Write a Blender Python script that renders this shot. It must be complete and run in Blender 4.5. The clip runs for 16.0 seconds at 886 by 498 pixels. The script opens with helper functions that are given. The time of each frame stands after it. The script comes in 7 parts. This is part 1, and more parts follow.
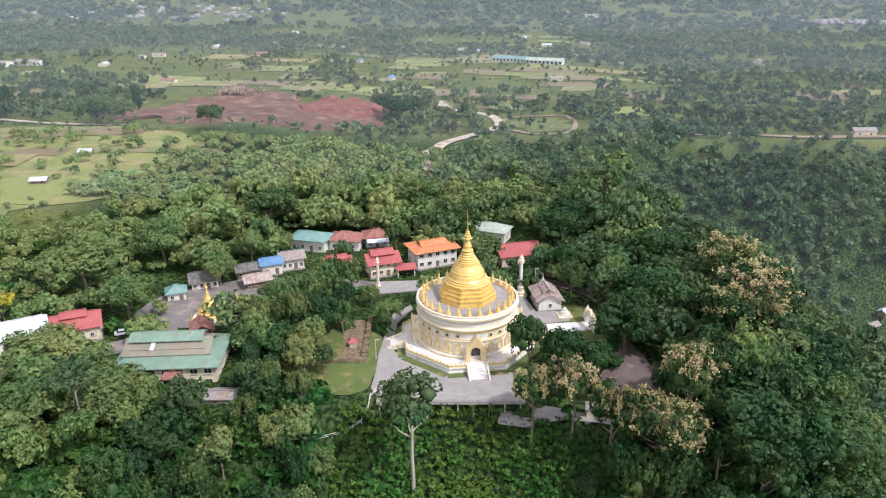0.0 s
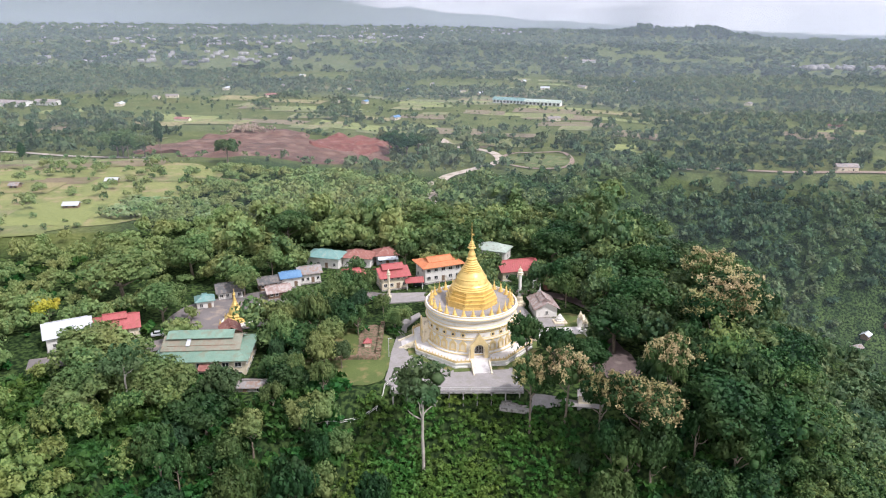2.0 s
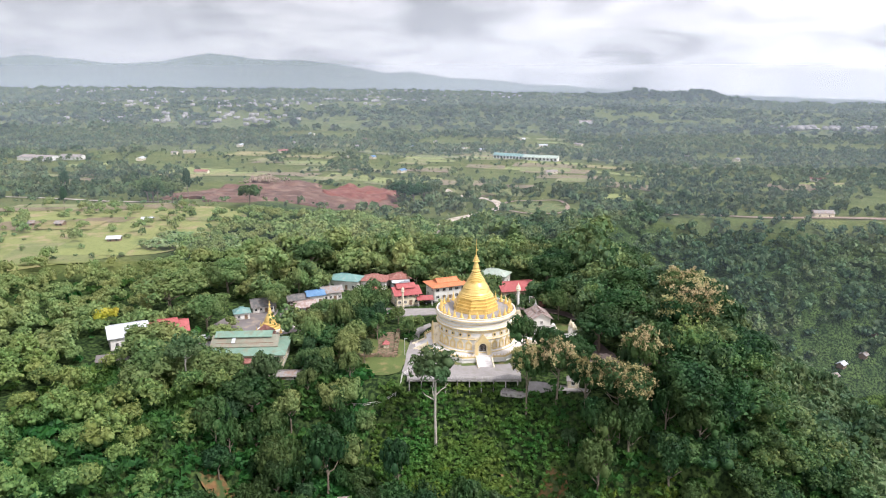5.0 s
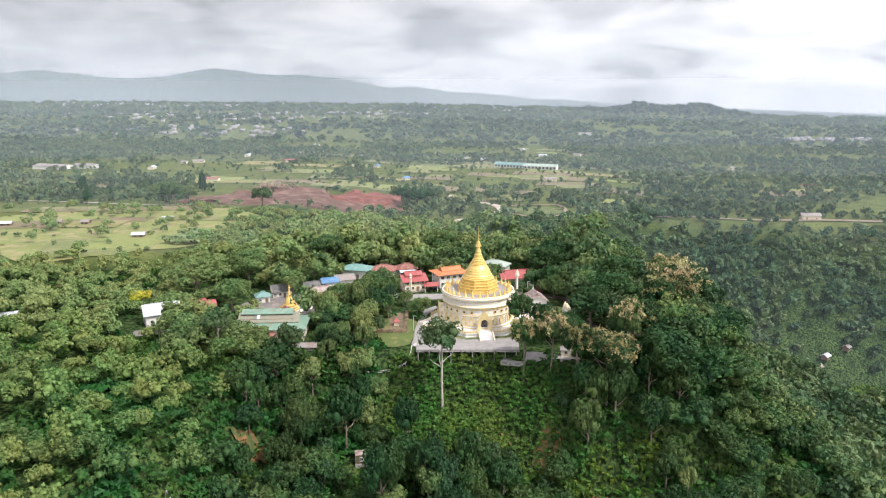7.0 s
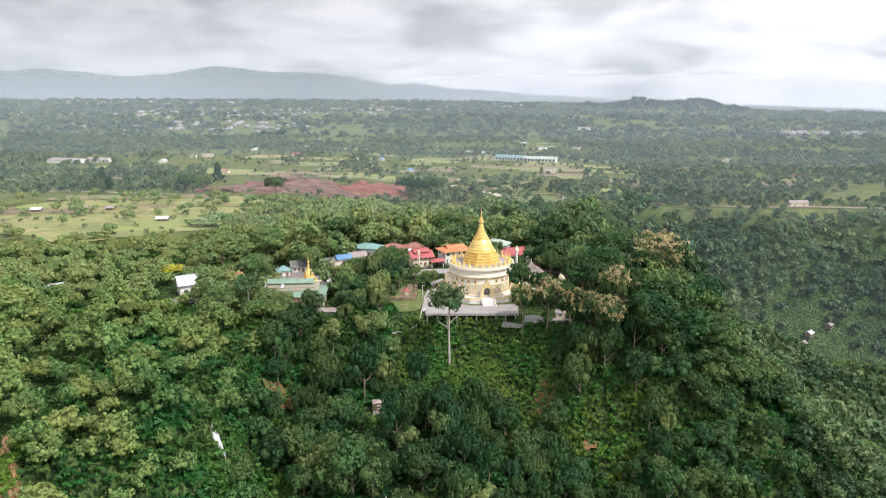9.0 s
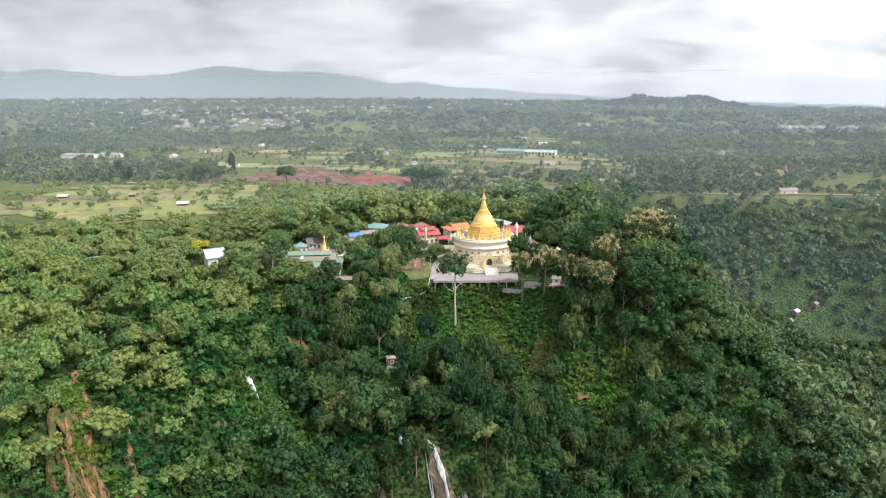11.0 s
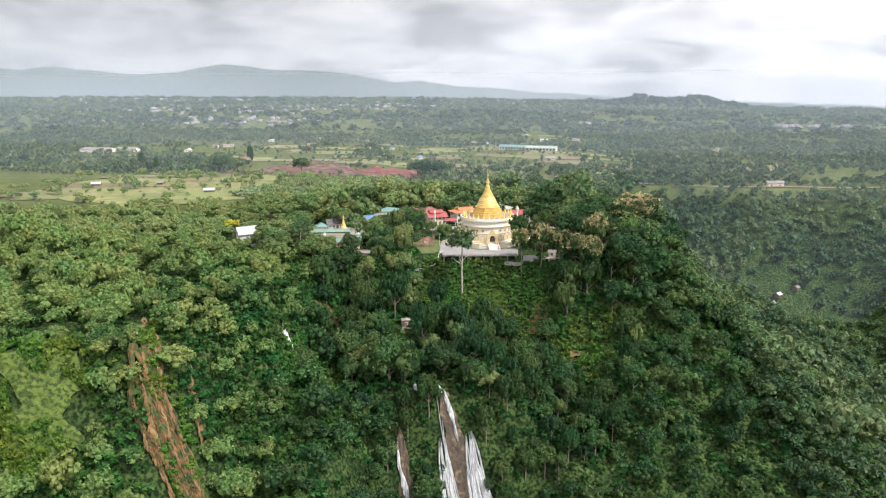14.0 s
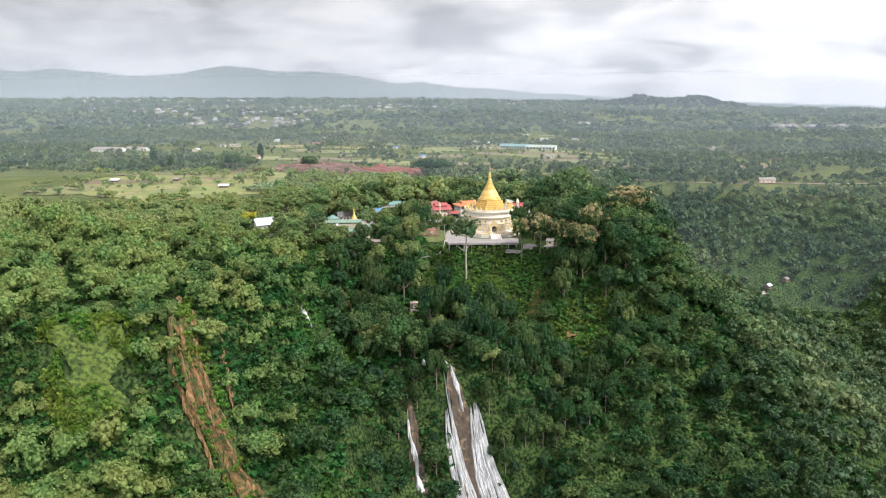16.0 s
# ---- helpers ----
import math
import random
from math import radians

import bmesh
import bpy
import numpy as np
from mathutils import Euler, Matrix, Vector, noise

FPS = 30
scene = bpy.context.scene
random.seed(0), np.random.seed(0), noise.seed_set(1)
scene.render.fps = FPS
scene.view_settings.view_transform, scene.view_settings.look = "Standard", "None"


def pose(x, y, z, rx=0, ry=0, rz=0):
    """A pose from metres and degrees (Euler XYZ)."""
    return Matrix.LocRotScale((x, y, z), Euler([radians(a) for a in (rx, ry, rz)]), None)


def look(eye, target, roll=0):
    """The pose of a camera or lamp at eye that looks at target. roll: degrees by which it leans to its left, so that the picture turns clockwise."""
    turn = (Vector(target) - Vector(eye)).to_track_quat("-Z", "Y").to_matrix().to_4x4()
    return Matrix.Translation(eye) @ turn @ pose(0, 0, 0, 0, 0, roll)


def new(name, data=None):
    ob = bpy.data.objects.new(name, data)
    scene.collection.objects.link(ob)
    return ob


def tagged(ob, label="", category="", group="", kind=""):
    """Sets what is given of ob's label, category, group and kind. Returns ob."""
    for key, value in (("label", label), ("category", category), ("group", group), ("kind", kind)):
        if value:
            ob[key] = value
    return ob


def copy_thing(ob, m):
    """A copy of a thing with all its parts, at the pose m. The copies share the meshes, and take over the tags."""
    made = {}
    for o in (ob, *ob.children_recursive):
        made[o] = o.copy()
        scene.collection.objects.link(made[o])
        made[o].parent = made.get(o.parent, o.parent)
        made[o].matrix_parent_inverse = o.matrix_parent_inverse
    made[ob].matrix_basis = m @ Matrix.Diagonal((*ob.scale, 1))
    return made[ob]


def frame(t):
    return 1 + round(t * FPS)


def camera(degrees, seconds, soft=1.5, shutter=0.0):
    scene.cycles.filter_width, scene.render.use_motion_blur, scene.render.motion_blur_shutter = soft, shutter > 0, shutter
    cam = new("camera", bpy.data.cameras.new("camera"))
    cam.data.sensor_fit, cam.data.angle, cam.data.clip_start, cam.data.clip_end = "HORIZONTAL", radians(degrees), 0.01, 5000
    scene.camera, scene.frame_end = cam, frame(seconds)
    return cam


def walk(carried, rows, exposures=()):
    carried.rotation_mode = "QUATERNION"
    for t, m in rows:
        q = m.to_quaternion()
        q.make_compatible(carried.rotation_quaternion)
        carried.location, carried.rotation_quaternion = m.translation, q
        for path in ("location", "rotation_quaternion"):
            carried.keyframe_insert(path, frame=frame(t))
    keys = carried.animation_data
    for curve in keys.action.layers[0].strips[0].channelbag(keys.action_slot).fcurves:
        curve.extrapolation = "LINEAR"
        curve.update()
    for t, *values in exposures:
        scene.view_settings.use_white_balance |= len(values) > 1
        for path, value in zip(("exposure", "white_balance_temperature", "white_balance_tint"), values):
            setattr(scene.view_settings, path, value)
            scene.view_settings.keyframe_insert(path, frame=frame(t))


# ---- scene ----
cam = camera(62.8, 16.0, soft=1.15)
PATH = [
    (0, (-3.44, -182.28, 98.96), (-5.15, -89.35, 62.07), -0.30),
    (0.5, (-3.85, -188.31, 98.64), (-5.58, -94.77, 63.31), -0.20),
    (1, (-4.23, -194.32, 98.30), (-5.97, -100.29, 64.30), -0.21),
    (1.5, (-4.60, -200.37, 97.94), (-6.35, -105.89, 65.21), -0.21),
    (2, (-4.96, -206.52, 97.53), (-6.72, -111.58, 66.18), -0.11),
    (2.5, (-5.34, -212.80, 97.04), (-7.11, -117.40, 67.11), -0.12),
    (3, (-5.70, -219.27, 96.46), (-7.48, -123.43, 68.00), -0.12),
    (3.5, (-6.04, -225.91, 95.82), (-7.83, -129.65, 68.76), -0.02),
    (4, (-6.34, -232.62, 95.18), (-8.15, -135.96, 69.59), -0.02),
    (4.2, (-6.45, -235.30, 94.94), (-8.30, -138.53, 69.82), -0.02),
    (6.5, (-7.50, -266.06, 89.33), (-9.59, -168.38, 67.99), -0.12),
    (7, (-7.80, -272.92, 88.58), (-9.93, -175.25, 67.21), -0.12),
    (7.5, (-8.11, -280.01, 87.86), (-10.24, -182.36, 66.43), -0.12),
    (8, (-8.50, -287.25, 87.14), (-10.63, -189.62, 65.60), -0.12),
    (8.5, (-8.91, -294.57, 86.40), (-11.14, -196.97, 64.76), -0.32),
    (9, (-9.30, -301.86, 85.64), (-11.58, -204.28, 63.90), -0.32),
    (11.3, (-10.78, -334.78, 80.01), (-13.31, -237.22, 58.19), -0.61),
    (11.5, (-10.92, -337.56, 79.79), (-13.50, -240.01, 57.96), -0.41),
    (12, (-11.24, -344.27, 79.35), (-13.87, -246.72, 57.50), -0.41),
    (12.5, (-11.54, -350.78, 79.01), (-14.27, -253.25, 57.12), -0.40),
    (13, (-11.88, -357.15, 78.75), (-14.61, -259.61, 56.87), -0.50),
    (13.5, (-12.26, -363.40, 78.55), (-15.04, -265.86, 56.67), -0.40),
    (14, (-12.64, -369.63, 78.38), (-15.42, -272.09, 56.50), -0.40),
    (14.5, (-13.05, -375.88, 78.23), (-15.88, -278.35, 56.33), -0.40),
    (15, (-13.48, -382.16, 78.07), (-16.31, -284.61, 56.21), -0.50),
    (15.5, (-13.90, -388.43, 77.89), (-16.78, -290.89, 56.05), -0.50),
    (16, (-14.27, -394.69, 77.71), (-17.15, -297.12, 55.97), -0.50),
]
walk(cam, [(t, look(e, g, r)) for t, e, g, r in PATH], exposures=[(0.0, -0.15, 6200, 17), (3.5, -0.07, 6250, 18), (7.0, 0.0, 6450, 13), (16.0, 0.0, 6500, 13)])

# ---------------------------------------------------------------- light
SUN_FROM = Vector((0.50, -0.36, 0.79)).normalized()
world = bpy.data.worlds.new("sky")
scene.world = world
world.use_nodes = True
wn, wl = world.node_tree.nodes, world.node_tree.links
wn.clear()
sky = wn.new("ShaderNodeTexSky")
sky.sky_type, sky.sun_disc = "NISHITA", False
sky.sun_elevation = math.asin(SUN_FROM.z)
sky.sun_rotation = math.atan2(SUN_FROM.x, SUN_FROM.y)
sky_dim = wn.new("ShaderNodeMix")
sky_dim.data_type, sky_dim.blend_type = "RGBA", "MULTIPLY"
sky_dim.inputs[0].default_value = 1.0
sky_dim.inputs[7].default_value = (0.10, 0.10, 0.10, 1)
wl.new(sky.outputs[0], sky_dim.inputs[6])
tc = wn.new("ShaderNodeTexCoord")
sep = wn.new("ShaderNodeSeparateXYZ")
wl.new(tc.outputs["Generated"], sep.inputs[0])


def wmath(op, a, b=0.0):
    n = wn.new("ShaderNodeMath")
    n.operation = op
    for i, v in enumerate((a, b)):
        if isinstance(v, (int, float)):
            n.inputs[i].default_value = v
        else:
            wl.new(v, n.inputs[i])
    return n.outputs[0]


# a flat cloud deck: the direction is carried onto a level sheet
lift = wmath("ADD", wmath("MAXIMUM", sep.outputs[2], 0.0), 0.24)
flat = wn.new("ShaderNodeCombineXYZ")
wl.new(wmath("DIVIDE", sep.outputs[0], lift), flat.inputs[0])
wl.new(wmath("DIVIDE", sep.outputs[1], lift), flat.inputs[1])
clouds = wn.new("ShaderNodeTexNoise")
clouds.inputs["Scale"].default_value, clouds.inputs["Detail"].default_value = 1.75, 8
clouds.inputs["Roughness"].default_value, clouds.inputs["Distortion"].default_value = 0.56, 0.5
wl.new(flat.outputs[0], clouds.inputs["Vector"])
ramp = wn.new("ShaderNodeValToRGB")
wl.new(clouds.outputs[0], ramp.inputs[0])
ramp.color_ramp.elements[0].position, ramp.color_ramp.elements[0].color = 0.34, (0.47, 0.47, 0.485, 1)
ramp.color_ramp.elements[1].position, ramp.color_ramp.elements[1].color = 0.62, (0.98, 0.97, 0.965, 1)
mid = ramp.color_ramp.elements.new(0.50)
mid.color = (0.79, 0.785, 0.80, 1)
mix = wn.new("ShaderNodeMix")
mix.data_type = "RGBA"
mix.inputs[0].default_value = 0.90
wl.new(sky_dim.outputs[2], mix.inputs[6])
# thinner, brighter cloud towards the sun
toward = wmath("ADD", wmath("MULTIPLY", sep.outputs[0], SUN_FROM.x), wmath("MULTIPLY", sep.outputs[1], SUN_FROM.y))
gain = wmath("ADD", wmath("MULTIPLY", toward, 1.15), 1.22)
lit = wn.new("ShaderNodeVectorMath")
lit.operation = "SCALE"
wl.new(ramp.outputs[0], lit.inputs[0])
wl.new(gain, lit.inputs["Scale"])
wl.new(lit.outputs[0], mix.inputs[7])
bg = wn.new("ShaderNodeBackground")
wl.new(mix.outputs[2], bg.inputs[0])
bg.inputs[1].default_value = 1.35
wo = wn.new("ShaderNodeOutputWorld")
wl.new(bg.outputs[0], wo.inputs[0])

sun_data = bpy.data.lights.new("sun", "SUN")
sun_data.energy, sun_data.angle, sun_data.color = 3.9, radians(3.0), (1.0, 0.95, 0.87)
sun = new("sun", sun_data)
sun.matrix_world = look(SUN_FROM * 400, (0, 0, 0))


# ---------------------------------------------------------------- materials
def material(name, rough=0.8, metal=0.0):
    m = bpy.data.materials.new(name)
    m.use_nodes = True
    p = m.node_tree.nodes["Principled BSDF"]
    p.inputs["Roughness"].default_value, p.inputs["Metallic"].default_value = rough, metal
    return m, m.node_tree.nodes, m.node_tree.links, p


def surface(name, a, b, scale=1.0, fine=8.0, rough=0.8, metal=0.0, bump=0.2, stain=None, stain_at=0.62, per_object=0.0, ribs=0.0):
    """A two-scale weathered surface: colours a to b, stains of a third colour, grain and bump."""
    m, ns, ln, p = material(name, rough, metal)
    co = ns.new("ShaderNodeTexCoord")
    big = ns.new("ShaderNodeTexNoise")
    big.inputs["Scale"].default_value, big.inputs["Detail"].default_value = scale, 5
    small = ns.new("ShaderNodeTexNoise")
    small.inputs["Scale"].default_value, small.inputs["Detail"].default_value = fine, 4
    ln.new(co.outputs["Object"], big.inputs["Vector"])
    ln.new(co.outputs["Object"], small.inputs["Vector"])
    r = ns.new("ShaderNodeValToRGB")
    r.color_ramp.elements[0].position, r.color_ramp.elements[0].color = 0.32, (*a, 1)
    r.color_ramp.elements[1].position, r.color_ramp.elements[1].color = 0.66, (*b, 1)
    ad = ns.new("ShaderNodeMath")
    ad.operation = "MULTIPLY_ADD"
    ln.new(small.outputs[0], ad.inputs[0])
    ad.inputs[1].default_value = 0.5
    sub = ns.new("ShaderNodeMath")
    sub.operation = "MULTIPLY"
    ln.new(big.outputs[0], sub.inputs[0])
    sub.inputs[1].default_value = 0.5
    ln.new(sub.outputs[0], ad.inputs[2])
    ln.new(ad.outputs[0], r.inputs[0])
    out = r.outputs[0]
    if stain:
        st = ns.new("ShaderNodeTexNoise")
        st.inputs["Scale"].default_value, st.inputs["Detail"].default_value = scale * 2.3, 6
        ln.new(co.outputs["Object"], st.inputs["Vector"])
        sr = ns.new("ShaderNodeMapRange")
        sr.inputs[1].default_value, sr.inputs[2].default_value = stain_at - 0.1, stain_at + 0.06
        ln.new(st.outputs[0], sr.inputs[0])
        mx = ns.new("ShaderNodeMix")
        mx.data_type = "RGBA"
        ln.new(sr.outputs[0], mx.inputs[0])
        ln.new(out, mx.inputs[6])
        mx.inputs[7].default_value = (*stain, 1)
        out = mx.outputs[2]
    if per_object:
        oi = ns.new("ShaderNodeObjectInfo")
        hv = ns.new("ShaderNodeHueSaturation")
        mr = ns.new("ShaderNodeMapRange")
        mr.inputs[3].default_value, mr.inputs[4].default_value = 1 - per_object, 1 + per_object
        ln.new(oi.outputs["Random"], mr.inputs[0])
        ln.new(mr.outputs[0], hv.inputs["Value"])
        ln.new(out, hv.inputs["Color"])
        out = hv.outputs[0]
    ln.new(out, p.inputs["Base Color"])
    if bump or ribs:
        bp = ns.new("ShaderNodeBump")
        bp.inputs["Strength"].default_value, bp.inputs["Distance"].default_value = bump or 0.3, 0.08
        src = small.outputs[0]
        if ribs:
            wv = ns.new("ShaderNodeTexWave")
            wv.inputs["Scale"].default_value = ribs
            wv.bands_direction = "X"
            ln.new(co.outputs["Object"], wv.inputs["Vector"])
            src = wv.outputs[0]
        ln.new(src, bp.inputs["Height"])
        ln.new(bp.outputs[0], p.inputs["Normal"])
    return m


def leaf_material(name, dark, mid_c, light, stuff=False, translucent=0.30):
    """Foliage: each tree takes its own green, each leaf cluster varies about it."""
    m, ns, ln, p = material(name, 0.6)
    if stuff:
        src = ns.new("ShaderNodeAttribute")
        src.attribute_name = "tint"
        val = src.outputs["Fac"]
    else:
        src = ns.new("ShaderNodeObjectInfo")
        val = src.outputs["Random"]
    isl = ns.new("ShaderNodeNewGeometry")
    ma = ns.new("ShaderNodeMath")
    ma.operation = "MULTIPLY_ADD"
    ln.new(isl.outputs["Random Per Island"], ma.inputs[0])
    ma.inputs[1].default_value = 0.34
    mb = ns.new("ShaderNodeMath")
    mb.operation = "MULTIPLY"
    ln.new(val, mb.inputs[0])
    mb.inputs[1].default_value = 0.74
    ln.new(mb.outputs[0], ma.inputs[2])
    # sprays of leaves within a cluster, and lobe shading put into the tint in patches
    co = ns.new("ShaderNodeTexCoord")
    grain = ns.new("ShaderNodeTexNoise")
    grain.inputs["Scale"].default_value, grain.inputs["Detail"].default_value = 2.1, 2
    ln.new(co.outputs["Object"], grain.inputs["Vector"])
    spots = ns.new("ShaderNodeTexNoise")
    spots.inputs["Scale"].default_value, spots.inputs["Detail"].default_value = 0.28, 2
    ln.new(co.outputs["Object"], spots.inputs["Vector"])
    both = ns.new("ShaderNodeMath")
    both.operation = "ADD"
    ln.new(grain.outputs[0], both.inputs[0])
    ln.new(spots.outputs[0], both.inputs[1])
    mc = ns.new("ShaderNodeMath")
    mc.operation = "MULTIPLY_ADD"
    ln.new(both.outputs[0], mc.inputs[0])
    mc.inputs[1].default_value = 0.70
    ln.new(ma.outputs[0], mc.inputs[2])
    md = ns.new("ShaderNodeMath")
    md.operation = "SUBTRACT"
    ln.new(mc.outputs[0], md.inputs[0])
    md.inputs[1].default_value = 0.69
    relief = ns.new("ShaderNodeBump")
    relief.inputs["Strength"].default_value, relief.inputs["Distance"].default_value = 0.5, 0.25
    ln.new(grain.outputs[0], relief.inputs["Height"])
    ln.new(relief.outputs[0], p.inputs["Normal"])
    r = ns.new("ShaderNodeValToRGB")
    r.color_ramp.elements[0].position, r.color_ramp.elements[0].color = 0.08, (*dark, 1)
    r.color_ramp.elements[1].position, r.color_ramp.elements[1].color = 0.95, (*light, 1)
    e = r.color_ramp.elements.new(0.52)
    e.color = (*mid_c, 1)
    ln.new(md.outputs[0], r.inputs[0])
    where = ns.new("ShaderNodeNewGeometry")
    drift = ns.new("ShaderNodeTexNoise")
    drift.inputs["Scale"].default_value, drift.inputs["Detail"].default_value = 0.075, 1
    ln.new(where.outputs["Position"], drift.inputs["Vector"])
    hue = ns.new("ShaderNodeMapRange")
    hue.inputs[1].default_value, hue.inputs[2].default_value, hue.inputs[3].default_value, hue.inputs[4].default_value = 0.32, 0.68, 0.470, 0.532
    ln.new(drift.outputs[0], hue.inputs[0])
    hs = ns.new("ShaderNodeHueSaturation")
    ln.new(hue.outputs[0], hs.inputs["Hue"])
    ln.new(r.outputs[0], hs.inputs["Color"])
    ln.new(hs.outputs[0], p.inputs["Base Color"])
    p.inputs["Specular IOR Level"].default_value = 0.25
    tr = ns.new("ShaderNodeBsdfTranslucent")
    ln.new(hs.outputs[0], tr.inputs[0])
    ms = ns.new("ShaderNodeMixShader")
    ms.inputs[0].default_value = translucent
    ln.new(p.outputs[0], ms.inputs[1])
    ln.new(tr.outputs[0], ms.inputs[2])
    ln.new(ms.outputs[0], ns["Material Output"].inputs[0])
    return m


WHITE = surface("white_limewash", (0.66, 0.65, 0.62), (0.78, 0.77, 0.74), 0.25, 3, 0.75, bump=0.1, stain=(0.50, 0.47, 0.40), stain_at=0.68)
GOLD = surface("gold_leaf", (0.66, 0.45, 0.13), (0.82, 0.60, 0.22), 0.35, 5, 0.40, 0.30, 0.08, stain=(0.54, 0.35, 0.09), stain_at=0.66)
GOLDTRIM = surface("gold_paint", (0.60, 0.46, 0.21), (0.78, 0.64, 0.36), 0.6, 6, 0.5, 0.15, 0.15)
CREAM = surface("cream_plaster", (0.66, 0.58, 0.42), (0.80, 0.73, 0.58), 0.4, 4, 0.8, bump=0.1, stain=(0.42, 0.36, 0.27))
PAVE = surface("pale_concrete_paving", (0.235, 0.225, 0.225), (0.36, 0.34, 0.34), 0.18, 2.5, 0.85, bump=0.15, stain=(0.26, 0.25, 0.23), stain_at=0.60)
TILE = surface("pale_marble_tiles", (0.60, 0.58, 0.58), (0.74, 0.72, 0.72), 0.3, 4, 0.5, bump=0.05, stain=(0.45, 0.43, 0.42), stain_at=0.66)
CONC = surface("grey_concrete", (0.28, 0.27, 0.25), (0.44, 0.42, 0.40), 0.5, 5, 0.9, bump=0.2, stain=(0.14, 0.13, 0.12), stain_at=0.58)
YARD = surface("dark_packed_yard", (0.10, 0.075, 0.075), (0.17, 0.13, 0.125), 0.12, 2.5, 0.95, bump=0.2, stain=(0.22, 0.18, 0.16), stain_at=0.64)
ASPH = surface("worn_asphalt", (0.13, 0.12, 0.12), (0.22, 0.20, 0.20), 0.12, 3, 0.9, bump=0.15, stain=(0.30, 0.25, 0.21), stain_at=0.62)
DIRT = surface("packed_earth", (0.20, 0.14, 0.10), (0.33, 0.25, 0.19), 0.08, 1.5, 0.95, bump=0.3, stain=(0.16, 0.16, 0.08), stain_at=0.62)
SANDROAD = surface("sandy_track", (0.36, 0.30, 0.24), (0.52, 0.46, 0.39), 0.05, 1.0, 0.95, bump=0.2, stain=(0.24, 0.22, 0.14), stain_at=0.64)
REDEARTH = surface("red_laterite", (0.072, 0.040, 0.029), (0.166, 0.084, 0.059), 0.03, 0.12, 0.95, bump=0.9, stain=(0.22, 0.135, 0.10), stain_at=0.62)
REDCUT = surface("fresh_red_earth", (0.135, 0.045, 0.035), (0.21, 0.075, 0.055), 0.05, 0.3, 0.95, bump=0.9, stain=(0.25, 0.13, 0.10), stain_at=0.62)
PALESCAR = surface("pale_landslide_soil", (0.20, 0.118, 0.052), (0.34, 0.220, 0.105), 0.2, 1.0, 0.95, bump=0.5, stain=(0.22, 0.13, 0.065), stain_at=0.60)
SCAR = surface("brown_landslide_soil", (0.115, 0.062, 0.026), (0.265, 0.152, 0.064), 0.2, 1.0, 0.95, bump=0.8, stain=(0.055, 0.090, 0.026), stain_at=0.52)
BRICK = surface("old_brick", (0.17, 0.105, 0.075), (0.30, 0.205, 0.15), 0.5, 4, 0.95, bump=0.4, stain=(0.10, 0.115, 0.055), stain_at=0.54)
LAWN = surface("mown_grass", (0.065, 0.10, 0.026), (0.125, 0.165, 0.046), 0.12, 2.5, 0.95, bump=0.5, stain=(0.22, 0.19, 0.08), stain_at=0.63)
PASTURE = surface("sunny_pasture_grass", (0.14, 0.17, 0.050), (0.25, 0.27, 0.090), 0.05, 0.6, 0.95, bump=0.5, stain=(0.30, 0.25, 0.13), stain_at=0.60)
R_ORANGE = surface("orange_roof_tiles", (0.50, 0.155, 0.065), (0.66, 0.26, 0.12), 0.4, 4, 0.6, bump=0.3, ribs=2.0)
R_RED = surface("red_sheet_roof", (0.32, 0.065, 0.070), (0.45, 0.13, 0.13), 0.4, 4, 0.55, bump=0.3, stain=(0.30, 0.10, 0.08), ribs=2.0)
R_RUST = surface("faded_red_sheet_roof", (0.23, 0.085, 0.07), (0.34, 0.155, 0.13), 0.5, 3, 0.7, bump=0.3, stain=(0.42, 0.33, 0.29), stain_at=0.66, ribs=2.0)
R_GREEN = surface("weathered_green_sheet_roof", (0.13, 0.23, 0.18), (0.22, 0.34, 0.27), 0.25, 3, 0.6, bump=0.3, stain=(0.20, 0.23, 0.17), stain_at=0.62, ribs=2.0)
R_MOSS = surface("mossy_sheet_roof", (0.17, 0.19, 0.14), (0.29, 0.29, 0.23), 0.25, 3, 0.7, bump=0.3, stain=(0.25, 0.21, 0.16), stain_at=0.57, ribs=2.0)
R_TEAL = surface("teal_sheet_roof", (0.11, 0.25, 0.24), (0.20, 0.35, 0.33), 0.4, 3, 0.55, bump=0.3, stain=(0.26, 0.33, 0.30), ribs=2.0)
R_BLUE = surface("blue_sheet_roof", (0.07, 0.17, 0.34), (0.15, 0.29, 0.46), 0.4, 3, 0.55, bump=0.3, ribs=2.0)
R_SLATE = surface("dark_old_sheet_roof", (0.075, 0.08, 0.082), (0.15, 0.15, 0.15), 0.4, 3, 0.7, bump=0.3, stain=(0.22, 0.19, 0.17), stain_at=0.60, ribs=2.0)
R_GREY = surface("grey_sheet_roof", (0.20, 0.19, 0.19), (0.34, 0.33, 0.32), 0.4, 3, 0.7, bump=0.3, stain=(0.28, 0.19, 0.15), stain_at=0.58, ribs=2.0)
R_BROWN = surface("brown_sheet_roof", (0.25, 0.17, 0.15), (0.38, 0.29, 0.27), 0.4, 3, 0.7, bump=0.3, stain=(0.42, 0.38, 0.36), stain_at=0.56, ribs=2.0)
R_WHITE = surface("bright_zinc_roof", (0.46, 0.49, 0.53), (0.64, 0.67, 0.71), 0.4, 3, 0.45, 0.1, bump=0.2, ribs=2.0)
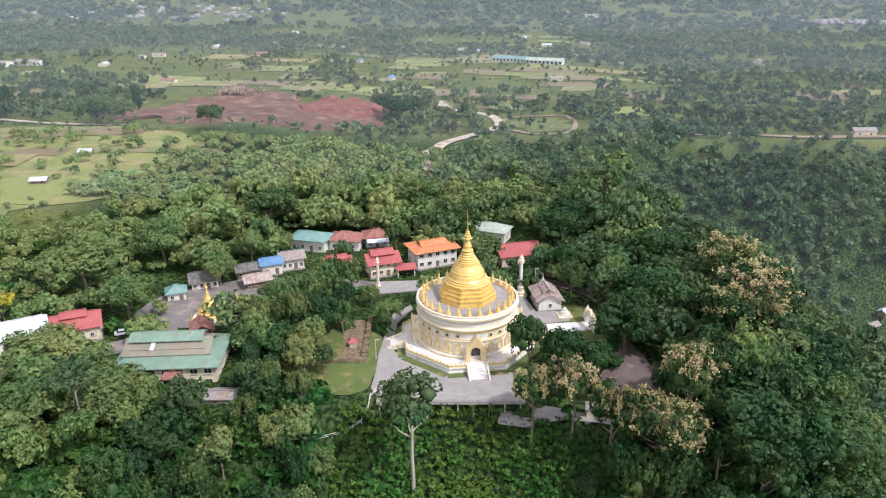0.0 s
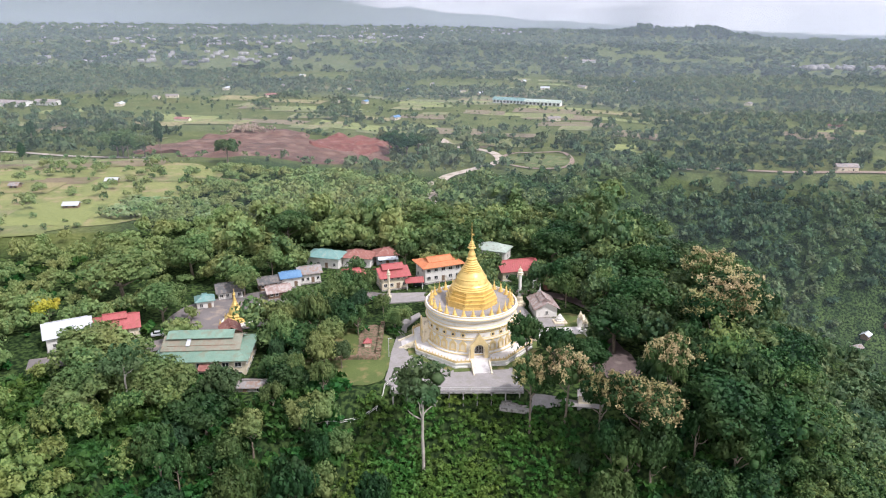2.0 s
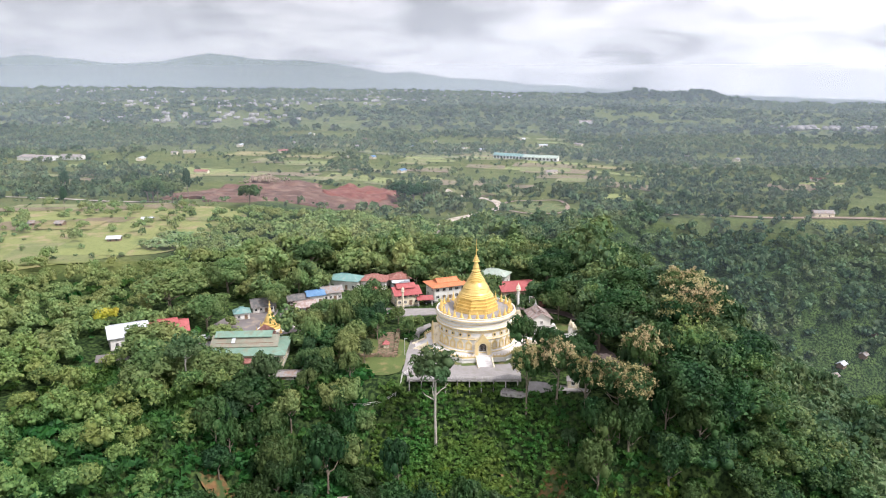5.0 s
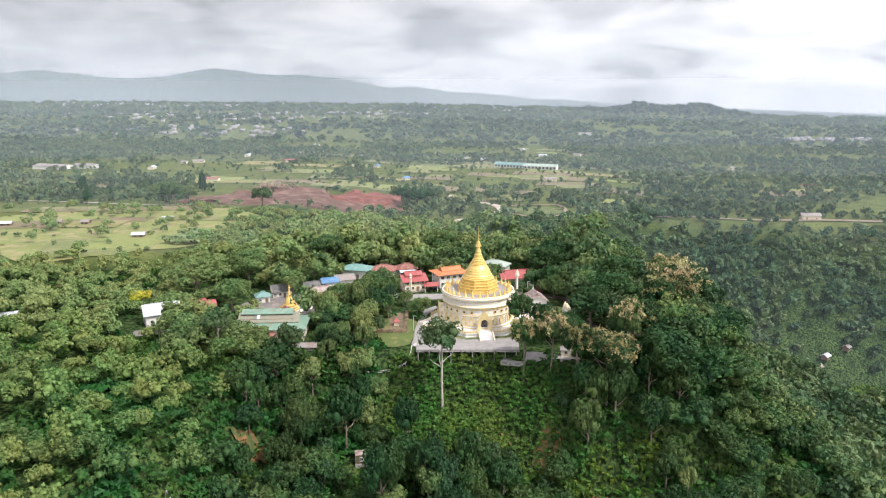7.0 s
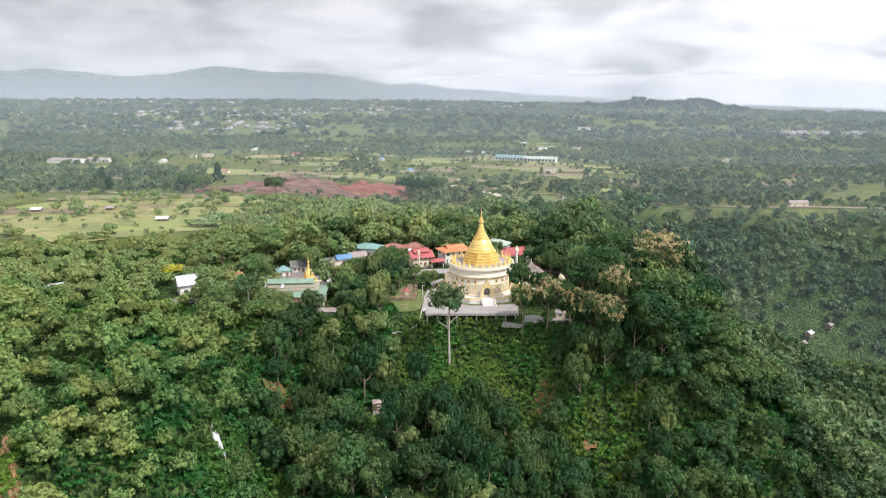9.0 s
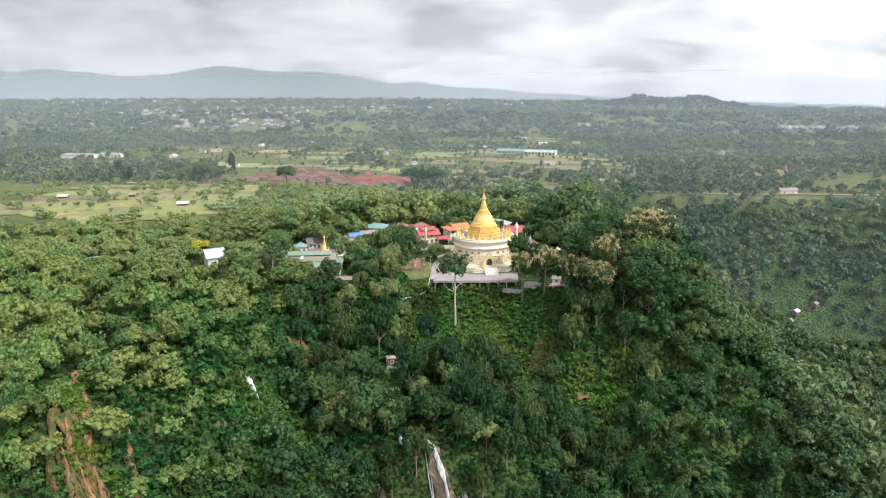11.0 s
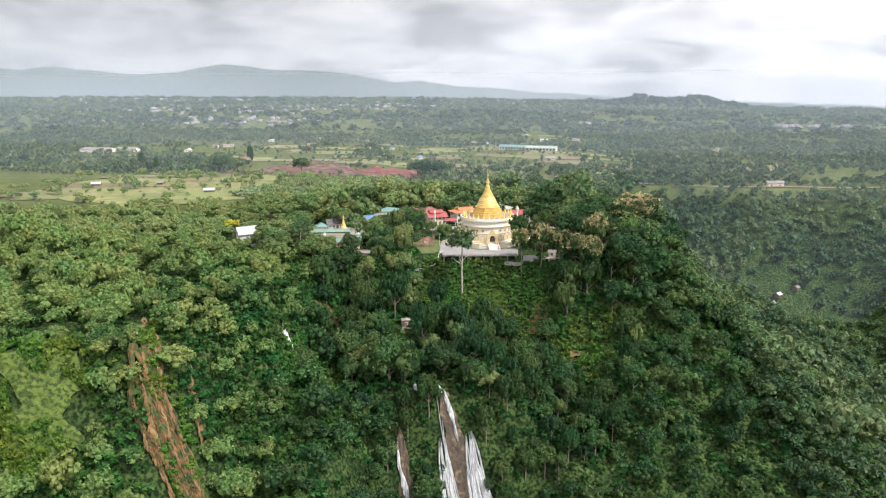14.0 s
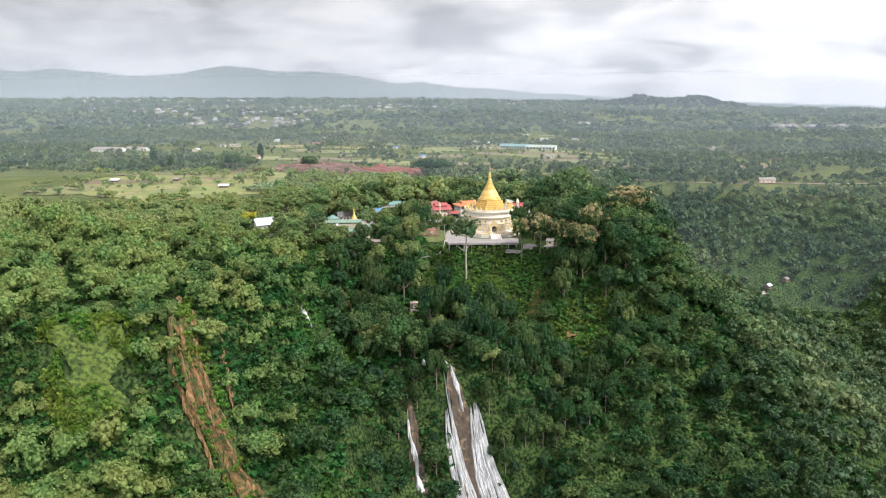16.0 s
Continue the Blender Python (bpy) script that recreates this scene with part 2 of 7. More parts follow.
R_PALEGREEN = surface("pale_green_roof", (0.30, 0.38, 0.33), (0.45, 0.52, 0.46), 0.3, 3, 0.6, bump=0.2, stain=(0.27, 0.29, 0.24), ribs=2.0)
PALEBLUE = surface("pale_blue_plaster", (0.55, 0.62, 0.70), (0.70, 0.75, 0.80), 0.4, 4, 0.8, bump=0.1, stain=(0.45, 0.45, 0.45))
WOOD = surface("weathered_wood", (0.14, 0.09, 0.06), (0.27, 0.19, 0.13), 0.8, 6, 0.85, bump=0.3)
BARK = surface("bark", (0.13, 0.10, 0.07), (0.28, 0.24, 0.19), 0.6, 5, 0.9, bump=0.5)
PALEBARK = surface("pale_bark", (0.32, 0.29, 0.25), (0.50, 0.47, 0.42), 0.6, 5, 0.9, bump=0.4)
METAL = surface("painted_steel", (0.50, 0.51, 0.52), (0.66, 0.66, 0.66), 0.8, 6, 0.45, 0.3, bump=0.05)
DARKCAR = surface("dark_car_paint", (0.02, 0.02, 0.025), (0.04, 0.04, 0.05), 1, 8, 0.25, 0.2, bump=0.0)
RUBBER = surface("tyre_rubber", (0.02, 0.02, 0.02), (0.04, 0.04, 0.04), 1, 8, 0.9)
PANE, pn, pl, pp = material("window_glass", 0.12)
pp.inputs["Base Color"].default_value = (0.035, 0.04, 0.045, 1)
DARK = surface("dark_interior", (0.03, 0.026, 0.022), (0.06, 0.05, 0.045), 0.5, 4, 0.9)
WATER = surface("white_falling_water", (0.50, 0.51, 0.53), (0.82, 0.83, 0.85), 0.5, 2.4, 0.45, bump=0.2)
VERGE = surface("lime_cliff_grass", (0.070, 0.118, 0.020), (0.160, 0.215, 0.040), 0.35, 2.2, 0.95, bump=1.0, stain=(0.032, 0.065, 0.016), stain_at=0.54)
ROCK = surface("wet_brown_rock", (0.045, 0.034, 0.026), (0.115, 0.085, 0.060), 0.18, 1.4, 0.6, bump=0.9, stain=(0.24, 0.17, 0.10), stain_at=0.62)

L_MID = leaf_material("leaves_green", (0.062, 0.116, 0.042), (0.126, 0.196, 0.068), (0.225, 0.296, 0.108))
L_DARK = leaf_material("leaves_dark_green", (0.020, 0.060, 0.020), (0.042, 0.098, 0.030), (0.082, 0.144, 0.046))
L_BLUE = leaf_material("leaves_blue_green", (0.025, 0.066, 0.028), (0.048, 0.104, 0.042), (0.085, 0.148, 0.062))
L_LIME = leaf_material("leaves_lime", (0.110, 0.152, 0.039), (0.180, 0.218, 0.058), (0.270, 0.294, 0.091))
L_YELLOW = leaf_material("leaves_yellow", (0.30, 0.27, 0.03), (0.42, 0.37, 0.04), (0.52, 0.46, 0.07))
L_CREAM = leaf_material("blossom_cream", (0.250, 0.230, 0.100), (0.400, 0.360, 0.170), (0.540, 0.480, 0.260))
L_FOREST = leaf_material("leaves_forest", (0.032, 0.078, 0.036), (0.108, 0.180, 0.070), (0.265, 0.335, 0.124), stuff=True)
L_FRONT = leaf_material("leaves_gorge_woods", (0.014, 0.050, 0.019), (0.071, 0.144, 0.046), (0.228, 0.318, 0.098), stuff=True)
L_FAR = leaf_material("leaves_far_woods", (0.040, 0.074, 0.040), (0.100, 0.148, 0.068), (0.200, 0.245, 0.110), stuff=True)
L_VINE = leaf_material("leaves_creepers", (0.052, 0.125, 0.018), (0.105, 0.195, 0.028), (0.185, 0.285, 0.050), stuff=True)
L_BANANA = leaf_material("leaves_banana", (0.10, 0.17, 0.06), (0.20, 0.28, 0.11), (0.33, 0.40, 0.20), stuff=True)
L_SLOPE = leaf_material("leaves_far_slopes", (0.026, 0.064, 0.036), (0.072, 0.134, 0.064), (0.165, 0.235, 0.104), stuff=True)
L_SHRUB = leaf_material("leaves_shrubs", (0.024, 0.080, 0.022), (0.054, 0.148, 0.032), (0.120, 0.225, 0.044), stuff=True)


# ---------------------------------------------------------------- helpers
def smooth(a, b, x):
    t = np.clip((np.asarray(x, float) - a) / (b - a), 0, 1)
    return t * t * (3 - 2 * t)


def vnoise(x, y, size, seed=0):
    """Smooth value noise, 0 to 1, on a lattice of that size in metres."""
    x, y = np.asarray(x, float) / size + 1000, np.asarray(y, float) / size + 1000
    i, j = np.floor(x).astype(np.int64), np.floor(y).astype(np.int64)
    u, v = x - i, y - j
    u, v = u * u * (3 - 2 * u), v * v * (3 - 2 * v)

    def hsh(a, b):
        n = (a * 374761393 + b * 668265263 + seed * 974711) & 0x7FFFFFFF
        n = ((n ^ (n >> 13)) * 1274126177) & 0x7FFFFFFF
        return ((n ^ (n >> 16)) & 0xFFFF) / 65535.0

    return (hsh(i, j) * (1 - u) + hsh(i + 1, j) * u) * (1 - v) + (hsh(i, j + 1) * (1 - u) + hsh(i + 1, j + 1) * u) * v


GORGE = [(48, 205), (90, 238), (137, 292), (192, 305), (240, 300), (290, 312), (420, 290), (700, 250), (1600, 150), (1600, -1700), (-1200, -1700), (-1200, -300),
         (-400, -192), (-200, -174), (-112, -165), (-100, -142), (-91, -108), (-88, -70), (-74, -46), (-46, -37), (-28, -30.5), (-22, -28.8), (10, -28.6), (15, -31.5),
         (34, -43), (60, -44), (84, -32), (98, 20), (96, 90), (72, 160)]


def gorge_depth(x, y):
    """How far a place lies inside the gorge's rim, in metres (0 on the high ground)."""
    x, y = np.asarray(x, float), np.asarray(y, float)
    best, inside = np.full(x.shape, 1e9), np.zeros(x.shape, bool)
    for (ax, ay), (bx, by) in zip(GORGE, GORGE[1:] + GORGE[:1]):
        dx, dy = bx - ax, by - ay
        t = np.clip(((x - ax) * dx + (y - ay) * dy) / (dx * dx + dy * dy), 0, 1)
        best = np.minimum(best, np.hypot(x - ax - t * dx, y - ay - t * dy))
        cross = (ay > y) != (by > y)
        inside ^= cross & (x < dx * (y - ay) / (dy if dy else 1e-9) + ax)
    return np.where(inside, best, 0.0)


def height(x, y):
    """The ground's height."""
    x, y = np.asarray(x, float), np.asarray(y, float)
    west = smooth(-60, -160, x)
    base = west * (3 + 4 * smooth(60, 115, y)) - (14 + 2 * west) * smooth(90 + 80 * west, 390 + 80 * west, y) - 6 * smooth(100, 280, x) * smooth(150, 330, y)
    base = base - 0.026 * np.maximum(0, x - 500) * smooth(600, 2500, y) + (22 - 0.008 * x) * smooth(900, 3600, y)
    base = base - 5 * smooth(55, 104, x) * smooth(-50, 0, y) * smooth(180, 100, y)
    wild = smooth(105, 200, np.abs(x)) + smooth(80, 160, y)
    base = base + np.clip(wild, 0, 1) * 3.0 * (vnoise(x, y, 70, 3) - 0.5)
    d = gorge_depth(x, y)
    d1 = np.maximum(0, d - 1.0)
    slope = -(1.4 * np.minimum(d1, 22) + 0.62 * np.maximum(d1 - 22, 0)) * (0.92 + 0.18 * vnoise(x, y, 45, 5)) * (1 - 0.25 * smooth(110, 220, y))
    slope = slope - 0.75 * d1 * smooth(-62, -95, x) * smooth(-118, -150, y) - 26 * smooth(-108, -124, y) * smooth(48, 22, np.abs(x + 15))
    ribs = 9 * (vnoise(x, y, 30, 7) - 0.5) + 5 * (vnoise(x, y, 13, 9) - 0.5)
    ribs = ribs + 26 * (vnoise(x * 1.3, y * 0.8, 62, 12) - 0.5) * smooth(112, 160, x)
    slope = slope + ribs * smooth(6, 22, d) * (1 - 0.8 * smooth(-60, -90, x) * smooth(-140, -160, y))
    bowl = -15 - 0.30 * np.maximum(0, -36 - y) - 2.4 * np.maximum(0, -110 - y) - 1.1 * np.maximum(0, x - 4) - 0.5 * np.maximum(0, -60 - x)
    bowl = np.where((x < 60) & (y < -20), bowl, -999.0)
    low = np.maximum(np.maximum(slope, bowl + 2.5 * (vnoise(x, y, 18, 8) - 0.5)), -135 + 10 * vnoise(x, y, 60, 6))
    inside = np.clip(d / 3.0, 0, 1)
    z = base + low * inside
    hill = 21 * np.exp(-(((x - 765) / 62) ** 2 + ((y - 2850) / 240) ** 2)) + 24 * np.exp(-(((x - 1010) / 74) ** 2 + ((y - 2850) / 240) ** 2))
    hill = hill + 21 * np.exp(-(((x - 880) / 250) ** 2 + ((y - 2900) / 300) ** 2)) + 7 * np.exp(-(((x - 420) / 170) ** 2 + ((y - 2900) / 300) ** 2))
    return z + hill


def hz(x, y):
    return float(height(np.array([x]), np.array([y]))[0])


def quads_mesh(name, v, q, mat, tint=None, shade=False):
    """A mesh from arrays of vertices and faces, all of three or all of four sides."""
    v, q = np.asarray(v, np.float32), np.asarray(q, np.int32)
    me = bpy.data.meshes.new(name)
    me.vertices.add(len(v))
    me.vertices.foreach_set("co", v.ravel())
    me.loops.add(q.size)
    me.loops.foreach_set("vertex_index", q.ravel())
    me.polygons.add(len(q))
    me.polygons.foreach_set("loop_start", np.arange(0, q.size, q.shape[1], dtype=np.int32))
    me.polygons.foreach_set("loop_total", np.full(len(q), q.shape[1], np.int32))
    if shade:
        me.polygons.foreach_set("use_smooth", np.ones(len(q), bool))
    me.update(calc_edges=True)
    if tint is not None:
        a = me.attributes.new("tint", "FLOAT", "POINT")
        a.data.foreach_set("value", np.asarray(tint, np.float32))
    me.materials.append(mat)
    return me


def part(name, bm, mat, parent, label="", m=None, shade=False):
    """Links a bmesh (or a mesh made before) as one part under a thing or a part."""
    if isinstance(bm, bpy.types.Mesh):
        me = bm
    else:
        bmesh.ops.recalc_face_normals(bm, faces=bm.faces)
        me = bpy.data.meshes.new(name)
        bm.to_mesh(me)
        bm.free()
        me.materials.append(mat)
        if shade:
            for f in me.polygons:
                f.use_smooth = True
    ob = new(name, me)
    ob.parent = parent
    if m is not None:
        ob.matrix_basis = m
    if label:
        tagged(ob, label)
    return ob


def thing(name, label, category, m, group="", kind=""):
    e = new(name)
    e.matrix_basis = m
    e.empty_display_size = 0.3
    return tagged(e, label, category, group, kind)


def solid(name, bm, mat, label, category, kind="", m=None, group=""):
    ob = part(name, bm, mat, None, "", m)
    return tagged(ob, label, category, group, kind)


def box(bm, x, y, z, sx, sy, sz, rz=0.0):
    """A block whose base is centred on x, y at height z."""
    m = Matrix.Translation((x, y, z + sz / 2)) @ Matrix.Rotation(radians(rz), 4, "Z") @ Matrix.Diagonal((sx, sy, sz, 1))
    return bmesh.ops.create_cube(bm, size=1, matrix=m)


def bevelled(sx, sy, sz, r=0.03):
    bm = bmesh.new()
    box(bm, 0, 0, 0, sx, sy, sz)
    bmesh.ops.bevel(bm, geom=bm.edges[:], offset=r, segments=1, affect="EDGES")
    return bm


def lathe(bm, profile, n, turn=0.0, ring=False):
    """Turns a profile of (radius, height) round the z axis; n sides. ring: the profile closes on itself."""
    rings = []
    for r, z in profile:
        rings.append([bm.verts.new((r * math.cos(turn + k * math.tau / n), r * math.sin(turn + k * math.tau / n), z)) for k in range(n)])
    for a, b in zip(rings, rings[1:] + (rings[:1] if ring else [])):
        for k in range(n):
            bm.faces.new((a[k], a[(k + 1) % n], b[(k + 1) % n], b[k]))
    if not ring:
        bm.faces.new(rings[0][::-1])
        bm.faces.new(rings[-1])
    return bm


def prism(bm, pts, z0, z1):
    """An upright prism over a plan outline."""
    lo = [bm.verts.new((x, y, z0)) for x, y in pts]
    hi = [bm.verts.new((x, y, z1)) for x, y in pts]
    bm.faces.new(lo[::-1])
    bm.faces.new(hi)
    for k in range(len(pts)):
        j = (k + 1) % len(pts)
        bm.faces.new((lo[k], lo[j], hi[j], hi[k]))
    return bm


# ---------------------------------------------------------------- the land
def spaced(lo, hi, a, b, fine, grow):
    """Grid lines, close together between a and b and wider and wider outside."""
    out = list(np.arange(a, b + 0.1, fine))
    for sign, end in ((1, hi), (-1, lo)):
        p, s = (out[-1] if sign > 0 else out[0]), fine
        while (p < end) if sign > 0 else (p > end):
            s *= grow
            p += sign * s
            if sign > 0:
                out.append(p)
            else:
                out.insert(0, p)
    return np.array(out)


def ground_material():
    m, ns, ln, p = material("ground_cover", 0.95)
    geo = ns.new("ShaderNodeNewGeometry")

    def noise_at(scale, detail=5):
        n = ns.new("ShaderNodeTexNoise")
        n.inputs["Scale"].default_value, n.inputs["Detail"].default_value = scale, detail
        ln.new(geo.outputs["Position"], n.inputs["Vector"])
        return n.outputs[0]

    def mixed(fac, a, b):
        x = ns.new("ShaderNodeMix")
        x.data_type = "RGBA"
        ln.new(fac, x.inputs[0])
        for s, i in ((a, 6), (b, 7)):
            if isinstance(s, tuple):
                x.inputs[i].default_value = (*s, 1)
            else:
                ln.new(s, x.inputs[i])
        return x.outputs[2]

    def ranged(v, a, b):
        r = ns.new("ShaderNodeMapRange")
        r.inputs[1].default_value, r.inputs[2].default_value = a, b
        ln.new(v, r.inputs[0])
        return r.outputs[0]

    green = mixed(ranged(noise_at(0.05, 6), 0.35, 0.65), (0.088, 0.118, 0.040), (0.168, 0.190, 0.072))
    dry = mixed(ranged(noise_at(0.012, 5), 0.54, 0.72), green, (0.16, 0.16, 0.06))
    grain = mixed(ranged(noise_at(0.6, 4), 0.3, 0.75), dry, (0.075, 0.095, 0.028))
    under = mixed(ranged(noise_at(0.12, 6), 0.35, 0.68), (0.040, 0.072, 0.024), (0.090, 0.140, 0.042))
    # near-black gaps put the shade between leaves into the colour
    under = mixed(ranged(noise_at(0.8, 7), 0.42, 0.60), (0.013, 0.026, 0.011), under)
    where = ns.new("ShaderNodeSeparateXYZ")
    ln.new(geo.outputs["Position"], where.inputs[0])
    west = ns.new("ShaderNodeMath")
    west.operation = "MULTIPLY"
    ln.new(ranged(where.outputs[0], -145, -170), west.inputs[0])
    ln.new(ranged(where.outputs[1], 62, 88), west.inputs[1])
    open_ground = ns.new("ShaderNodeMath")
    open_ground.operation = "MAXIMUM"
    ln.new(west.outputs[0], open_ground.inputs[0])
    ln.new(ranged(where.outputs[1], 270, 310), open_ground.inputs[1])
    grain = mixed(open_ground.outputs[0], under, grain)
    nz = ns.new("ShaderNodeSeparateXYZ")
    ln.new(geo.outputs["Normal"], nz.inputs[0])
    steep = ns.new("ShaderNodeMath")
    steep.operation = "MULTIPLY_ADD"
    ln.new(noise_at(0.09, 5), steep.inputs[0])
    steep.inputs[1].default_value = 0.7
    ln.new(nz.outputs[2], steep.inputs[2])
    cliff = mixed(ranged(steep.outputs[0], 0.42, 0.56), (0.20, 0.125, 0.07), grain)
    ln.new(cliff, p.inputs["Base Color"])
    p.inputs["Specular IOR Level"].default_value = 0.05
    bp = ns.new("ShaderNodeBump")
    bp.inputs["Strength"].default_value, bp.inputs["Distance"].default_value = 0.7, 0.6
    ln.new(noise_at(0.5, 6), bp.inputs["Height"])
    ln.new(bp.outputs[0], p.inputs["Normal"])
    return m


def drape(xs, ys):
    gx, gy = np.meshgrid(xs, ys)
    gz = height(gx, gy)
    nx = len(xs)
    i = np.arange((len(ys) - 1) * nx).reshape(-1, nx)[:, :-1].ravel()
    return np.stack([gx.ravel(), gy.ravel(), gz.ravel()], 1), np.stack([i, i + 1, i + nx + 1, i + nx], 1)


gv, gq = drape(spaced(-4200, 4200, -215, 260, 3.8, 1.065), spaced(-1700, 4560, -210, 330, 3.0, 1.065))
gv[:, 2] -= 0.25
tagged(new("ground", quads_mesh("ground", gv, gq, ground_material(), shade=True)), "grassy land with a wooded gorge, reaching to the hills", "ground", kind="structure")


def patch(name, cx, cy, rx, ry, rot, mat, label, lift=0.15, ragged=0.25, cells=26, square=False, kind="structure", category="ground", lump=0.0):
    """A sheet of another ground, draped on the land, with an uneven outline."""
    c, s = math.cos(radians(rot)), math.sin(radians(rot))
    u, v = np.meshgrid(np.linspace(-1, 1, cells), np.linspace(-1, 1, cells))
    if square:
        pu, pv = u, v
    else:
        pu, pv = u * np.sqrt(1 - v * v / 2), v * np.sqrt(1 - u * u / 2)
    x, y = cx + (pu * rx) * c - (pv * ry) * s, cy + (pu * rx) * s + (pv * ry) * c
    k = 1 + ragged * 2 * (vnoise(x, y, max(rx, ry) * 0.3, 11) - 0.5)
    x, y = cx + (x - cx) * k, cy + (y - cy) * k
    rim = smooth(1.0, 0.9, np.maximum(np.abs(u), np.abs(v))) if lump else 1.0
    z = height(x, y) + (lift + 0.4) * rim - (0.4 if lump else 0.0) + (0.0 if lump else -0.4) + lump * np.maximum(0, vnoise(x, y, 14, 17) * 0.7 + vnoise(x, y, 5, 18) * 0.3 - 0.35) * smooth(1.0, 0.86, np.maximum(np.abs(u), np.abs(v)))
    i = np.arange((cells - 1) * cells).reshape(-1, cells)[:, :-1].ravel()
    q = np.stack([i, i + 1, i + cells + 1, i + cells], 1)
    ob = new(name, quads_mesh(name, np.stack([x.ravel(), y.ravel(), z.ravel()], 1), q, mat, shade=True))
    return tagged(ob, label, category, "", kind)


def ribbon(name, pts, width, mat, label, lift=0.2, level=None, category="road"):
    """A road or path along a smooth line of plan points, lying on the land or level."""
    line = []
    p = [Vector(a) for a in pts]
    p = [2 * p[0] - p[1]] + p + [2 * p[-1] - p[-2]]
    for a, b, c, d in zip(p, p[1:], p[2:], p[3:]):
        n = max(3, int((c - b).length / 4))
        for k in range(n):
            t = k / n
            line.append(0.5 * ((2 * b) + (c - a) * t + (2 * a - 5 * b + 4 * c - d) * t * t + (3 * b - a - 3 * c + d) * t ** 3))
    line.append(p[-2])
    v, q = [], []
    for k, a in enumerate(line):
        tan = (line[min(k + 1, len(line) - 1)] - line[max(k - 1, 0)]).normalized()
        nrm = Vector((-tan.y, tan.x))
        for s in (-0.5, -0.17, 0.17, 0.5):
            w = width * (0.92 + 0.16 * float(vnoise(a.x, a.y, 9, 4)))
            e = a + nrm * w * s
            z = (hz(e.x, e.y) + lift) if level is None else level
            v.append((e.x, e.y, z - (0.02 if abs(s) > 0.4 else 0)))
        if k:
            for s in range(3):
                q.append((4 * k - 4 + s, 4 * k - 3 + s, 4 * k + 1 + s, 4 * k + s))
    ob = new(name, quads_mesh(name, v, q, mat, shade=True))
    return tagged(ob, label, category, "", "structure")

# ---------------------------------------------------------------- pagoda
AX, AY, TURN = -0.2, -1.8, 8.0
PC = pose(AX, AY, 0, 0, 0, TURN)


def spun(angle, r, z):
    """A place on a ring round the pagoda's axis, facing outwards; angle 0 is the front."""
    a = radians(angle - 90)
    return Matrix.Translation((r * math.cos(a), r * math.sin(a), z)) @ Matrix.Rotation(a + math.pi / 2, 4, "Z")


def octagon(apothem):
    return [(apothem / math.cos(math.pi / 8) * math.cos(math.pi / 8 + k * math.pi / 4), apothem / math.cos(math.pi / 8) * math.sin(math.pi / 8 + k * math.pi / 4)) for k in range(8)]


def arch_outline(w, h, n=8):
    """Half-width w, springing at h: an arched outline in x and z."""
    return [(-w, 0)] + [(-w * math.cos(k * math.pi / n), h + w * math.sin(k * math.pi / n)) for k in range(n + 1)] + [(w, 0)]


def slab(pts, y0, y1, hole=None):
    """An upright plate in the x-z plane, from y0 to y1, with an opening of the same number of corners if given."""
    bm = bmesh.new()
    if hole is None:
        f = [bm.verts.new((x, y0, z)) for x, z in pts]
        b = [bm.verts.new((x, y1, z)) for x, z in pts]
        bm.faces.new(f)
        bm.faces.new(b[::-1])
        for k in range(len(pts)):
            j = (k + 1) % len(pts)
            bm.faces.new((f[k], b[k], b[j], f[j]))
        return bm
    o0, o1 = [bm.verts.new((x, y0, z)) for x, z in pts], [bm.verts.new((x, y1, z)) for x, z in pts]
    i0, i1 = [bm.verts.new((x, y0, z)) for x, z in hole], [bm.verts.new((x, y1, z)) for x, z in hole]
    for k in range(len(pts) - 1):
        j = k + 1
        bm.faces.new((o0[k], o0[j], i0[j], i0[k]))
        bm.faces.new((o1[k], i1[k], i1[j], o1[j]))
        bm.faces.new((o0[k], o1[k], o1[j], o0[j]))
        bm.faces.new((i0[k], i0[j], i1[j], i1[k]))
    return bm


pagoda = thing("pagoda", "round white pagoda with gilded bell dome on an octagonal terrace", "pagoda", PC)
AP, SLIM = 17.7, 0.965
bm = bmesh.new()
for a, z0, z1 in ((AP, -0.4, 0.5), (AP - 0.35, 0.5, 1.35), (AP + 0.05, 1.35, 1.7)):
    prism(bm, octagon(a), z0, z1)
part("terrace_plinth", bm, WHITE, pagoda)
bm = prism(bmesh.new(), octagon(AP - 0.9), 1.7, 1.78)
part("terrace_floor", bm, TILE, pagoda, "pale marble terrace floor")
# low balustrade on each side of the octagon
side = 2 * AP * math.tan(math.pi / 8)
post_me = None
for k in range(8):
    ang = k * 45
    openings = ((-3.1, 3.1),) if k in (0, 2, 4, 6) else ()
    spans = [(-side / 2, -2.6), (2.6, side / 2)] if openings else [(-side / 2, side / 2)]
    for a, b in spans:
        bm = bmesh.new()
        box(bm, (a + b) / 2, 0, 0, b - a, 0.28, 0.42)
        box(bm, (a + b) / 2, 0, 0.42, b - a, 0.40, 0.14)
        part("balustrade", bm, GOLDTRIM, pagoda, "low gold balustrade", spun(ang, AP - 0.25, 1.702))
        n = max(2, int((b - a) / 1.05))
        for i in range(n):
            x = a + (i + 0.5) * (b - a) / n
            ob = part("finial", post_me or lathe(bmesh.new(), [(0.16, 0), (0.20, 0.12), (0.13, 0.2), (0.17, 0.34), (0.05, 0.62), (0.01, 0.7)], 6), GOLDTRIM, pagoda, "", spun(ang, AP - 0.25, 2.26) @ Matrix.Translation((x, 0, 0)))
            post_me = ob.data
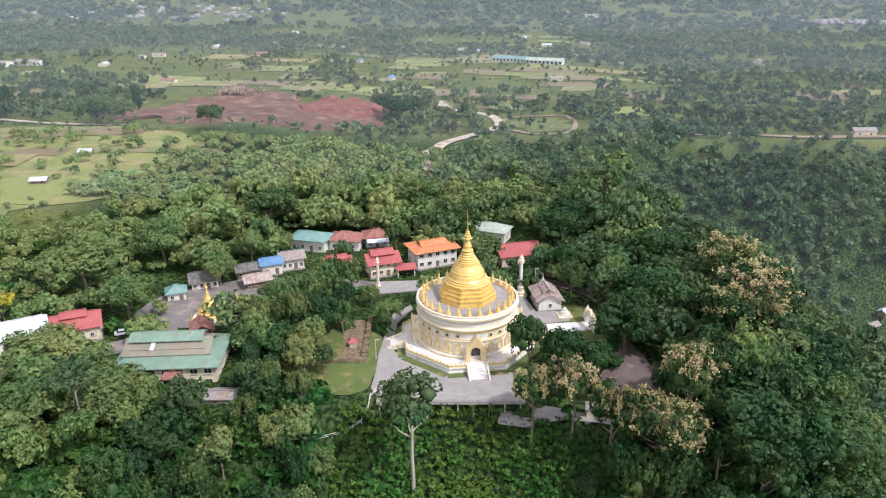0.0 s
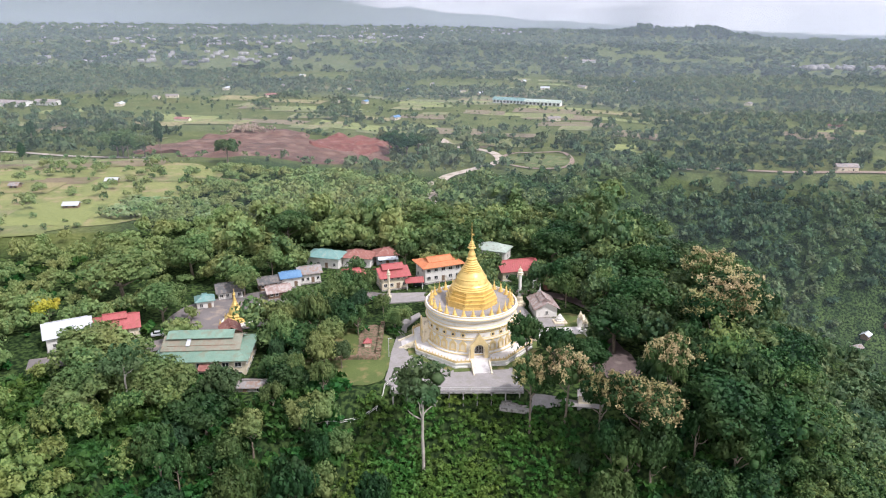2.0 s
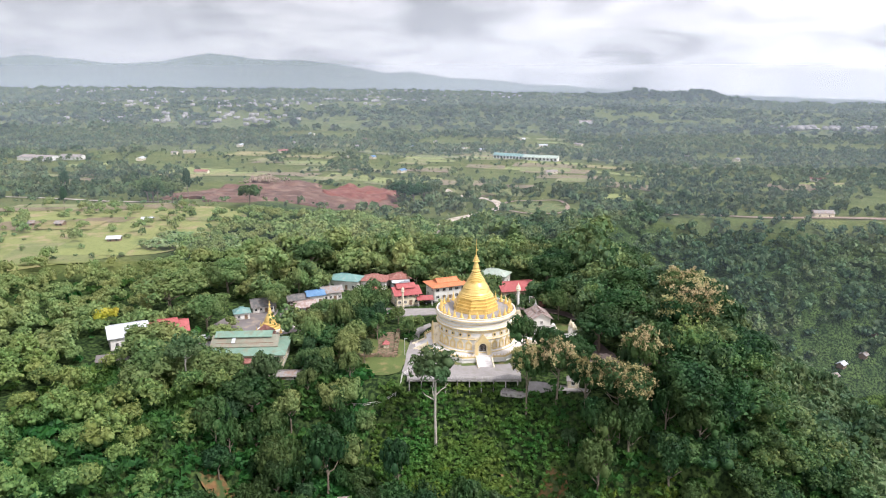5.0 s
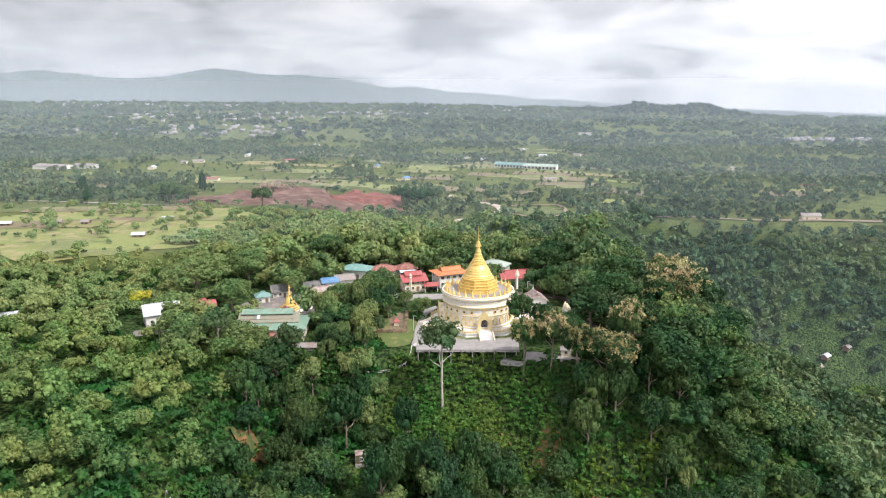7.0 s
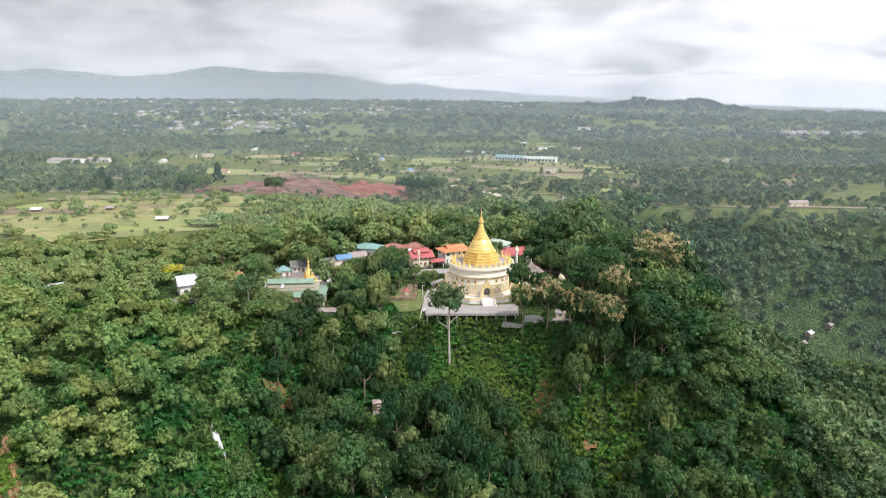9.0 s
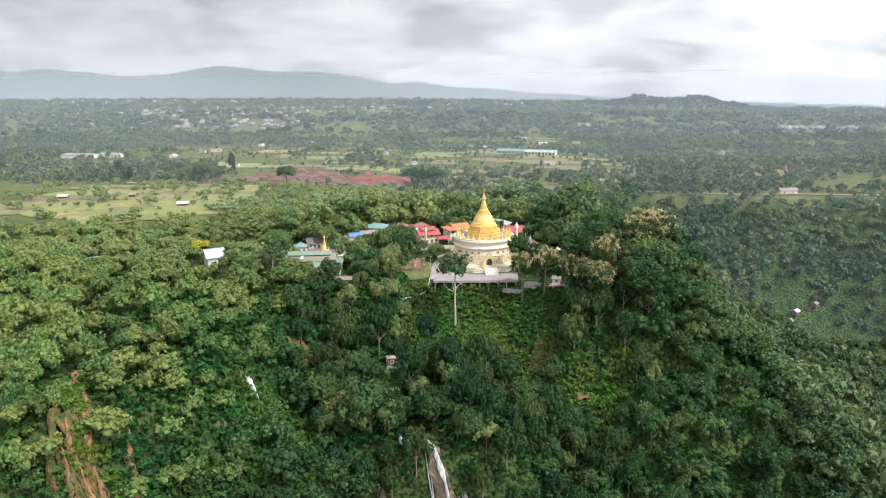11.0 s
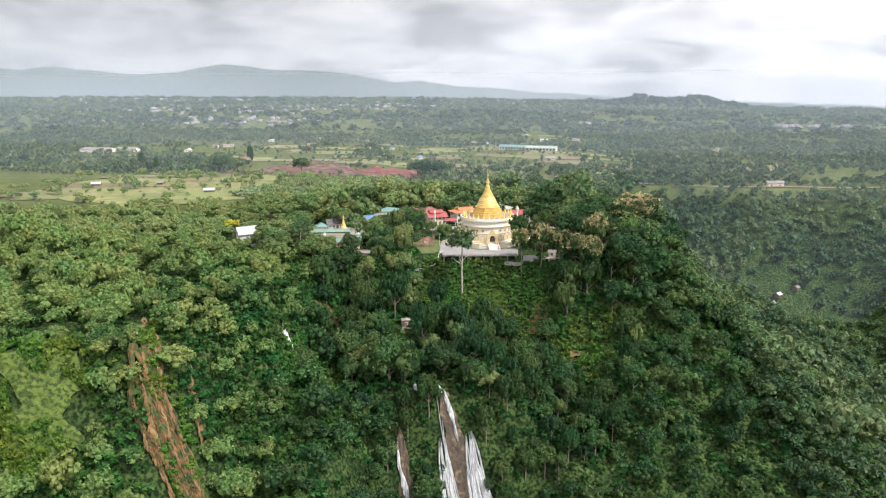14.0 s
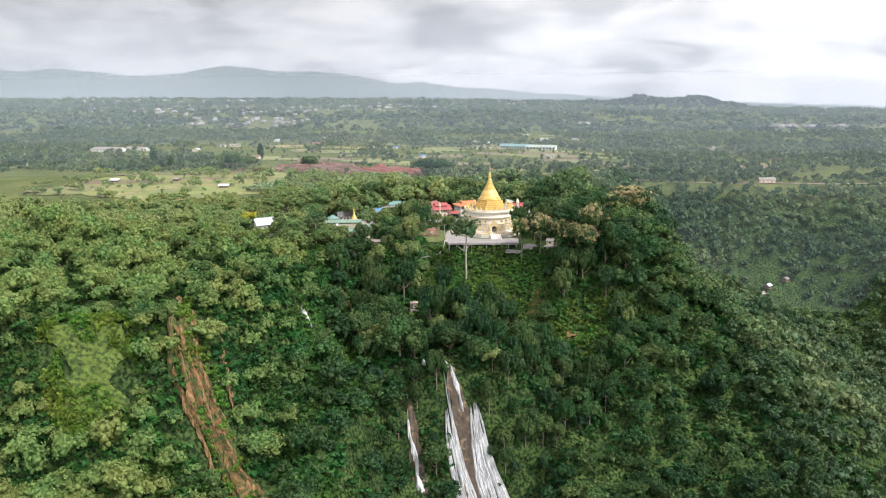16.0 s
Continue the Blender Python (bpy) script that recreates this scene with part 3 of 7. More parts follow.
# stairs on the four axes
for k in range(0, 8, 2):
    bm = bmesh.new()
    steps = 10
    for i in range(steps):
        box(bm, 0, -i * 0.44 - 0.22, -0.4, 4.6, 0.44 + 0.002, 2.1 - i * 0.178)
    part("stairs", bm, TILE, pagoda, "", spun(k * 45, AP - 0.2, 0.0))
    for s in (-1, 1):
        bm = slab([(0.0, -0.4), (0.0, 2.2), (0.5, 2.2), (4.3, 0.6), (4.9, 0.45), (4.9, -0.4)], -0.22, 0.22)
        part("stair_wall", bm, CREAM, pagoda, "", spun(k * 45, AP - 0.2, 0) @ Matrix.Translation((s * 2.55, 0, 0)) @ Matrix.Rotation(-math.pi / 2, 4, "Z"))
# drum
bm = lathe(bmesh.new(), [(14.6, 1.70), (14.6, 2.3), (14.2, 2.5), (13.75, 2.9), (13.7, 6.2), (14.0, 6.5), (13.65, 6.8), (13.6, 9.0), (14.05, 9.5), (14.35, 9.9), (14.1, 10.3),
                         (13.75, 10.5), (13.75, 11.6), (14.2, 12.0), (14.55, 12.5), (14.55, 13.1), (14.3, 13.5), (14.3, 13.8), (13.9, 13.8), (13.9, 13.3)], 96)
for vert in bm.verts:
    vert.co.x *= SLIM
    vert.co.y *= SLIM
part("drum", bm, WHITE, pagoda, "whitewashed round drum", shade=False)
for r, z, h in ((14.66, 2.05, 0.30), (14.06, 6.42, 0.26), (13.78, 7.00, 0.16), (13.76, 8.72, 0.18), (14.42, 9.78, 0.22), (14.0, 10.32, 0.2), (13.86, 11.5, 0.16), (14.62, 12.72, 0.3), (14.4, 13.55, 0.24)):
    r *= SLIM
    bm = lathe(bmesh.new(), [(r - 0.35, z), (r, z), (r + 0.07, z + h / 2), (r, z + h), (r - 0.35, z + h)], 96, ring=True)
    part("moulding", bm, GOLDTRIM, pagoda, "gold-painted moulding")
# dentils under the main cornice
tooth = bmesh.new()
box(tooth, 0, 0, 0, 0.30, 0.36, 0.38)
tooth_me = None
for k in range(120):
    ob = part("dentil", tooth if tooth_me is None else tooth_me, GOLDTRIM, pagoda, "", spun(k * 3.0 + 1.5, 14.06 * SLIM, 9.22))
    tooth_me = ob.data
# niches and round windows
outer = [(-1.05, 0), (-1.05, 1.9), (-1.25, 2.0), (-0.75, 2.6), (-0.35, 3.0), (0, 3.7), (0.35, 3.0), (0.75, 2.6), (1.25, 2.0), (1.05, 1.9), (1.05, 0)]
inner = [(-0.62, 0.3), (-0.62, 1.5), (-0.56, 1.75), (-0.44, 1.95), (-0.24, 2.15), (0, 2.3), (0.24, 2.15), (0.44, 1.95), (0.56, 1.75), (0.62, 1.5), (0.62, 0.3)]
niche_me = inner_me = sill_me = eye_me = eye_pane = None
for k in range(28):
    ang = (k + 0.5) * 360 / 28
    near = min(ang % 90, 90 - ang % 90)
    if near < 9:
        continue
    m = spun(ang, 13.72 * SLIM, 2.9)
    n = part("niche", niche_me or slab(outer, -0.32, 0.1, inner), GOLDTRIM, pagoda, "gold niche surround", m)
    niche_me = n.data
    w = part("niche_panel", inner_me or slab(inner, -0.12, 0.05), CREAM, n, "cream recessed panel")
    inner_me = w.data
    w = part("niche_sill", sill_me or bevelled(2.5, 0.5, 0.3, 0.05), GOLDTRIM, n, "", Matrix.Translation((0, -0.2, -0.02)))
    sill_me = w.data
    if near > 12:
        m = spun(ang, 13.63 * SLIM, 7.9) @ Matrix.Rotation(math.pi / 2, 4, "X")
        e = part("round_window", eye_me or lathe(bmesh.new(), [(0.30, 0.0), (0.30, 0.12), (0.42, 0.20), (0.62, 0.22), (0.74, 0.12), (0.78, -0.1)], 16), GOLDTRIM, pagoda, "round gold window surround", m)
        eye_me = e.data
        q = part("pane", eye_pane or lathe(bmesh.new(), [(0.33, 0.02), (0.33, 0.07)], 16), PANE, e, "dark window glass", Matrix.Translation((0, 0, 0.14)))
        eye_pane = q.data
# porches on the four axes
for k in range(0, 360, 90):
    m = spun(k, 13.2 * SLIM, 1.702)
    bm = bmesh.new()
    hole = arch_outline(1.35, 2.7, 8)
    out = [(-2.3, 0), (-2.3, 3.6), (-2.3, 4.2), (-1.7, 4.7), (-1.0, 5.6), (0, 7.0), (1.0, 5.6), (1.7, 4.7), (2.3, 4.2), (2.3, 3.6), (2.3, 0)]
    porch = part("porch", slab(out, -2.4, 0.6, hole), CREAM, pagoda, "cream arched porch with a gold gable", m)
    rim_o = [(-2.55, 0), (-2.55, 3.5), (-2.65, 4.25), (-1.95, 4.85), (-1.15, 5.9), (0, 7.7), (1.15, 5.9), (1.95, 4.85), (2.65, 4.25), (2.55, 3.5), (2.55, 0)]
    rim_i = [(-1.6, 0), (-1.6, 2.7), (-1.5, 3.3), (-1.2, 3.8), (-0.65, 4.2), (0, 4.4), (0.65, 4.2), (1.2, 3.8), (1.5, 3.3), (1.6, 2.7), (1.6, 0)]
    part("gable_trim", slab(rim_o, -2.75, -2.35, rim_i), GOLDTRIM, porch, "gold flame-shaped gable")
    # near-black slab closes the arch, standing in for the unlit inside
    part("doorway", slab(hole, -0.9, -0.5), DARK, porch, "dark doorway behind a grille")
    for x in (-0.9, -0.45, 0, 0.45, 0.9):
        bm = bmesh.new()
        box(bm, x, -1.0, 0, 0.07, 0.07, 3.2)
        part("grille_bar", bm, METAL, porch)
    for s in (-1, 1):
        bm = lathe(bmesh.new(), [(0.45, 0), (0.45, 0.5), (0.3, 0.6), (0.28, 3.2), (0.42, 3.4), (0.42, 3.7), (0.1, 4.6), (0.02, 5.0)], 8)
        part("pilaster", bm, CREAM, porch, "", Matrix.Translation((s * 2.75, -2.2, 0)))
# roof terrace, dome
part("roof_terrace", lathe(bmesh.new(), [(13.95 * SLIM, 13.2), (13.95 * SLIM, 13.34)], 64), PAVE, pagoda, "grey roof terrace")
for r, z0, z1 in ((8.6, 13.34, 14.0), (8.35, 14.0, 14.9), (8.55, 14.9, 15.2), (7.9, 15.2, 16.0), (8.05, 16.0, 16.25), (7.3, 16.25, 17.0), (7.45, 17.0, 17.2), (6.8, 17.2, 17.9), (6.9, 17.9, 18.1)):
    part("dome_step", prism(bmesh.new(), octagon(r * 0.87), z0, z1), GOLD, pagoda, "gilded octagonal step")
bell = [(6.6, 18.1), (6.65, 18.35), (6.1, 18.6), (6.15, 18.9), (5.75, 19.15), (5.8, 19.45), (5.35, 19.9), (5.1, 20.6), (4.75, 21.2), (4.85, 21.4), (4.6, 21.6), (4.2, 22.3), (3.75, 22.9), (3.4, 23.4),
        (3.5, 23.6), (3.15, 23.75), (3.2, 24.05), (2.8, 24.25), (2.85, 24.55), (2.45, 24.8), (2.5, 25.1), (2.1, 25.4), (2.15, 25.7), (1.75, 26.0), (1.8, 26.3), (1.45, 26.6),
        (1.55, 26.9), (1.7, 27.1), (1.35, 27.35), (1.15, 27.9), (1.25, 28.3), (1.0, 28.9), (0.75, 29.6), (0.6, 30.3)]
part("bell", lathe(bmesh.new(), [(r * 0.93, z) for r, z in bell], 48), GOLD, pagoda, "gilded bell with ringed spire", shade=False)
for r, z in ((1.25, 30.35), (0.95, 31.05), (0.7, 31.65), (0.48, 32.15)):
    part("umbrella_tier", lathe(bmesh.new(), [(r, z), (r * 1.04, z + 0.14), (r * 0.72, z + 0.3), (r * 0.55, z + 0.62)], 20), GOLD, pagoda, "pierced gold umbrella tier")
part("spire_rod", lathe(bmesh.new(), [(0.34, 30.2), (0.22, 32.4), (0.14, 33.4), (0.09, 35.6), (0.05, 38.2)], 8), GOLD, pagoda)
part("vane", slab([(-0.1, 34.3), (0.75, 34.15), (0.6, 34.45), (0.75, 34.75), (-0.1, 34.6)], -0.03, 0.03), GOLD, pagoda, "gold weather vane")
mini = None
mini_rod = None
for k in range(28):
    s = part("small_stupa", mini or lathe(bmesh.new(), [(0.82, 0), (0.82, 0.25), (0.62, 0.3), (0.64, 0.55), (0.5, 0.75), (0.46, 1.15), (0.3, 1.55), (0.31, 1.65), (0.2, 1.9), (0.21, 2.0), (0.12, 2.3)], 12),
             GOLD, pagoda, "small gilded stupa on the parapet", spun((k + 0.5) * 360 / 28, 12.75 * SLIM, 13.341))
    mini = s.data
    q = part("finial", mini_rod or lathe(bmesh.new(), [(0.12, 2.3), (0.26, 2.36), (0.08, 2.62), (0.02, 3.7)], 8), GOLD, s)
    mini_rod = q.data

# ---------------------------------------------------------------- paving round the pagoda
bm = bmesh.new()
outline = [(-24.5, -27.2), (-22.8, -30.2), (-19.5, -31.4), (13.5, -30.8), (14.5, -19.5), (5.4, -19.7), (-1.2, -20.4), (-9.5, -19.8), (-16.5, -12.6), (-20.3, -8.5), (-20.6, 8.0), (-16.5, 17.2), (-17.2, 20.0), (-22.6, 13.0), (-24.2, -11.0), (-24.0, -20.0)]
prism(bm, outline, -0.35, 0.12)
solid("terrace_paving", bm, PAVE, "pale concrete paving in front of the pagoda", "pavement", "structure")
bm = prism(bmesh.new(), [(-31, 27.5), (-30, 37.4), (-13.8, 38.6), (-12.6, 33.0), (-16.0, 30.5)], -0.3, 0.10)
solid("court_paving", bm, PAVE, "pale concrete court beside the pagoda", "pavement", "structure")
bm = prism(bmesh.new(), [(17.6, 1.2), (36.0, 3.9), (35.4, 9.2), (17.8, 6.6)], -0.3, 0.14)
solid("gate_walk", bm, TILE, "pale tiled walk to the gate", "pavement", "structure")
bm = prism(bmesh.new(), [(14.5, 10.0), (17.8, 6.7), (30.5, 9.8), (29.5, 16.0), (21.0, 15.6), (17.5, 29.5), (13.0, 28.0)], -0.3, 0.11)
solid("chapel_paving", bm, PAVE, "grey paving round the chapel", "pavement", "structure")
# strips of grass along the foot of the terrace
for k in range(8):
    for a, b in ([(-side / 2 - 0.6, -3.0), (3.0, side / 2 + 0.6)] if k % 2 == 0 else [(-side / 2, side / 2)]):
        bm = bmesh.new()
        box(bm, (a + b) / 2, 0, 0, b - a, 2.0, 0.08)
        solid("grass_strip", bm, LAWN, "narrow strip of grass at the foot of the terrace", "grass", "structure", PC @ spun(k * 45, AP + 1.15, 0.10 + 0.005 * (k % 2)))
# viewing deck: slab on posts over the slope, with rails
deck = thing("viewing_deck", "concrete viewing deck on posts above the slope", "deck", pose(-4.5, -31.3, 0, 0, 0, 0.8))
bm = bmesh.new()
box(bm, 0, -0.6, -0.2, 36, 2.6, 0.34)
part("deck_slab", bm, PAVE, deck)
bm = bmesh.new()
box(bm, 0, -1.75, -0.65, 36, 0.3, 0.45)
part("edge_beam", bm, CONC, deck)
for i in range(10):
    bm = bmesh.new()
    box(bm, -17.3 + i * 3.8, -1.6, -7.2, 0.32, 0.32, 6.7)
    part("post", bm, CONC, deck)
for i in range(19):
    bm = bmesh.new()
    box(bm, -17.8 + i * 1.97, -1.8, 0.14, 0.07, 0.07, 0.95)
    part("rail_post", bm, METAL, deck)
for z in (0.55, 1.05):
    bm = bmesh.new()
    box(bm, 0, -1.8, z, 36, 0.06, 0.06)
    part("rail", bm, METAL, deck)
bm = bmesh.new()
box(bm, 4.5, 1.4, -5.0, 17, 0.4, 4.6)
part("back_wall", bm, BRICK, deck, "bare brick wall beneath the deck")
low = thing("lower_landing", "grey concrete landing below the deck", "landing", pose(11.5, -34.5, -3.4, 0, 0, -12))
bm = bmesh.new()
box(bm, 0, 0, -1.0, 8.5, 4.2, 1.1)
part("landing_slab", bm, CONC, low)
bm = bmesh.new()
box(bm, 0, -2.0, 0.1, 8.5, 0.15, 0.7)
part("parapet", bm, PAVE, low)
ribbon("lower_path", [(15.5, -35.0), (21, -37.0), (27, -39.4), (33, -41.5)], 2.4, PAVE, "pale concrete path along the slope", 0.35)
patch("lawn", -36, -12, 15, 19, 8, LAWN, "short green lawn", 0.04, 0.12)
patch("front_lawn", -3, -15, 19, 14, 8, LAWN, "strip of grass round the terrace", 0.02, 0.02)
patch("east_lawn", 31, 6, 13, 14, 8, LAWN, "short green lawn beside the walk", 0.02, 0.1)
patch("yard_road", -74, 22, 27, 15, 28, ASPH, "grey worn asphalt yard between the buildings", 0.06, 0.10)
ribbon("yard_lane", [(-92, 14), (-87, 2), (-95, -8), (-112, -18), (-126, -24)], 7, ASPH, "grey asphalt lane", 0.13)
ribbon("court_lane", [(-58, 36), (-44, 37), (-30, 33)], 7, ASPH, "grey asphalt lane", 0.15)
patch("dirt_yard", 43, -23, 8.5, 15, 10, YARD, "dark bare yard under the trees", 0.12, 0.2)
ribbon("east_track", [(44, -10), (41, 8), (43, 20), (38, 30), (30, 36), (16, 40), (-6, 42)], 5, YARD, "dark shaded lane", 0.17)

# ---------------------------------------------------------------- buildings
PANES = {}


def window(parent, m, w=1.2, h=1.2):
    """A framed window, proud of the wall it stands on; its local -y looks outwards."""
    key = (w, h)
    if key not in PANES:
        fr = bmesh.new()
        t = 0.09
        for x, z, sx, sz in ((0, 0, w, t), (0, h - t, w, t), (-w / 2 + t / 2, 0, t, h), (w / 2 - t / 2, 0, t, h), (0, 0, 0.06, h)):
            box(fr, x, -0.05, z, sx, 0.14, sz)
        pa = bmesh.new()
        box(pa, 0, -0.01, 0.04, w - 0.1, 0.05, h - 0.08)
        si = bmesh.new()
        box(si, 0, -0.10, -0.10, w + 0.2, 0.26, 0.09)
        PANES[key] = [fr, pa, si]
    fr, pa, si = PANES[key]
    f = part("window", fr, WHITE, parent, "", m)
    a = part("pane", pa, PANE, f, "dark window glass")
    b = part("sill", si, CONC, f)
    PANES[key] = [f.data, a.data, b.data]


def roof_gable(w, d, rise, over, th=0.16, base=0.0):
    """A gable roof as two slabs meeting over the long axis (x)."""
    pts = [(-d / 2 - over, base - rise * over * 2 / d), (0, base + rise), (d / 2 + over, base - rise * over * 2 / d), (d / 2 + over, base - rise * over * 2 / d - th), (0, base + rise - th), (-d / 2 - over, base - rise * over * 2 / d - th)]
    bm = bmesh.new()
    L = w / 2 + over
    a = [bm.verts.new((-L, y, z)) for y, z in pts]
    b = [bm.verts.new((L, y, z)) for y, z in pts]
    for k in range(6):
        j = (k + 1) % 6
        bm.faces.new((a[k], a[j], b[j], b[k]))
    for r in (a, b):
        bm.faces.new((r[0], r[1], r[4], r[5]))
        bm.faces.new((r[1], r[2], r[3], r[4]))
    return bm


def roof_hip(w, d, rise, over, th=0.16, base=0.0, inset=None):
    """A hipped roof; inset: how far the ridge's ends stand in from the eaves."""
    W, D = w / 2 + over, d / 2 + over
    e = D if inset is None else inset
    r = max(0.05, W - e)
    bm = bmesh.new()
    lo = [bm.verts.new((x, y, base - th)) for x, y in ((-W, -D), (W, -D), (W, D), (-W, D))]
    hi = [bm.verts.new((x, y, base)) for x, y in ((-W, -D), (W, -D), (W, D), (-W, D))]
    r0, r1 = bm.verts.new((-r, 0, base + rise)), bm.verts.new((r, 0, base + rise))
    bm.faces.new(lo[::-1])
    for k in range(4):
        j = (k + 1) % 4
        bm.faces.new((lo[k], lo[j], hi[j], hi[k]))
    bm.faces.new((hi[0], hi[1], r1, r0))
    bm.faces.new((hi[2], hi[3], r0, r1))
    bm.faces.new((hi[1], hi[2], r1))
    bm.faces.new((hi[3], hi[0], r0))
    return bm


def walls(w, d, h, gable=0.0):
    """Hollow walls with thickness, gable ends over the short sides if asked for."""
    bm = bmesh.new()
    t = 0.22
    rings = []
    for ww, dd, zz in ((w, d, 0), (w, d, h), (w - 2 * t, d - 2 * t, h), (w - 2 * t, d - 2 * t, 0)):
        rings.append([bm.verts.new((sx * ww / 2, sy * dd / 2, zz)) for sx, sy in ((-1, -1), (1, -1), (1, 1), (-1, 1))])
    for a, b in zip(rings, rings[1:] + rings[:1]):
        for k in range(4):
            bm.faces.new((a[k], a[(k + 1) % 4], b[(k + 1) % 4], b[k]))
    for s in (-1, 1):
        if gable:
            tri = slab([(-d / 2 + t, h), (0, h + gable - 0.2), (d / 2 - t, h)], -t / 2, t / 2)
            bmesh.ops.transform(tri, matrix=Matrix.Translation((s * (w / 2 - t / 2), 0, 0)) @ Matrix.Rotation(math.pi / 2, 4, "Z"), verts=tri.verts)
            me = bpy.data.meshes.new("gable")
            tri.to_mesh(me)
            tri.free()
            bm.from_mesh(me)
            bpy.data.meshes.remove(me)
    return bm


def ridge_cap(w, z, mat, parent):
    bm = bmesh.new()
    box(bm, 0, 0, z - 0.06, w, 0.4, 0.16)
    return part("ridge", bm, mat, parent)


def house(name, label, x, y, rot, w, d, h, roof_mat, wall_mat, style="gable", rise=2.0, over=0.8, cols=3, rows=1, tier=None, z=None, plinth=True, side_cols=1, win=(1.1, 1.2), category="house", group="", storey=3.0):
    z = hz(x, y) if z is None else z
    t = thing(name, label, category, pose(x, y, z, 0, 0, rot), group)
    if plinth:
        bm = bmesh.new()
        box(bm, 0, 0, -2.5, w + 0.5, d + 0.5, 2.8)
        part("plinth", bm, CONC, t)
    lift_z = 0.3 if plinth else 0.0
    part("wall", walls(w, d, h, rise if style == "gable" else 0), wall_mat, t, "", Matrix.Translation((0, 0, lift_z)))
    made = roof_gable(w, d, rise, over) if style == "gable" else roof_hip(w, d, rise, over, inset=(d / 2 + over) * (1.0 if style == "hip" else 0.45))
    r = part("roof", made, roof_mat, t, "", Matrix.Translation((0, 0, h + lift_z + 0.05)))
    ridge_cap(w * (0.98 if style == "gable" else 0.35), rise + 0.06, roof_mat, r)
    if tier:
        tw, td, up, tr = tier
        bm = bmesh.new()
        box(bm, 0, 0, 0, tw - 0.8, td - 0.8, up + rise * 0.75)
        part("clerestory", bm, wall_mat, t, "", Matrix.Translation((0, 0, h + lift_z + 0.1)))
        r2 = part("upper_roof", roof_gable(tw, td, tr, 0.5), roof_mat, t, "", Matrix.Translation((0, 0, h + lift_z + rise * 0.75 + up)))
        ridge_cap(tw + 0.9, tr + 0.04, roof_mat, r2)
    for row in range(rows):
        zz = lift_z + 0.95 + row * storey
        for sgn, turn in ((-1, 0), (1, 180)):
            for c in range(cols):
                if row == 0 and c == cols // 2 and sgn < 0 and cols > 1:
                    bm = bmesh.new()
                    box(bm, 0, 0, 0, 1.2, 0.16, 2.1)
                    dr = part("door", bm, WOOD, t, "", Matrix.Translation(((c + 0.5) * w / cols - w / 2, -d / 2 - 0.02, lift_z)))
                    bm = bmesh.new()
                    box(bm, 0.42, -0.1, 1.0, 0.06, 0.06, 0.16)
                    part("door_handle", bm, METAL, dr)
                    continue
                window(t, Matrix.Translation((((c + 0.5) * w / cols - w / 2) * (1 if sgn < 0 else -1), sgn * d / 2, zz)) @ Matrix.Rotation(radians(turn), 4, "Z"), *win)
        for sgn, turn in ((-1, -90), (1, 90)):
            for c in range(side_cols):
                window(t, Matrix.Translation((sgn * w / 2, (c + 0.5) * d / side_cols - d / 2, zz)) @ Matrix.Rotation(radians(turn), 4, "Z"), *win)
    return t


house("monastery_building", "two-storey white building under a bright orange tiled roof in two tiers", -11.6, 54.6, 24, 14.6, 9.6, 6.0, R_ORANGE, WHITE, "hip", 1.5, 1.3, 5, 2, (9.0, 4.6, 0.15, 1.05), 0.0, True, 2, (1.5, 1.35), "building")
red_house = house("monastery_house", "cream two-storey house with a red sheet roof in two tiers", -28.6, 45.6, 20, 9.6, 8.5, 5.2, R_RED, CREAM, "gable", 1.9, 1.2, 4, 2, (7.2, 4.0, 0.6, 1.1), 0.0, True, 2, (1.3, 1.2), "house", storey=2.6)
porch_t = thing("car_porch", "open porch with a red sheet roof on white posts", "porch", pose(-20.4, 44.2, 0, 0, 0, 12))
part("roof", roof_gable(6.0, 5.0, 1.0, 0.5), R_RED, porch_t, "", Matrix.Translation((0, 0, 2.9)))
for sx in (-1, 1):
    for sy in (-1, 1):
        bm = bmesh.new()
        box(bm, sx * 2.8, sy * 2.3, -0.2, 0.25, 0.25, 3.1)
        part("post", bm, WHITE, porch_t)
house("red_roofed_house", "long house under a plain red sheet roof", 18.2, 56.5, 16, 14, 9.5, 4.0, R_RED, CREAM, "gable", 2.3, 1.0, 4, 1, None, 0.0)
house("white_house", "white house with a pale green hipped roof", 10.5, 79, -22, 12.5, 8, 4.2, R_PALEGREEN, WHITE, "hip", 2.2, 0.9, 4, 1, None, -0.5)
chapel = house("chapel", "small white prayer hall with a brown two-tier sheet roof", 24.6, 21.4, 98, 10.2, 7.0, 3.4, R_BROWN, WHITE, "gable", 1.9, 0.9, 1, 1, (6.0, 2.6, 0.25, 0.9), 0.0, True, 1, (1.0, 1.2), "chapel")
for s in (1,):
    bm = lathe(bmesh.new(), [(0.5, 0), (0.55, 0.3), (0.3, 0.9), (0.12, 1.8), (0.02, 3.0)], 8)
    part("finial", bm, METAL, chapel, "pale spired finial", Matrix.Translation((4.6 * s, 0, 5.5)))
hall = thing("assembly_hall", "large cream hall under a weathered green sheet roof in three steps", "hall", pose(-77.0, -17.2, -1.6, 0, 0, 4.5))
W, D = 25.0, 16.0
part("wall", walls(W, D, 6.2), CREAM, hall, "", Matrix.Translation((0, 0, 0)))
bm = bmesh.new()
box(bm, 0, 0, -4, W + 0.6, D + 0.6, 4.0)
part("plinth", bm, CONC, hall)
part("lower_roof", roof_hip(W, D, 2.6, 1.0, inset=6.0), R_GREEN, hall, "", Matrix.Translation((0, 0, 6.2)))
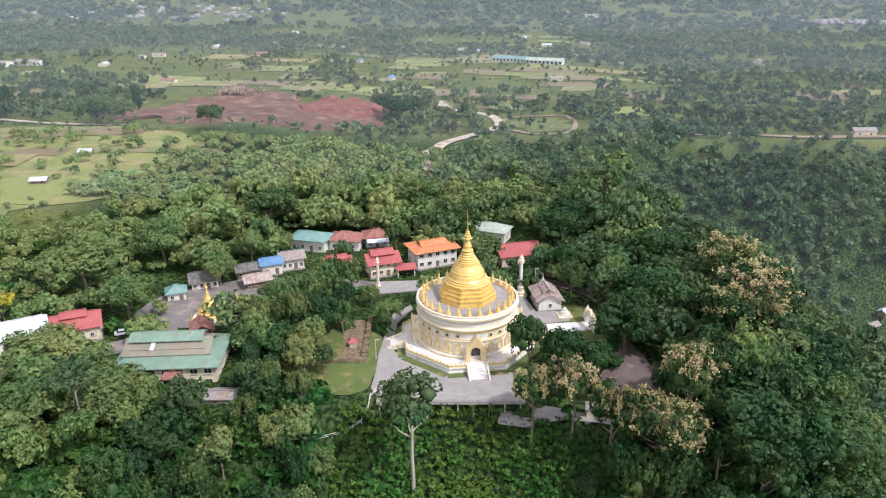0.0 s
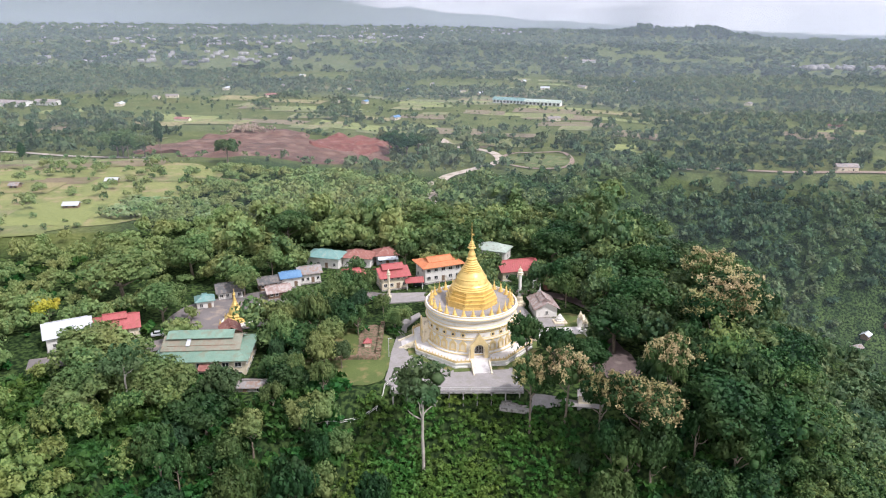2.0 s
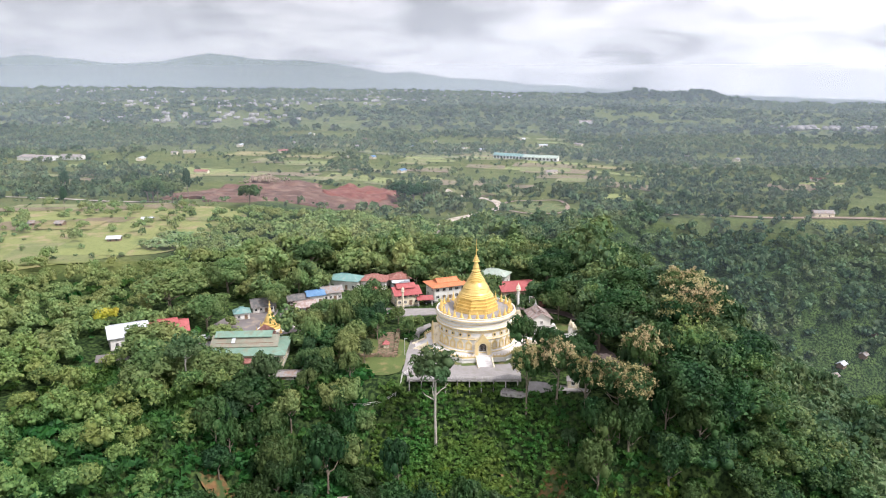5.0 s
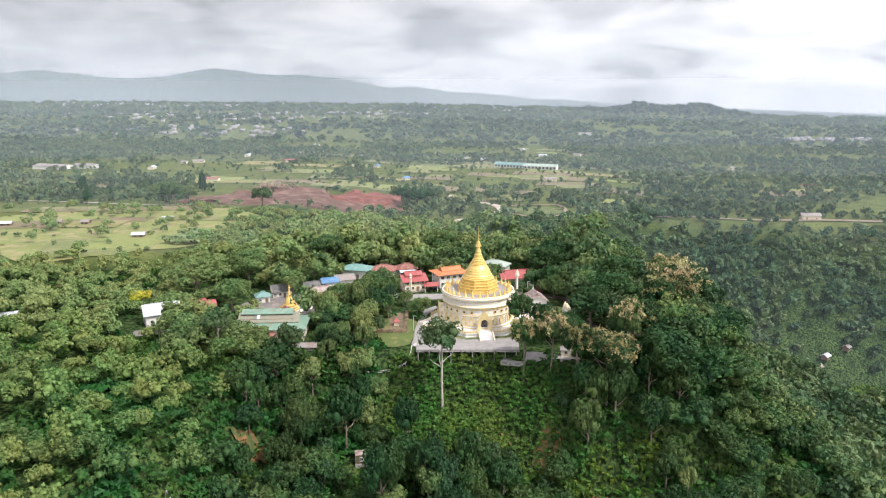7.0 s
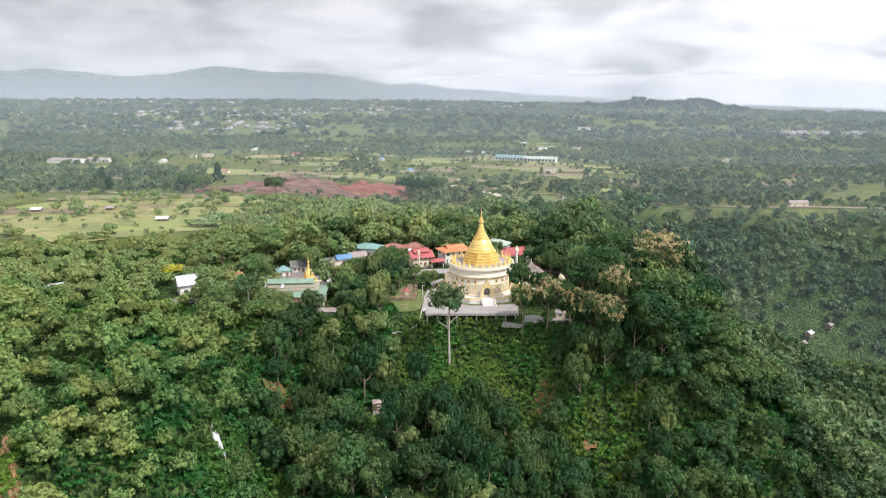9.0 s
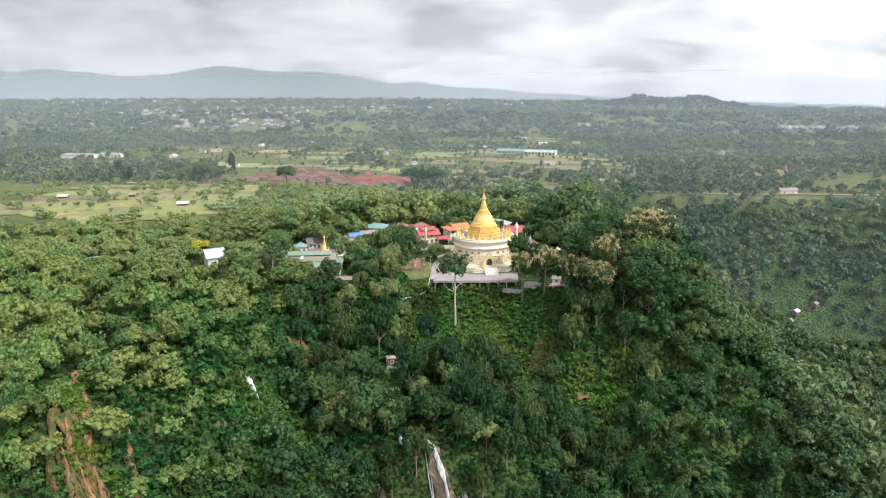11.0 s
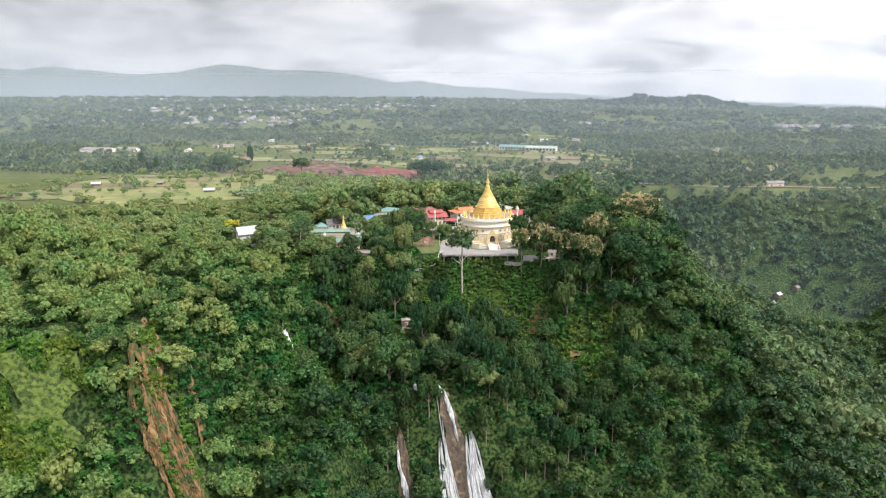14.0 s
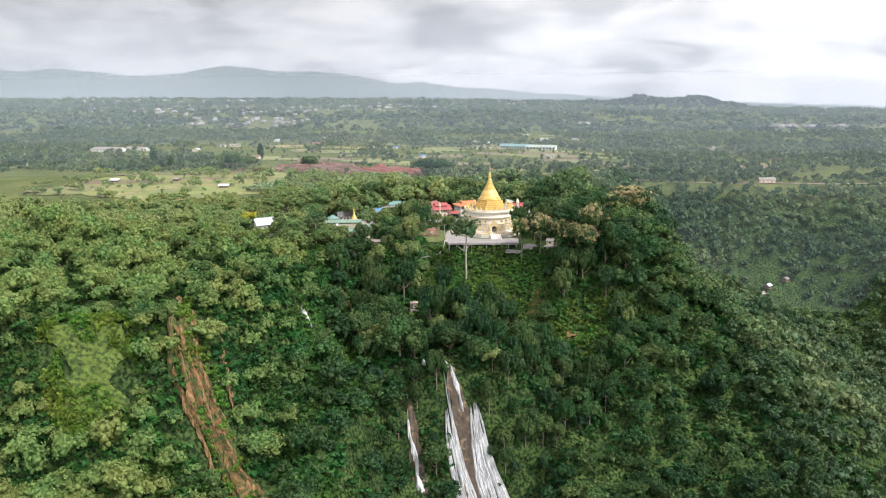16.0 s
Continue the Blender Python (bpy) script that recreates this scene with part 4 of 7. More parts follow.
part("middle_roof", roof_gable(W - 4.5, D - 6.5, 1.9, 0.9), R_MOSS, hall, "mossy brown-green sheet roof", Matrix.Translation((-0.5, 0.8, 8.1)))
part("upper_roof", roof_gable(W - 7.5, 4.6, 0.9, 0.7), R_GREEN, hall, "", Matrix.Translation((-1.2, 1.6, 10.2)))
bm = bmesh.new()
box(bm, -0.5, 0.8, 6.0, W - 6, D - 8, 2.5)
box(bm, -1.2, 1.6, 8.4, W - 9, 3.6, 1.9)
part("clerestory", bm, WOOD, hall)
bm = bmesh.new()
box(bm, 0, 0, 0, 1.1, 3.1, 0.06)
part("roof_patch", bm, R_WHITE, hall, "bright new roof sheet", Matrix.Translation((-4.2, -2.2, 9.2)) @ Matrix.Rotation(radians(21.3), 4, "X"))
for i in range(7):
    for zz in (0.9, 3.9):
        window(hall, Matrix.Translation((-W / 2 + 2 + i * 3.5, -D / 2, zz)), 1.9, 1.5)
for i in range(4):
    for zz in (0.9, 3.9):
        window(hall, Matrix.Translation((W / 2, -D / 2 + 2.4 + i * 3.6, zz)) @ Matrix.Rotation(radians(90), 4, "Z"), 1.9, 1.5)
bm = bmesh.new()
box(bm, 0, 0, 0, 4.4, 3.0, 0.2)
part("side_canopy", bm, R_RUST, hall, "small faded red canopy", Matrix.Translation((2.0, -9.6, 4.6)) @ Matrix.Rotation(radians(14), 4, "X"))
for s in (-1, 1):
    bm = bmesh.new()
    box(bm, 2 + s * 2.0, -10.8, -1.5, 0.2, 0.2, 5.8)
    part("canopy_post", bm, CONC, hall)
house("porter_house", "small wooden house with a faded red sheet roof", -75.2, -0.6, 112, 6.0, 5.2, 3.2, R_RUST, WOOD, "gable", 1.7, 0.8, 2, 1, None, 0.0)
house("kiosk", "small white kiosk with a teal pyramid roof", -91.2, 23.5, 22, 5.4, 4.8, 3.0, R_TEAL, WHITE, "hip", 1.8, 0.7, 2, 1, None, 0.0, category="kiosk")
house("rest_house", "low white house under a grey sheet roof", -85.6, 33.4, 22, 8.2, 6.0, 3.3, R_SLATE, WHITE, "gable", 1.9, 0.9, 4, 1, None, 0.0)
house("long_shed", "long open-fronted shed with a patched brown sheet roof", -68.6, 34.4, 26, 7.6, 5.5, 2.7, R_BROWN, WOOD, "gable", 1.3, 0.9, 4, 1, None, 0.0, category="shed")
house("back_shed", "long low shed under a dark grey sheet roof", -73.6, 42.2, 26, 7.6, 5.5, 3.0, R_SLATE, WOOD, "gable", 1.3, 0.8, 4, 1, None, 0.0, category="shed")
house("blue_roofed_house", "narrow white house with a bright blue sheet roof", -66.6, 45.4, 22, 6.6, 6.0, 4.0, R_BLUE, WHITE, "gable", 1.2, 0.8, 2, 1, None, 0.0)
house("grey_roofed_house", "white house under a grey sheet roof", -60.6, 50.4, 22, 7.6, 6.5, 4.0, R_GREY, WHITE, "gable", 1.5, 0.9, 4, 1, None, 0.0)
house("teal_roofed_house", "white house under a teal hipped sheet roof", -57.0, 69.5, -14, 13.5, 8.5, 4.2, R_TEAL, WHITE, "hip", 2.0, 1.0, 4, 1, None, -0.4)
house("rust_roofed_house", "white house under a faded red hipped roof", -44.0, 70.0, -8, 11.0, 8.0, 3.8, R_RUST, WHITE, "hip", 2.2, 1.0, 3, 1, None, -0.4)
lean = house("small_rust_house", "house with a faded red hipped roof and a pale blue lean-to", -33.2, 73.0, 12, 8.5, 7.0, 3.8, R_RUST, PALEBLUE, "hip", 2.2, 1.0, 3, 1, None, -0.4)
bm = bmesh.new()
box(bm, 0, 0, 0, 8.0, 3.4, 0.14)
part("lean_to", bm, PALEBLUE, lean, "pale blue lean-to roof", Matrix.Translation((0, -5.2, 3.5)) @ Matrix.Rotation(radians(14), 4, "X"))
house("long_red_house", "low house under a bright red sheet roof", -43.5, 44.0, 18, 8.5, 6.5, 4.2, R_RED, CREAM, "gable", 1.8, 0.9, 3, 1, (6, 3, 0.4, 0.8), 0.0)
house("zinc_roofed_hall", "white hall with a bright zinc gable roof", -121.5, -9.0, 30, 12, 8.5, 4.6, R_WHITE, WHITE, "gable", 2.6, 0.9, 3, 1, None, None, True, 2)
house("red_prayer_hall", "hall with a red sheet roof in two tiers", -109.5, -3.5, 24, 12.5, 8.5, 4.4, R_RED, CREAM, "gable", 2.4, 0.9, 3, 1, (6.0, 3.2, 0.5, 0.9), None)
house("grey_house", "house under a grey sheet roof among the trees", 63, -11, 70, 11, 8, 3.6, R_GREY, CREAM, "gable", 1.8, 0.8, 3, 1, None, None)
house("yard_shed", "small grey sheet-roofed shed", 46.5, 22, 40, 6, 4, 2.6, R_GREY, WOOD, "gable", 1.0, 0.6, 2, 1, None, None, category="shed")
house("white_hut", "small white hut on the slope", 28.8, -38.6, -8, 3.2, 2.6, 2.6, R_GREY, CREAM, "gable", 0.7, 0.4, 1, 1, None, None, category="hut")
house("brick_hut", "small bare brick hut on the wooded slope", -37.6, -68.0, 10, 3.6, 3.0, 3.0, R_BROWN, BRICK, "hip", 0.5, 0.2, 1, 1, None, None, category="hut")

house("lean_shed", "low shed under a stained grey sheet roof below the hall", -61.6, -31.6, 2, 11.0, 4.6, 2.4, R_GREY, CONC, "gable", 0.7, 0.5, 3, 1, None, -1.5, category="shed")

# small golden stupa in the yard
st = thing("golden_stupa", "small gilded stupa on a white stepped base", "stupa", pose(-76.6, 10.4, 0))
bm = bmesh.new()
for a, z0, z1 in ((5.0, -0.3, 0.7), (4.3, 0.7, 1.3)):
    prism(bm, octagon(a), z0, z1)
part("base", bm, WHITE, st)
part("bell", lathe(bmesh.new(), [(3.8, 1.3), (3.85, 1.8), (3.3, 2.1), (3.35, 2.6), (2.8, 2.9), (2.85, 3.4), (2.3, 3.7), (2.1, 4.5), (1.7, 5.5), (1.2, 6.3), (1.25, 6.5), (0.95, 6.7), (0.97, 7.0), (0.7, 7.3), (0.72, 7.6), (0.5, 8.0), (0.55, 8.4), (0.3, 9.2), (0.15, 10.2)], 32), GOLD, st)
part("umbrella", lathe(bmesh.new(), [(0.5, 10.1), (0.52, 10.2), (0.2, 10.7), (0.05, 12.0)], 12), GOLD, st)
for k in range(6):
    a = k * math.tau / 6 + 0.5
    s = part("corner_stupa", lathe(bmesh.new(), [(0.6, 0), (0.6, 0.5), (0.4, 0.9), (0.35, 1.3), (0.12, 2.0), (0.02, 2.9)], 10), GOLD, st, "", Matrix.Translation((5.2 * math.cos(a), 5.2 * math.sin(a), -0.2)))
ob = thing("obelisk", "slender white stone pillar", "pillar", pose(-69.8, 15.8, 0))
part("shaft", lathe(bmesh.new(), [(0.75, 0), (0.75, 0.5), (0.5, 0.6), (0.42, 4.2), (0.5, 4.4), (0.1, 5.8)], 8), WHITE, ob)
part("base", bevelled(2.4, 2.4, 0.5, 0.05), WHITE, ob, "", Matrix.Translation((0, 0, -0.2)))
# pillar with figure-less capital, lamp post, red spire, gate, plinth
col = thing("pillar", "tall white stone pillar with an ornate capital", "pillar", pose(17.2, 27.4, 0))
part("base", lathe(bmesh.new(), [(2.2, -0.2), (2.2, 0.6), (1.7, 0.8), (1.7, 1.4), (1.1, 1.6), (1.1, 3.0), (0.8, 3.3)], 8), CREAM, col)
part("shaft", lathe(bmesh.new(), [(0.58, 3.3), (0.50, 11.0)], 16), WHITE, col)
part("capital", lathe(bmesh.new(), [(0.62, 11.0), (1.0, 11.3), (0.8, 11.6), (1.05, 12.0), (0.7, 12.4), (0.75, 12.9), (0.2, 13.6), (0.02, 14.2)], 12), CREAM, col)
col2 = thing("pillar", "slender cream stone pillar beside the court", "pillar", pose(-28.6, 33.0, 0))
part("base", bevelled(1.6, 1.6, 1.0, 0.06), CREAM, col2, "", Matrix.Translation((0, 0, -0.1)))
part("shaft", lathe(bmesh.new(), [(0.48, 0.9), (0.40, 8.6)], 12), CREAM, col2)
part("capital", lathe(bmesh.new(), [(0.4, 8.6), (0.75, 8.9), (0.5, 9.3), (0.6, 9.7), (0.05, 10.8)], 10), CREAM, col2)
lampp = thing("street_lamp", "thin grey steel lamp post", "street lamp", pose(22.0, 30.0, 0))
part("pole", lathe(bmesh.new(), [(0.12, 0), (0.08, 8.0)], 8), METAL, lampp)
bm = bmesh.new()
box(bm, 0.5, 0, 7.9, 1.2, 0.25, 0.12)
part("lamp_head", bm, METAL, lampp)
lamp2 = thing("street_lamp", "thin grey steel lamp post", "street lamp", pose(-24.6, -13.0, 0))
part("pole", lathe(bmesh.new(), [(0.12, 0), (0.08, 6.0)], 8), METAL, lamp2)
bm = bmesh.new()
box(bm, 0.4, 0, 5.9, 1.0, 0.25, 0.12)
part("lamp_head", bm, METAL, lamp2)
rs = thing("red_spire", "slender red and white tiered spire", "spire", pose(28.6, 42.6, 0))
part("tiers", lathe(bmesh.new(), [(1.6, 0), (1.6, 2.0), (1.8, 2.1), (1.2, 2.8), (1.4, 2.9), (0.95, 3.6), (1.1, 3.7), (0.7, 4.5), (0.8, 4.6), (0.45, 5.5), (0.5, 5.6), (0.1, 7.0), (0.02, 8.4)], 8), R_RUST, rs)
gate = thing("gateway", "ornate white gateway with carved tiered crown", "gate", pose(35.6, 6.6, 0, 0, 0, 98))
for s in (-1, 1):
    part("pier", bevelled(1.3, 1.3, 3.6, 0.08), WHITE, gate, "", Matrix.Translation((s * 2.6, 0, -0.1)))
    part("pier_crown", lathe(bmesh.new(), [(0.95, 3.5), (0.95, 3.7), (0.6, 3.9), (0.7, 4.2), (0.35, 4.8), (0.02, 5.6)], 8), CREAM, gate, "", Matrix.Translation((s * 2.6, 0, 0)))
part("arch", slab([(-2.0, 2.6), (-2.0, 3.6), (-1.2, 4.4), (0, 5.4), (1.2, 4.4), (2.0, 3.6), (2.0, 2.6), (1.2, 3.2), (0, 3.6), (-1.2, 3.2)], -0.4, 0.4), CREAM, gate)
for s in (-1, 1):
    part("wing_wall", bevelled(2.0, 0.5, 2.0, 0.05), WHITE, gate, "", Matrix.Translation((s * 4.2, 0, -0.1)))
pl = thing("shrine_plinth", "low white stone plinth with a small carved shrine", "shrine", pose(29.2, 12.8, 0, 0, 0, 8))
part("plinth", bevelled(4.2, 3.6, 0.6, 0.08), CREAM, pl, "", Matrix.Translation((0, 0, -0.1)))
part("carving", lathe(bmesh.new(), [(1.4, 0.5), (1.5, 1.0), (1.0, 1.2), (1.2, 1.7), (0.7, 1.9), (0.75, 2.3), (0.2, 2.9)], 8), WHITE, pl)
# old ruin walls and a little red shrine on the lawn
for nm, x, y, rot, w in (("ruined_wall", -35.0, -14.6, 2, 15.0), ("ruined_wall", -28.2, -2.0, 92, 24.0)):
    bm = bmesh.new()
    rng = random.Random(int(w))
    n = int(w / 0.9)
    for i in range(n):
        box(bm, -w / 2 + (i + 0.5) * w / n, rng.uniform(-0.1, 0.1), -0.4, w / n + 0.02, 1.2 + rng.uniform(-0.2, 0.4), 1.0 + rng.uniform(0, 0.9))
    solid(nm, bm, BRICK, "low crumbling brick wall on the lawn", "wall", "", pose(x, y, 0, 0, 0, rot))
patch("ruin_floor", -31.5, -3, 3.6, 12, 2, BRICK, "bare brick floor of a ruin", 0.2, 0.15)
sh = thing("red_shrine", "tiny red-roofed shrine on the ruined wall", "shrine", pose(-31.7, -6.2, 0.2, 0, 0, 5))
part("body", bevelled(1.8, 1.6, 1.4, 0.04), CREAM, sh)
part("roof", roof_hip(1.8, 1.6, 1.2, 0.4), R_RED, sh, "", Matrix.Translation((0, 0, 1.5)))


def car(label, x, y, rot, mat):
    """A parked saloon car: body, cabin glass, four wheels, lights."""
    c = thing("car", label, "car", pose(x, y, hz(x, y) + 0.15, 0, 0, rot))
    bm = bevelled(4.3, 1.72, 0.75, 0.12)
    part("body", bm, mat, c, "", Matrix.Translation((0, 0, 0.3)))
    bm = bmesh.new()
    f = [bm.verts.new(v) for v in ((-1.5, -0.78, 1.04), (1.1, -0.78, 1.04), (1.1, 0.78, 1.04), (-1.5, 0.78, 1.04), (-1.0, -0.62, 1.5), (0.5, -0.62, 1.5), (0.5, 0.62, 1.5), (-1.0, 0.62, 1.5))]
    for q in ((0, 1, 5, 4), (1, 2, 6, 5), (2, 3, 7, 6), (3, 0, 4, 7)):
        bm.faces.new([f[k] for k in q])
    bm.faces.new([f[k] for k in (0, 3, 2, 1)])
    part("glasshouse", bm, PANE, c)
    bm = bmesh.new()
    box(bm, -0.25, 0, 1.5, 1.55, 1.28, 0.05)
    part("roof", bm, mat, c)
    for sx in (-1.3, 1.35):
        for sy in (-0.8, 0.8):
            m = Matrix.Translation((sx, sy, 0.3)) @ Matrix.Rotation(math.pi / 2, 4, "X")
            w = part("wheel", lathe(bmesh.new(), [(0.22, -0.1), (0.32, -0.1), (0.32, 0.1), (0.22, 0.1)], 14), RUBBER, c, "", m)
            part("rim", lathe(bmesh.new(), [(0.2, -0.105), (0.2, 0.105)], 10), METAL, w)
    return c


car("dark saloon car parked by the porch", -18.6, 44.4, 15, DARKCAR)
car("grey saloon car parked on the lane", -107, -14.5, 40, METAL)
car("silver saloon car parked in the yard", -97.5, -1.8, 20, R_WHITE)

# white railing down the slope from the deck
fence = thing("white_railing", "white pipe railing winding down the slope", "railing", pose(0, 0, 0))
pts = [(-22.6, -28.4), (-24.2, -30.9), (-24.6, -32.5), (-26.1, -34.8), (-29.9, -37.4), (-35.6, -39.6), (-41.3, -41.1), (-45.5, -42.3)]
for (ax, ay), (bx, by) in zip(pts, pts[1:]):
    za, zb = hz(ax, ay), hz(bx, by)
    for k in range(2):
        t = k / 2
        bm = bmesh.new()
        box(bm, 0, 0, -0.3, 0.12, 0.12, 1.4)
        part("post", bm, WHITE, fence, "", Matrix.Translation((ax + (bx - ax) * t, ay + (by - ay) * t, za + (zb - za) * t)))
    for hh in (0.5, 1.0):
        a, b = Vector((ax, ay, za + hh)), Vector((bx, by, zb + hh))
        bm = bmesh.new()
        bmesh.ops.create_cube(bm, size=1, matrix=Matrix.Diagonal((0.09, 0.09, (b - a).length, 1)))
        part("rail", bm, WHITE, fence, "", Matrix.LocRotScale((a + b) / 2, (b - a).to_track_quat("Z", "Y"), None))

# ---------------------------------------------------------------- trees
def unit(rng, n):
    v = rng.normal(size=(n, 3))
    return v / np.linalg.norm(v, axis=1, keepdims=True)


def leaf_quads(rng, pos, nrm, size, rough=0.55):
    """Leaf clusters as small three-sided blades at the places, facing roughly along the normals."""
    n = len(pos)
    nr = nrm + rough * unit(rng, n)
    nr /= np.linalg.norm(nr, axis=1, keepdims=True)
    t = np.cross(nr, unit(rng, n))
    t /= np.linalg.norm(t, axis=1, keepdims=True) + 1e-9
    b = np.cross(nr, t)
    s = (size * rng.uniform(0.6, 1.4, n))[:, None]
    k = rng.uniform(0.55, 0.95, n)[:, None]
    v = np.stack([pos + t * s, pos - t * s * 0.6 + b * s * k, pos - t * s * 0.6 - b * s * k], 1).reshape(-1, 3)
    return v, np.arange(3 * n).reshape(-1, 3)


CUBE_Q = np.array([(0, 1, 3, 2), (4, 6, 7, 5), (0, 4, 5, 1), (2, 3, 7, 6), (0, 2, 6, 4), (1, 5, 7, 3)])


import itertools

GR = (1 + 5 ** 0.5) / 2
ICO_V = np.array([(-1, GR, 0), (1, GR, 0), (-1, -GR, 0), (1, -GR, 0), (0, -1, GR), (0, 1, GR), (0, -1, -GR), (0, 1, -GR), (GR, 0, -1), (GR, 0, 1), (-GR, 0, -1), (-GR, 0, 1)]) / math.hypot(1, GR)
ICO_F = np.array([[i for i in f] for f in itertools.combinations(range(12), 3) if all(np.linalg.norm(ICO_V[a] - ICO_V[b2]) < 1.2 for a, b2 in itertools.combinations(f, 2))])

ICO_F = np.array([f if np.dot(np.cross(ICO_V[f[1]] - ICO_V[f[0]], ICO_V[f[2]] - ICO_V[f[0]]), ICO_V[f[0]]) > 0 else f[::-1] for f in ICO_F])


def core(rng, centre, radii):
    """A rough dark heart of a leafy lobe, of few faces."""
    a = rng.uniform(0, 6.28)
    v = ICO_V @ np.array([(math.cos(a), math.sin(a), 0), (-math.sin(a), math.cos(a), 0), (0, 0, 1)])
    return v * rng.uniform(0.8, 1.15, (12, 1)) * radii + centre, ICO_F


def crown(seed, r=5.0, h=7.0, lobes=11, leaves=420, leaf=0.55, low=0.0, spread=0.60, with_core=True, flat=1.0):
    """A crown of leafy lobes round the origin's axis, from z = low; returns vertices and faces."""
    rng = np.random.default_rng(seed)
    d = unit(rng, lobes)
    d[:, 2] = np.abs(d[:, 2]) * 0.9 - 0.25
    c = d * np.array([r * spread, r * spread, h * 0.62 * spread]) * rng.uniform(0.75, 1.15, (lobes, 1)) + np.array([0, 0, low + h * 0.48])
    lr = r * rng.uniform(0.27, 0.50, lobes)
    # each lobe is made of smaller tufts, so that its outline is broken
    tufts = 6
    side_of = unit(rng, lobes * tufts)
    side_of[:, 2] = np.where(side_of[:, 2] < -0.3, -side_of[:, 2], side_of[:, 2])
    big = np.repeat(np.arange(lobes), tufts)
    tc = c[big] + side_of * (lr[big] * rng.uniform(0.55, 0.95, lobes * tufts))[:, None] * np.array([1, 1, 0.9 * flat])
    tr = lr[big] * rng.uniform(0.28, 0.62, lobes * tufts)
    idx = rng.integers(0, lobes * tufts, leaves)
    u = unit(rng, leaves) + 0.7 * side_of[idx]
    u /= np.linalg.norm(u, axis=1, keepdims=True) + 1e-9
    pos = tc[idx] + u * tr[idx][:, None] * rng.uniform(0.75, 1.15, (leaves, 1))
    v, q = leaf_quads(rng, pos, u, leaf)
    if with_core:
        for k in range(lobes):
            cv, cq = core(rng, c[k], lr[k] * np.array([0.52, 0.52, 0.50 * flat]))
            q = np.concatenate([q, cq + len(v)])
            v = np.concatenate([v, cv])
    return v, q


def branch(bm, a, b, ra, rb, sides=6, bend=0.0, seed=0):
    """A tapered limb from a to b."""
    rng = random.Random(seed)
    a, b = Vector(a), Vector(b)
    up = (b - a).normalized()
    s = up.orthogonal().normalized()
    t = up.cross(s)
    rings = []
    for k in range(5):
        f = k / 4
        p = a.lerp(b, f) + (s * rng.uniform(-bend, bend) + t * rng.uniform(-bend, bend)) * (1 if 0 < k < 4 else 0)
        r = ra + (rb - ra) * f
        rings.append([bm.verts.new(p + s * r * math.cos(i * math.tau / sides) + t * r * math.sin(i * math.tau / sides)) for i in range(sides)])
    for x, y in zip(rings, rings[1:]):
        for i in range(sides):
            bm.faces.new((x[i], x[(i + 1) % sides], y[(i + 1) % sides], y[i]))
    bm.faces.new(rings[-1])
    bm.faces.new(rings[0][::-1])


def trunk_mesh(seed, hgt, r, limbs, reach):
    rng = random.Random(seed)
    bm = bmesh.new()
    branch(bm, (0, 0, -1.5), (rng.uniform(-.4, .4), rng.uniform(-.4, .4), hgt), r, r * 0.55, 7, r * 0.3, seed)
    for k in range(limbs):
        a = k * math.tau / limbs + rng.uniform(-.4, .4)
        z = hgt * rng.uniform(0.6, 0.98)
        branch(bm, (0, 0, z), (reach * math.cos(a), reach * math.sin(a), z + reach * rng.uniform(0.5, 1.0)), r * 0.42, r * 0.14, 5, 0.2, seed + k)
    return bm


PARK = {}


def tree_kind(key, seed, label, leaf_mat, r, h, trunk_h, lobes, leaves, leaf, bark=BARK, blossom=0, spread=0.60, flat=1.0, trunk_r=0.32):
    """Builds one tree of a kind, far below the ground's edge until it is copied to its places."""
    t = thing("tree", label, "tree", pose(0, 0, 0), "trees on the hill")
    part("trunk", trunk_mesh(seed, trunk_h + h * 0.35, trunk_r, 5, r * 0.5), bark, t)
    v, q = crown(seed, r, h, lobes, leaves, leaf, trunk_h, spread, True, flat)
    c = part("crown", quads_mesh("crown", v, q, leaf_mat, shade=True), leaf_mat, t)
    if blossom:
        rng = np.random.default_rng(seed)
        up = v[v[:, 2] > trunk_h + h * 0.50]
        heads = up[rng.integers(0, len(up), blossom // 34)]
        pos = heads[rng.integers(0, len(heads), blossom)] + rng.normal(0, 0.30, (blossom, 3)) * np.array([1, 1, 0.7]) + np.array([0, 0, 0.22])
        bv, bq = leaf_quads(rng, pos, np.tile((0, 0, 1.0), (blossom, 1)), leaf * 0.62, 0.9)
        part("blossom", quads_mesh("blossom", bv, bq, L_CREAM), L_CREAM, c, "cream flower heads")
    PARK[key] = t
    return t


for i in range(4):
    tree_kind("mid%d" % i, 10 + i, "broad green tree with a lumpy crown", L_MID, 5, 7.5, 4.0, 13 + i, 2500, 0.33)
for i in range(3):
    tree_kind("dark%d" % i, 20 + i, "dense dark green tree", L_DARK, 5, 7.0, 4.0, 15, 2500, 0.33)
for i in range(3):
    tree_kind("cream%d" % i, 30 + i, "tall tree with cream blossom over dark leaves", L_DARK, 5, 8.5, 4.5, 14, 2300, 0.34, BARK, 3800)
for i in range(2):
    tree_kind("blue%d" % i, 40 + i, "blue-green tree with drooping foliage", L_BLUE, 5, 8.0, 3.0, 14, 2400, 0.33)
for i in range(2):
    tree_kind("slender%d" % i, 50 + i, "tall slender tree with a bare pale trunk", L_BLUE, 5, 6.5, 11.0, 10, 1500, 0.34, PALEBARK, 0, 0.7, 0.8, 0.30)
